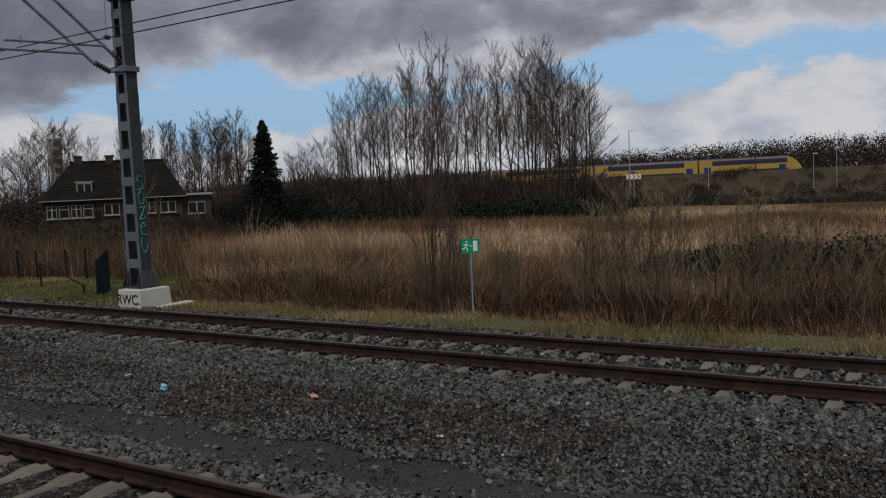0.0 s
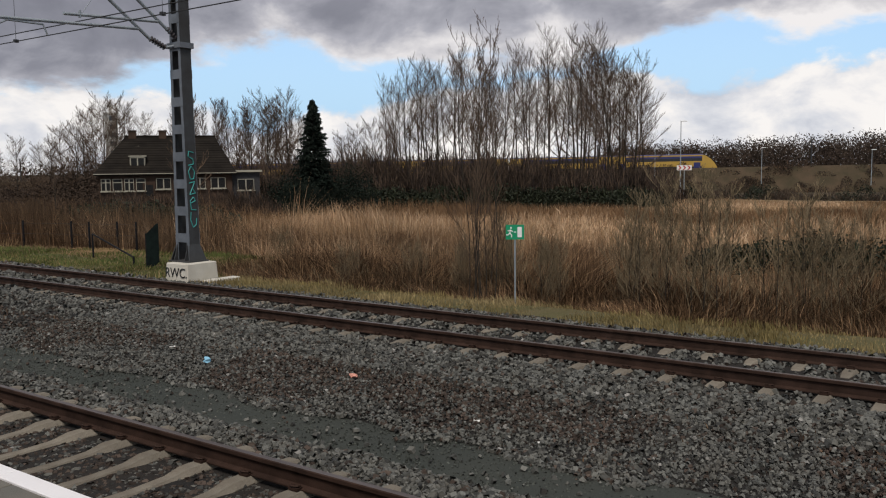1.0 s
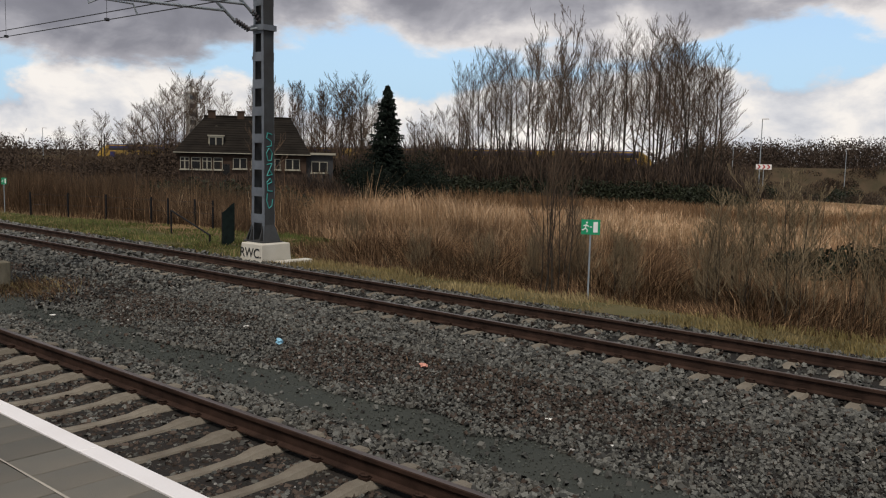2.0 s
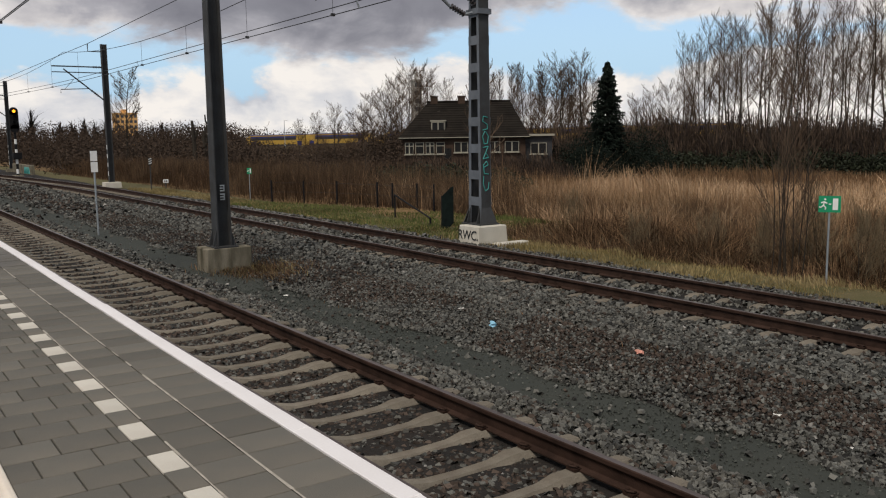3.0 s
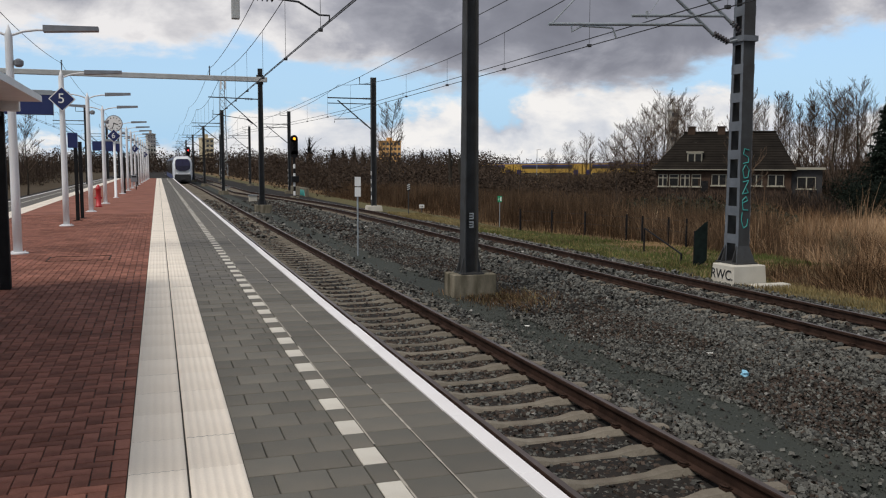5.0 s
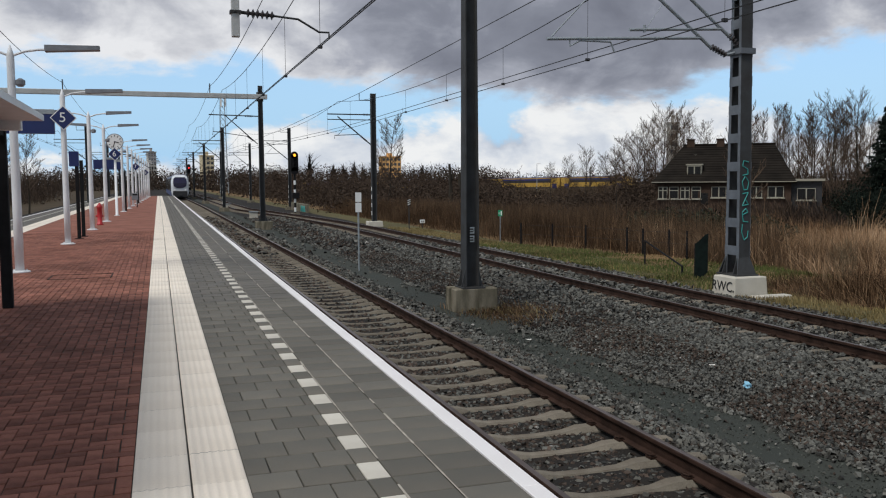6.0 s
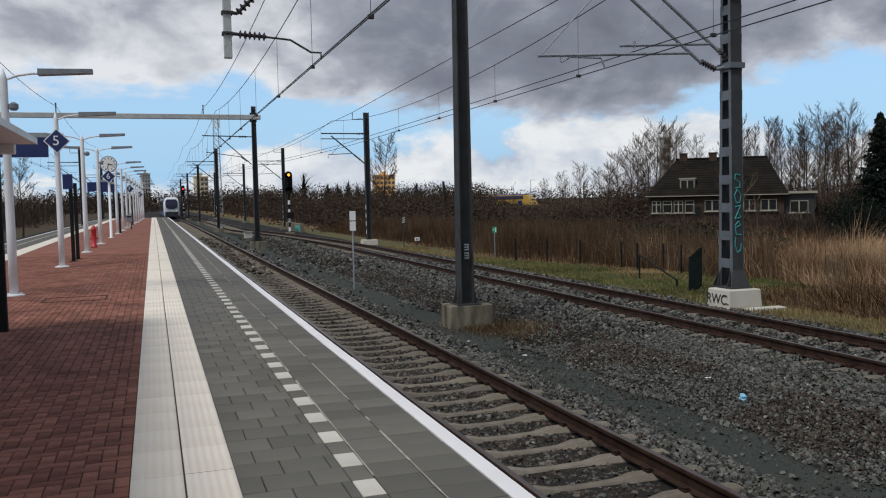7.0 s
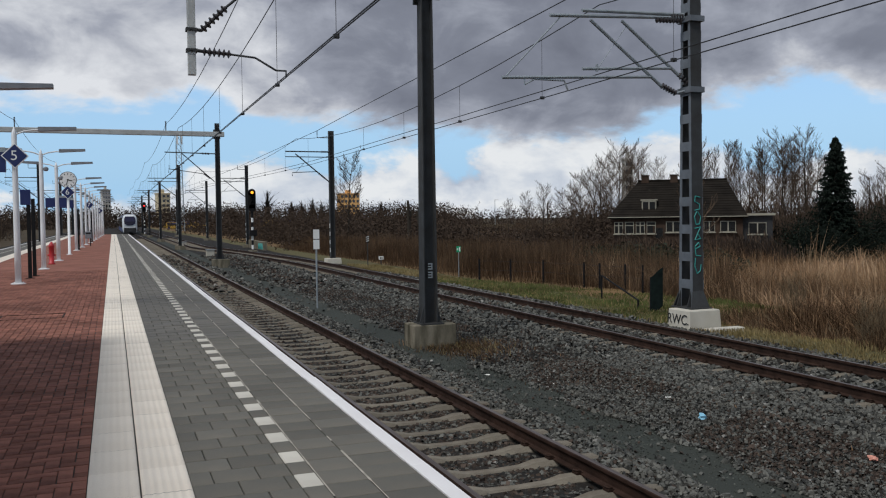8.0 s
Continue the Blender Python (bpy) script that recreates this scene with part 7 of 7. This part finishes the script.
def white_train():
    th = empty("commuter_train", label="white commuter train with a dark windscreen leaving the platform", category="train")
    bm = B()
    sec = [(-1.3, 0.35), (-1.42, 1.0), (-1.42, 2.9), (-1.2, 3.7), (-0.8, 4.0), (0.8, 4.0), (1.2, 3.7), (1.42, 2.9), (1.42, 1.0), (1.3, 0.35)]
    n = len(sec)

    def loft(stations):
        sh = B()
        rings = [[sh.verts.new((x * k, yy, 0.35 + (z - 0.35) * zz)) for x, z in sec] for yy, k, zz in stations]
        for a, b in zip(rings, rings[1:]):
            for i in range(n):
                sh.faces.new((a[i], a[(i + 1) % n], b[(i + 1) % n], b[i]))
        sh.faces.new(rings[0]), sh.faces.new(rings[-1])
        return sh

    bm.free()
    body = part("cab", loft(((0.0, 0.80, 0.62), (0.35, 0.92, 0.78), (1.1, 0.99, 0.94), (1.4, 1.0, 0.97))), M["train_white"], th, "rounded white cab end")
    part("carriage", loft(((1.402, 1.0, 0.97), (2.2, 1.0, 1.0), (66, 1.0, 1.0))), mat("carriage_grey", (0.05, 0.05, 0.085), 0.5, vary=0.1, bump=0.0), th, "dark blue-grey carriage body")
    # raked windscreen
    bm = B()
    for out in ([(-0.45, 1.7), (0.45, 1.7), (1.0, 2.0), (1.1, 2.5), (-1.1, 2.5), (-1.0, 2.0)], [(-1.1, 2.5), (1.1, 2.5), (1.04, 3.2), (0.78, 3.5), (-0.78, 3.5), (-1.04, 3.2)]):
        a = [bm.verts.new((x, -0.10 + 0.62 * max(0, z - 2.5), z)) for x, z in out]
        b = [bm.verts.new((x, 0.7 + 0.62 * max(0, z - 2.5), z)) for x, z in out]
        bm.faces.new(a), bm.faces.new(b[::-1])
        for i in range(6):
            bm.faces.new((a[i], b[i], b[(i + 1) % 6], a[(i + 1) % 6]))
    part("windscreen", bm, M["violet_glass"], body)
    bm = B()
    box(bm, -1.16, 1.16, -0.14, 0.5, 0.12, 1.22, 0.08)
    box(bm, -0.3, 0.3, -0.5, 0.2, 0.35, 0.7, 0.05)
    part("coupler_skirt", bm, M["train_dark"], body)
    for s in (-1, 1):
        bm = B()
        lathe(bm, [(0.13, 0), (0.10, 0.05)], 10, pose(s * 0.85, -0.03, 1.35, 90))
        part("tail_lamp", bm, M["sign_white"], body)
        bm = B()
        box(bm, s * 1.425 - 0.02, s * 1.425 + 0.02, 1.6, 65, 1.2, 3.35)
        part("window_band", bm, M["glass"], body)
        bm = B()
        box(bm, s * 1.425 - 0.015, s * 1.425 + 0.015, 1.2, 65, 0.4, 1.18)
        part("blue_stripe", bm, M["train_blue"], body)
    bm = B()
    box(bm, -1.2, 1.2, 2.5, 64, 0.05, 0.4)
    part("underframe", bm, M["train_dark"], body)
    return th


yellow = yellow_train()
sprinter = white_train()


def street_lamp(deg, d, top, base, two=False):
    x, y = polar(deg, d)
    th = empty("street_lamp", pose(x, y, base, 0, 0, -deg), label="far thin street lamp post", category="lamp post", group="far lamps")
    bm = B()
    tube(bm, [(0, 0, -0.5), (0, 0, top - base)], 0.09, 6, 0.06)
    part("post", bm, M["galv"], th)
    bm = B()
    box(bm, -0.1, 0.8, -0.12, 0.12, top - base - 0.05, top - base + 0.08)
    part("luminaire", bm, M["sign_white"], th)


street_lamp(71.1, 122, 7.7, -2.2)
street_lamp(76.0, 205, 5.5, -2.2)
street_lamp(82.3, 190, 4.4, -2.2)
street_lamp(83.6, 200, 5.6, -2.2)
street_lamp(69.4, 180, 5.2, -2.2)
street_lamp(25.0, 190, 5.5, -2.2)


def chevron_board():
    x, y = polar(71.35, 118)
    th = empty("chevron_board", pose(x, y, 0, 0, 0, -71), label="red and white chevron board on a short post", category="sign")
    bm = B()
    box(bm, -0.95, 0.95, -0.03, 0.03, 1.1, 1.75)
    part("board", bm, M["sign_white"], th)
    for k in range(3):
        bm = B()
        x0 = -0.8 + k * 0.58
        prism(bm, [(x0, 1.15), (x0 + 0.25, 1.42), (x0, 1.70), (x0 + 0.2, 1.70), (x0 + 0.45, 1.42), (x0 + 0.2, 1.15)], -0.045, -0.031)
        part("chevron", bm, M["red_paint"], th)
    bm = B()
    tube(bm, [(0, 0.05, -3.0), (0, 0.05, 1.2)], 0.06, 6)
    part("post", bm, M["galv"], th)


chevron_board()


def lattice_tower():
    x, y = polar(4.1, 250)
    th = empty("lattice_tower", pose(x, y, -1.5), label="far grey lattice radio tower", category="tower")
    h, r0, r1 = 27.0, 1.1, 0.55
    for sx in (-1, 1):
        for sy in (-1, 1):
            bm = B()
            tube(bm, [(sx * r0, sy * r0, 0), (sx * r1, sy * r1, h)], 0.07, 5)
            part("leg", bm, M["galv"], th)
    bm = B()
    n = 16
    for k in range(n):
        a, b = k / n, (k + 1) / n
        ra, rb = r0 + (r1 - r0) * a, r0 + (r1 - r0) * b
        for c, d in (((-1, -1), (1, -1)), ((1, -1), (1, 1)), ((1, 1), (-1, 1)), ((-1, 1), (-1, -1))):
            tube(bm, [(c[0] * ra, c[1] * ra, h * a), (d[0] * rb, d[1] * rb, h * b)], 0.035, 4)
            tube(bm, [(d[0] * ra, d[1] * ra, h * a), (c[0] * rb, c[1] * rb, h * b)], 0.035, 4)
    part("bracing", bm, M["galv"], th)
    for k in range(3):
        bm = B()
        a = k * 2.1
        box(bm, -0.2, 0.2, -0.1, 0.1, h - 2.5, h + 0.3, m=pose(0.8 * math.cos(a), 0.8 * math.sin(a), 0))
        part("antenna", bm, M["sign_white"], th)


lattice_tower()


def crash_wall():
    """A sprayed retaining wall and cabinets near the signal."""
    x, y = 12.6, 79.0
    bm = B()
    box(bm, x, x + 0.3, y - 3, y + 6, -1.2, -0.2, 0.02)
    w = tagged(part("low_wall", bm, M["concrete"]), "low grey concrete wall with teal spray paint", "wall")
    bm = B()
    for k in range(5):
        tube(bm, [(x - 0.01, y - 2.6 + k * 0.5, -0.9), (x - 0.01, y - 2.3 + k * 0.5, -0.4), (x - 0.01, y - 2.1 + k * 0.5, -0.9)], 0.05, 5)
    part("spray_tag", bm, M["teal_spray"], w)
    for k, (cx, cy) in enumerate(((7.2, 68.0), (7.2, 95.0))):
        bm = B()
        box(bm, cx - 0.3, cx + 0.3, cy - 0.25, cy + 0.25, -1.05, -0.55, 0.03)
        c = tagged(part("track_cabinet", bm, M["concrete_pale"]), "low grey trackside cabinet between the tracks", "cabinet", group="trackside cabinets")
        bm = B()
        box(bm, cx - 0.34, cx + 0.34, cy - 0.3, cy + 0.3, -0.55, -0.5)
        part("lid", bm, M["galv"], c)


crash_wall()

build_paving()


def motions():
    yaw = math.degrees(math.atan2(-LINEV.x, LINEV.y))
    slope = math.degrees(math.atan2(LINEV.z, math.hypot(LINEV.x, LINEV.y)))
    walk(yellow, [(t, Matrix.Translation(LINE0 + LINEV * t) @ pose(0, 0, 0, 0, 0, yaw) @ pose(0, 0, 0, slope, 0, 0)) for t in (0.0, 2.0, 4.0, 6.0, 8.0)])
    walk(sprinter, [(t, pose(NEAR + near_shift(50 + 16.6 * t + 4), 50 + 16.6 * t, RAIL, 0, 0, 0.2)) for t in (0.0, 1.0, 2.0, 3.0, 4.0, 5.0, 6.0, 7.0, 8.0)])


motions()
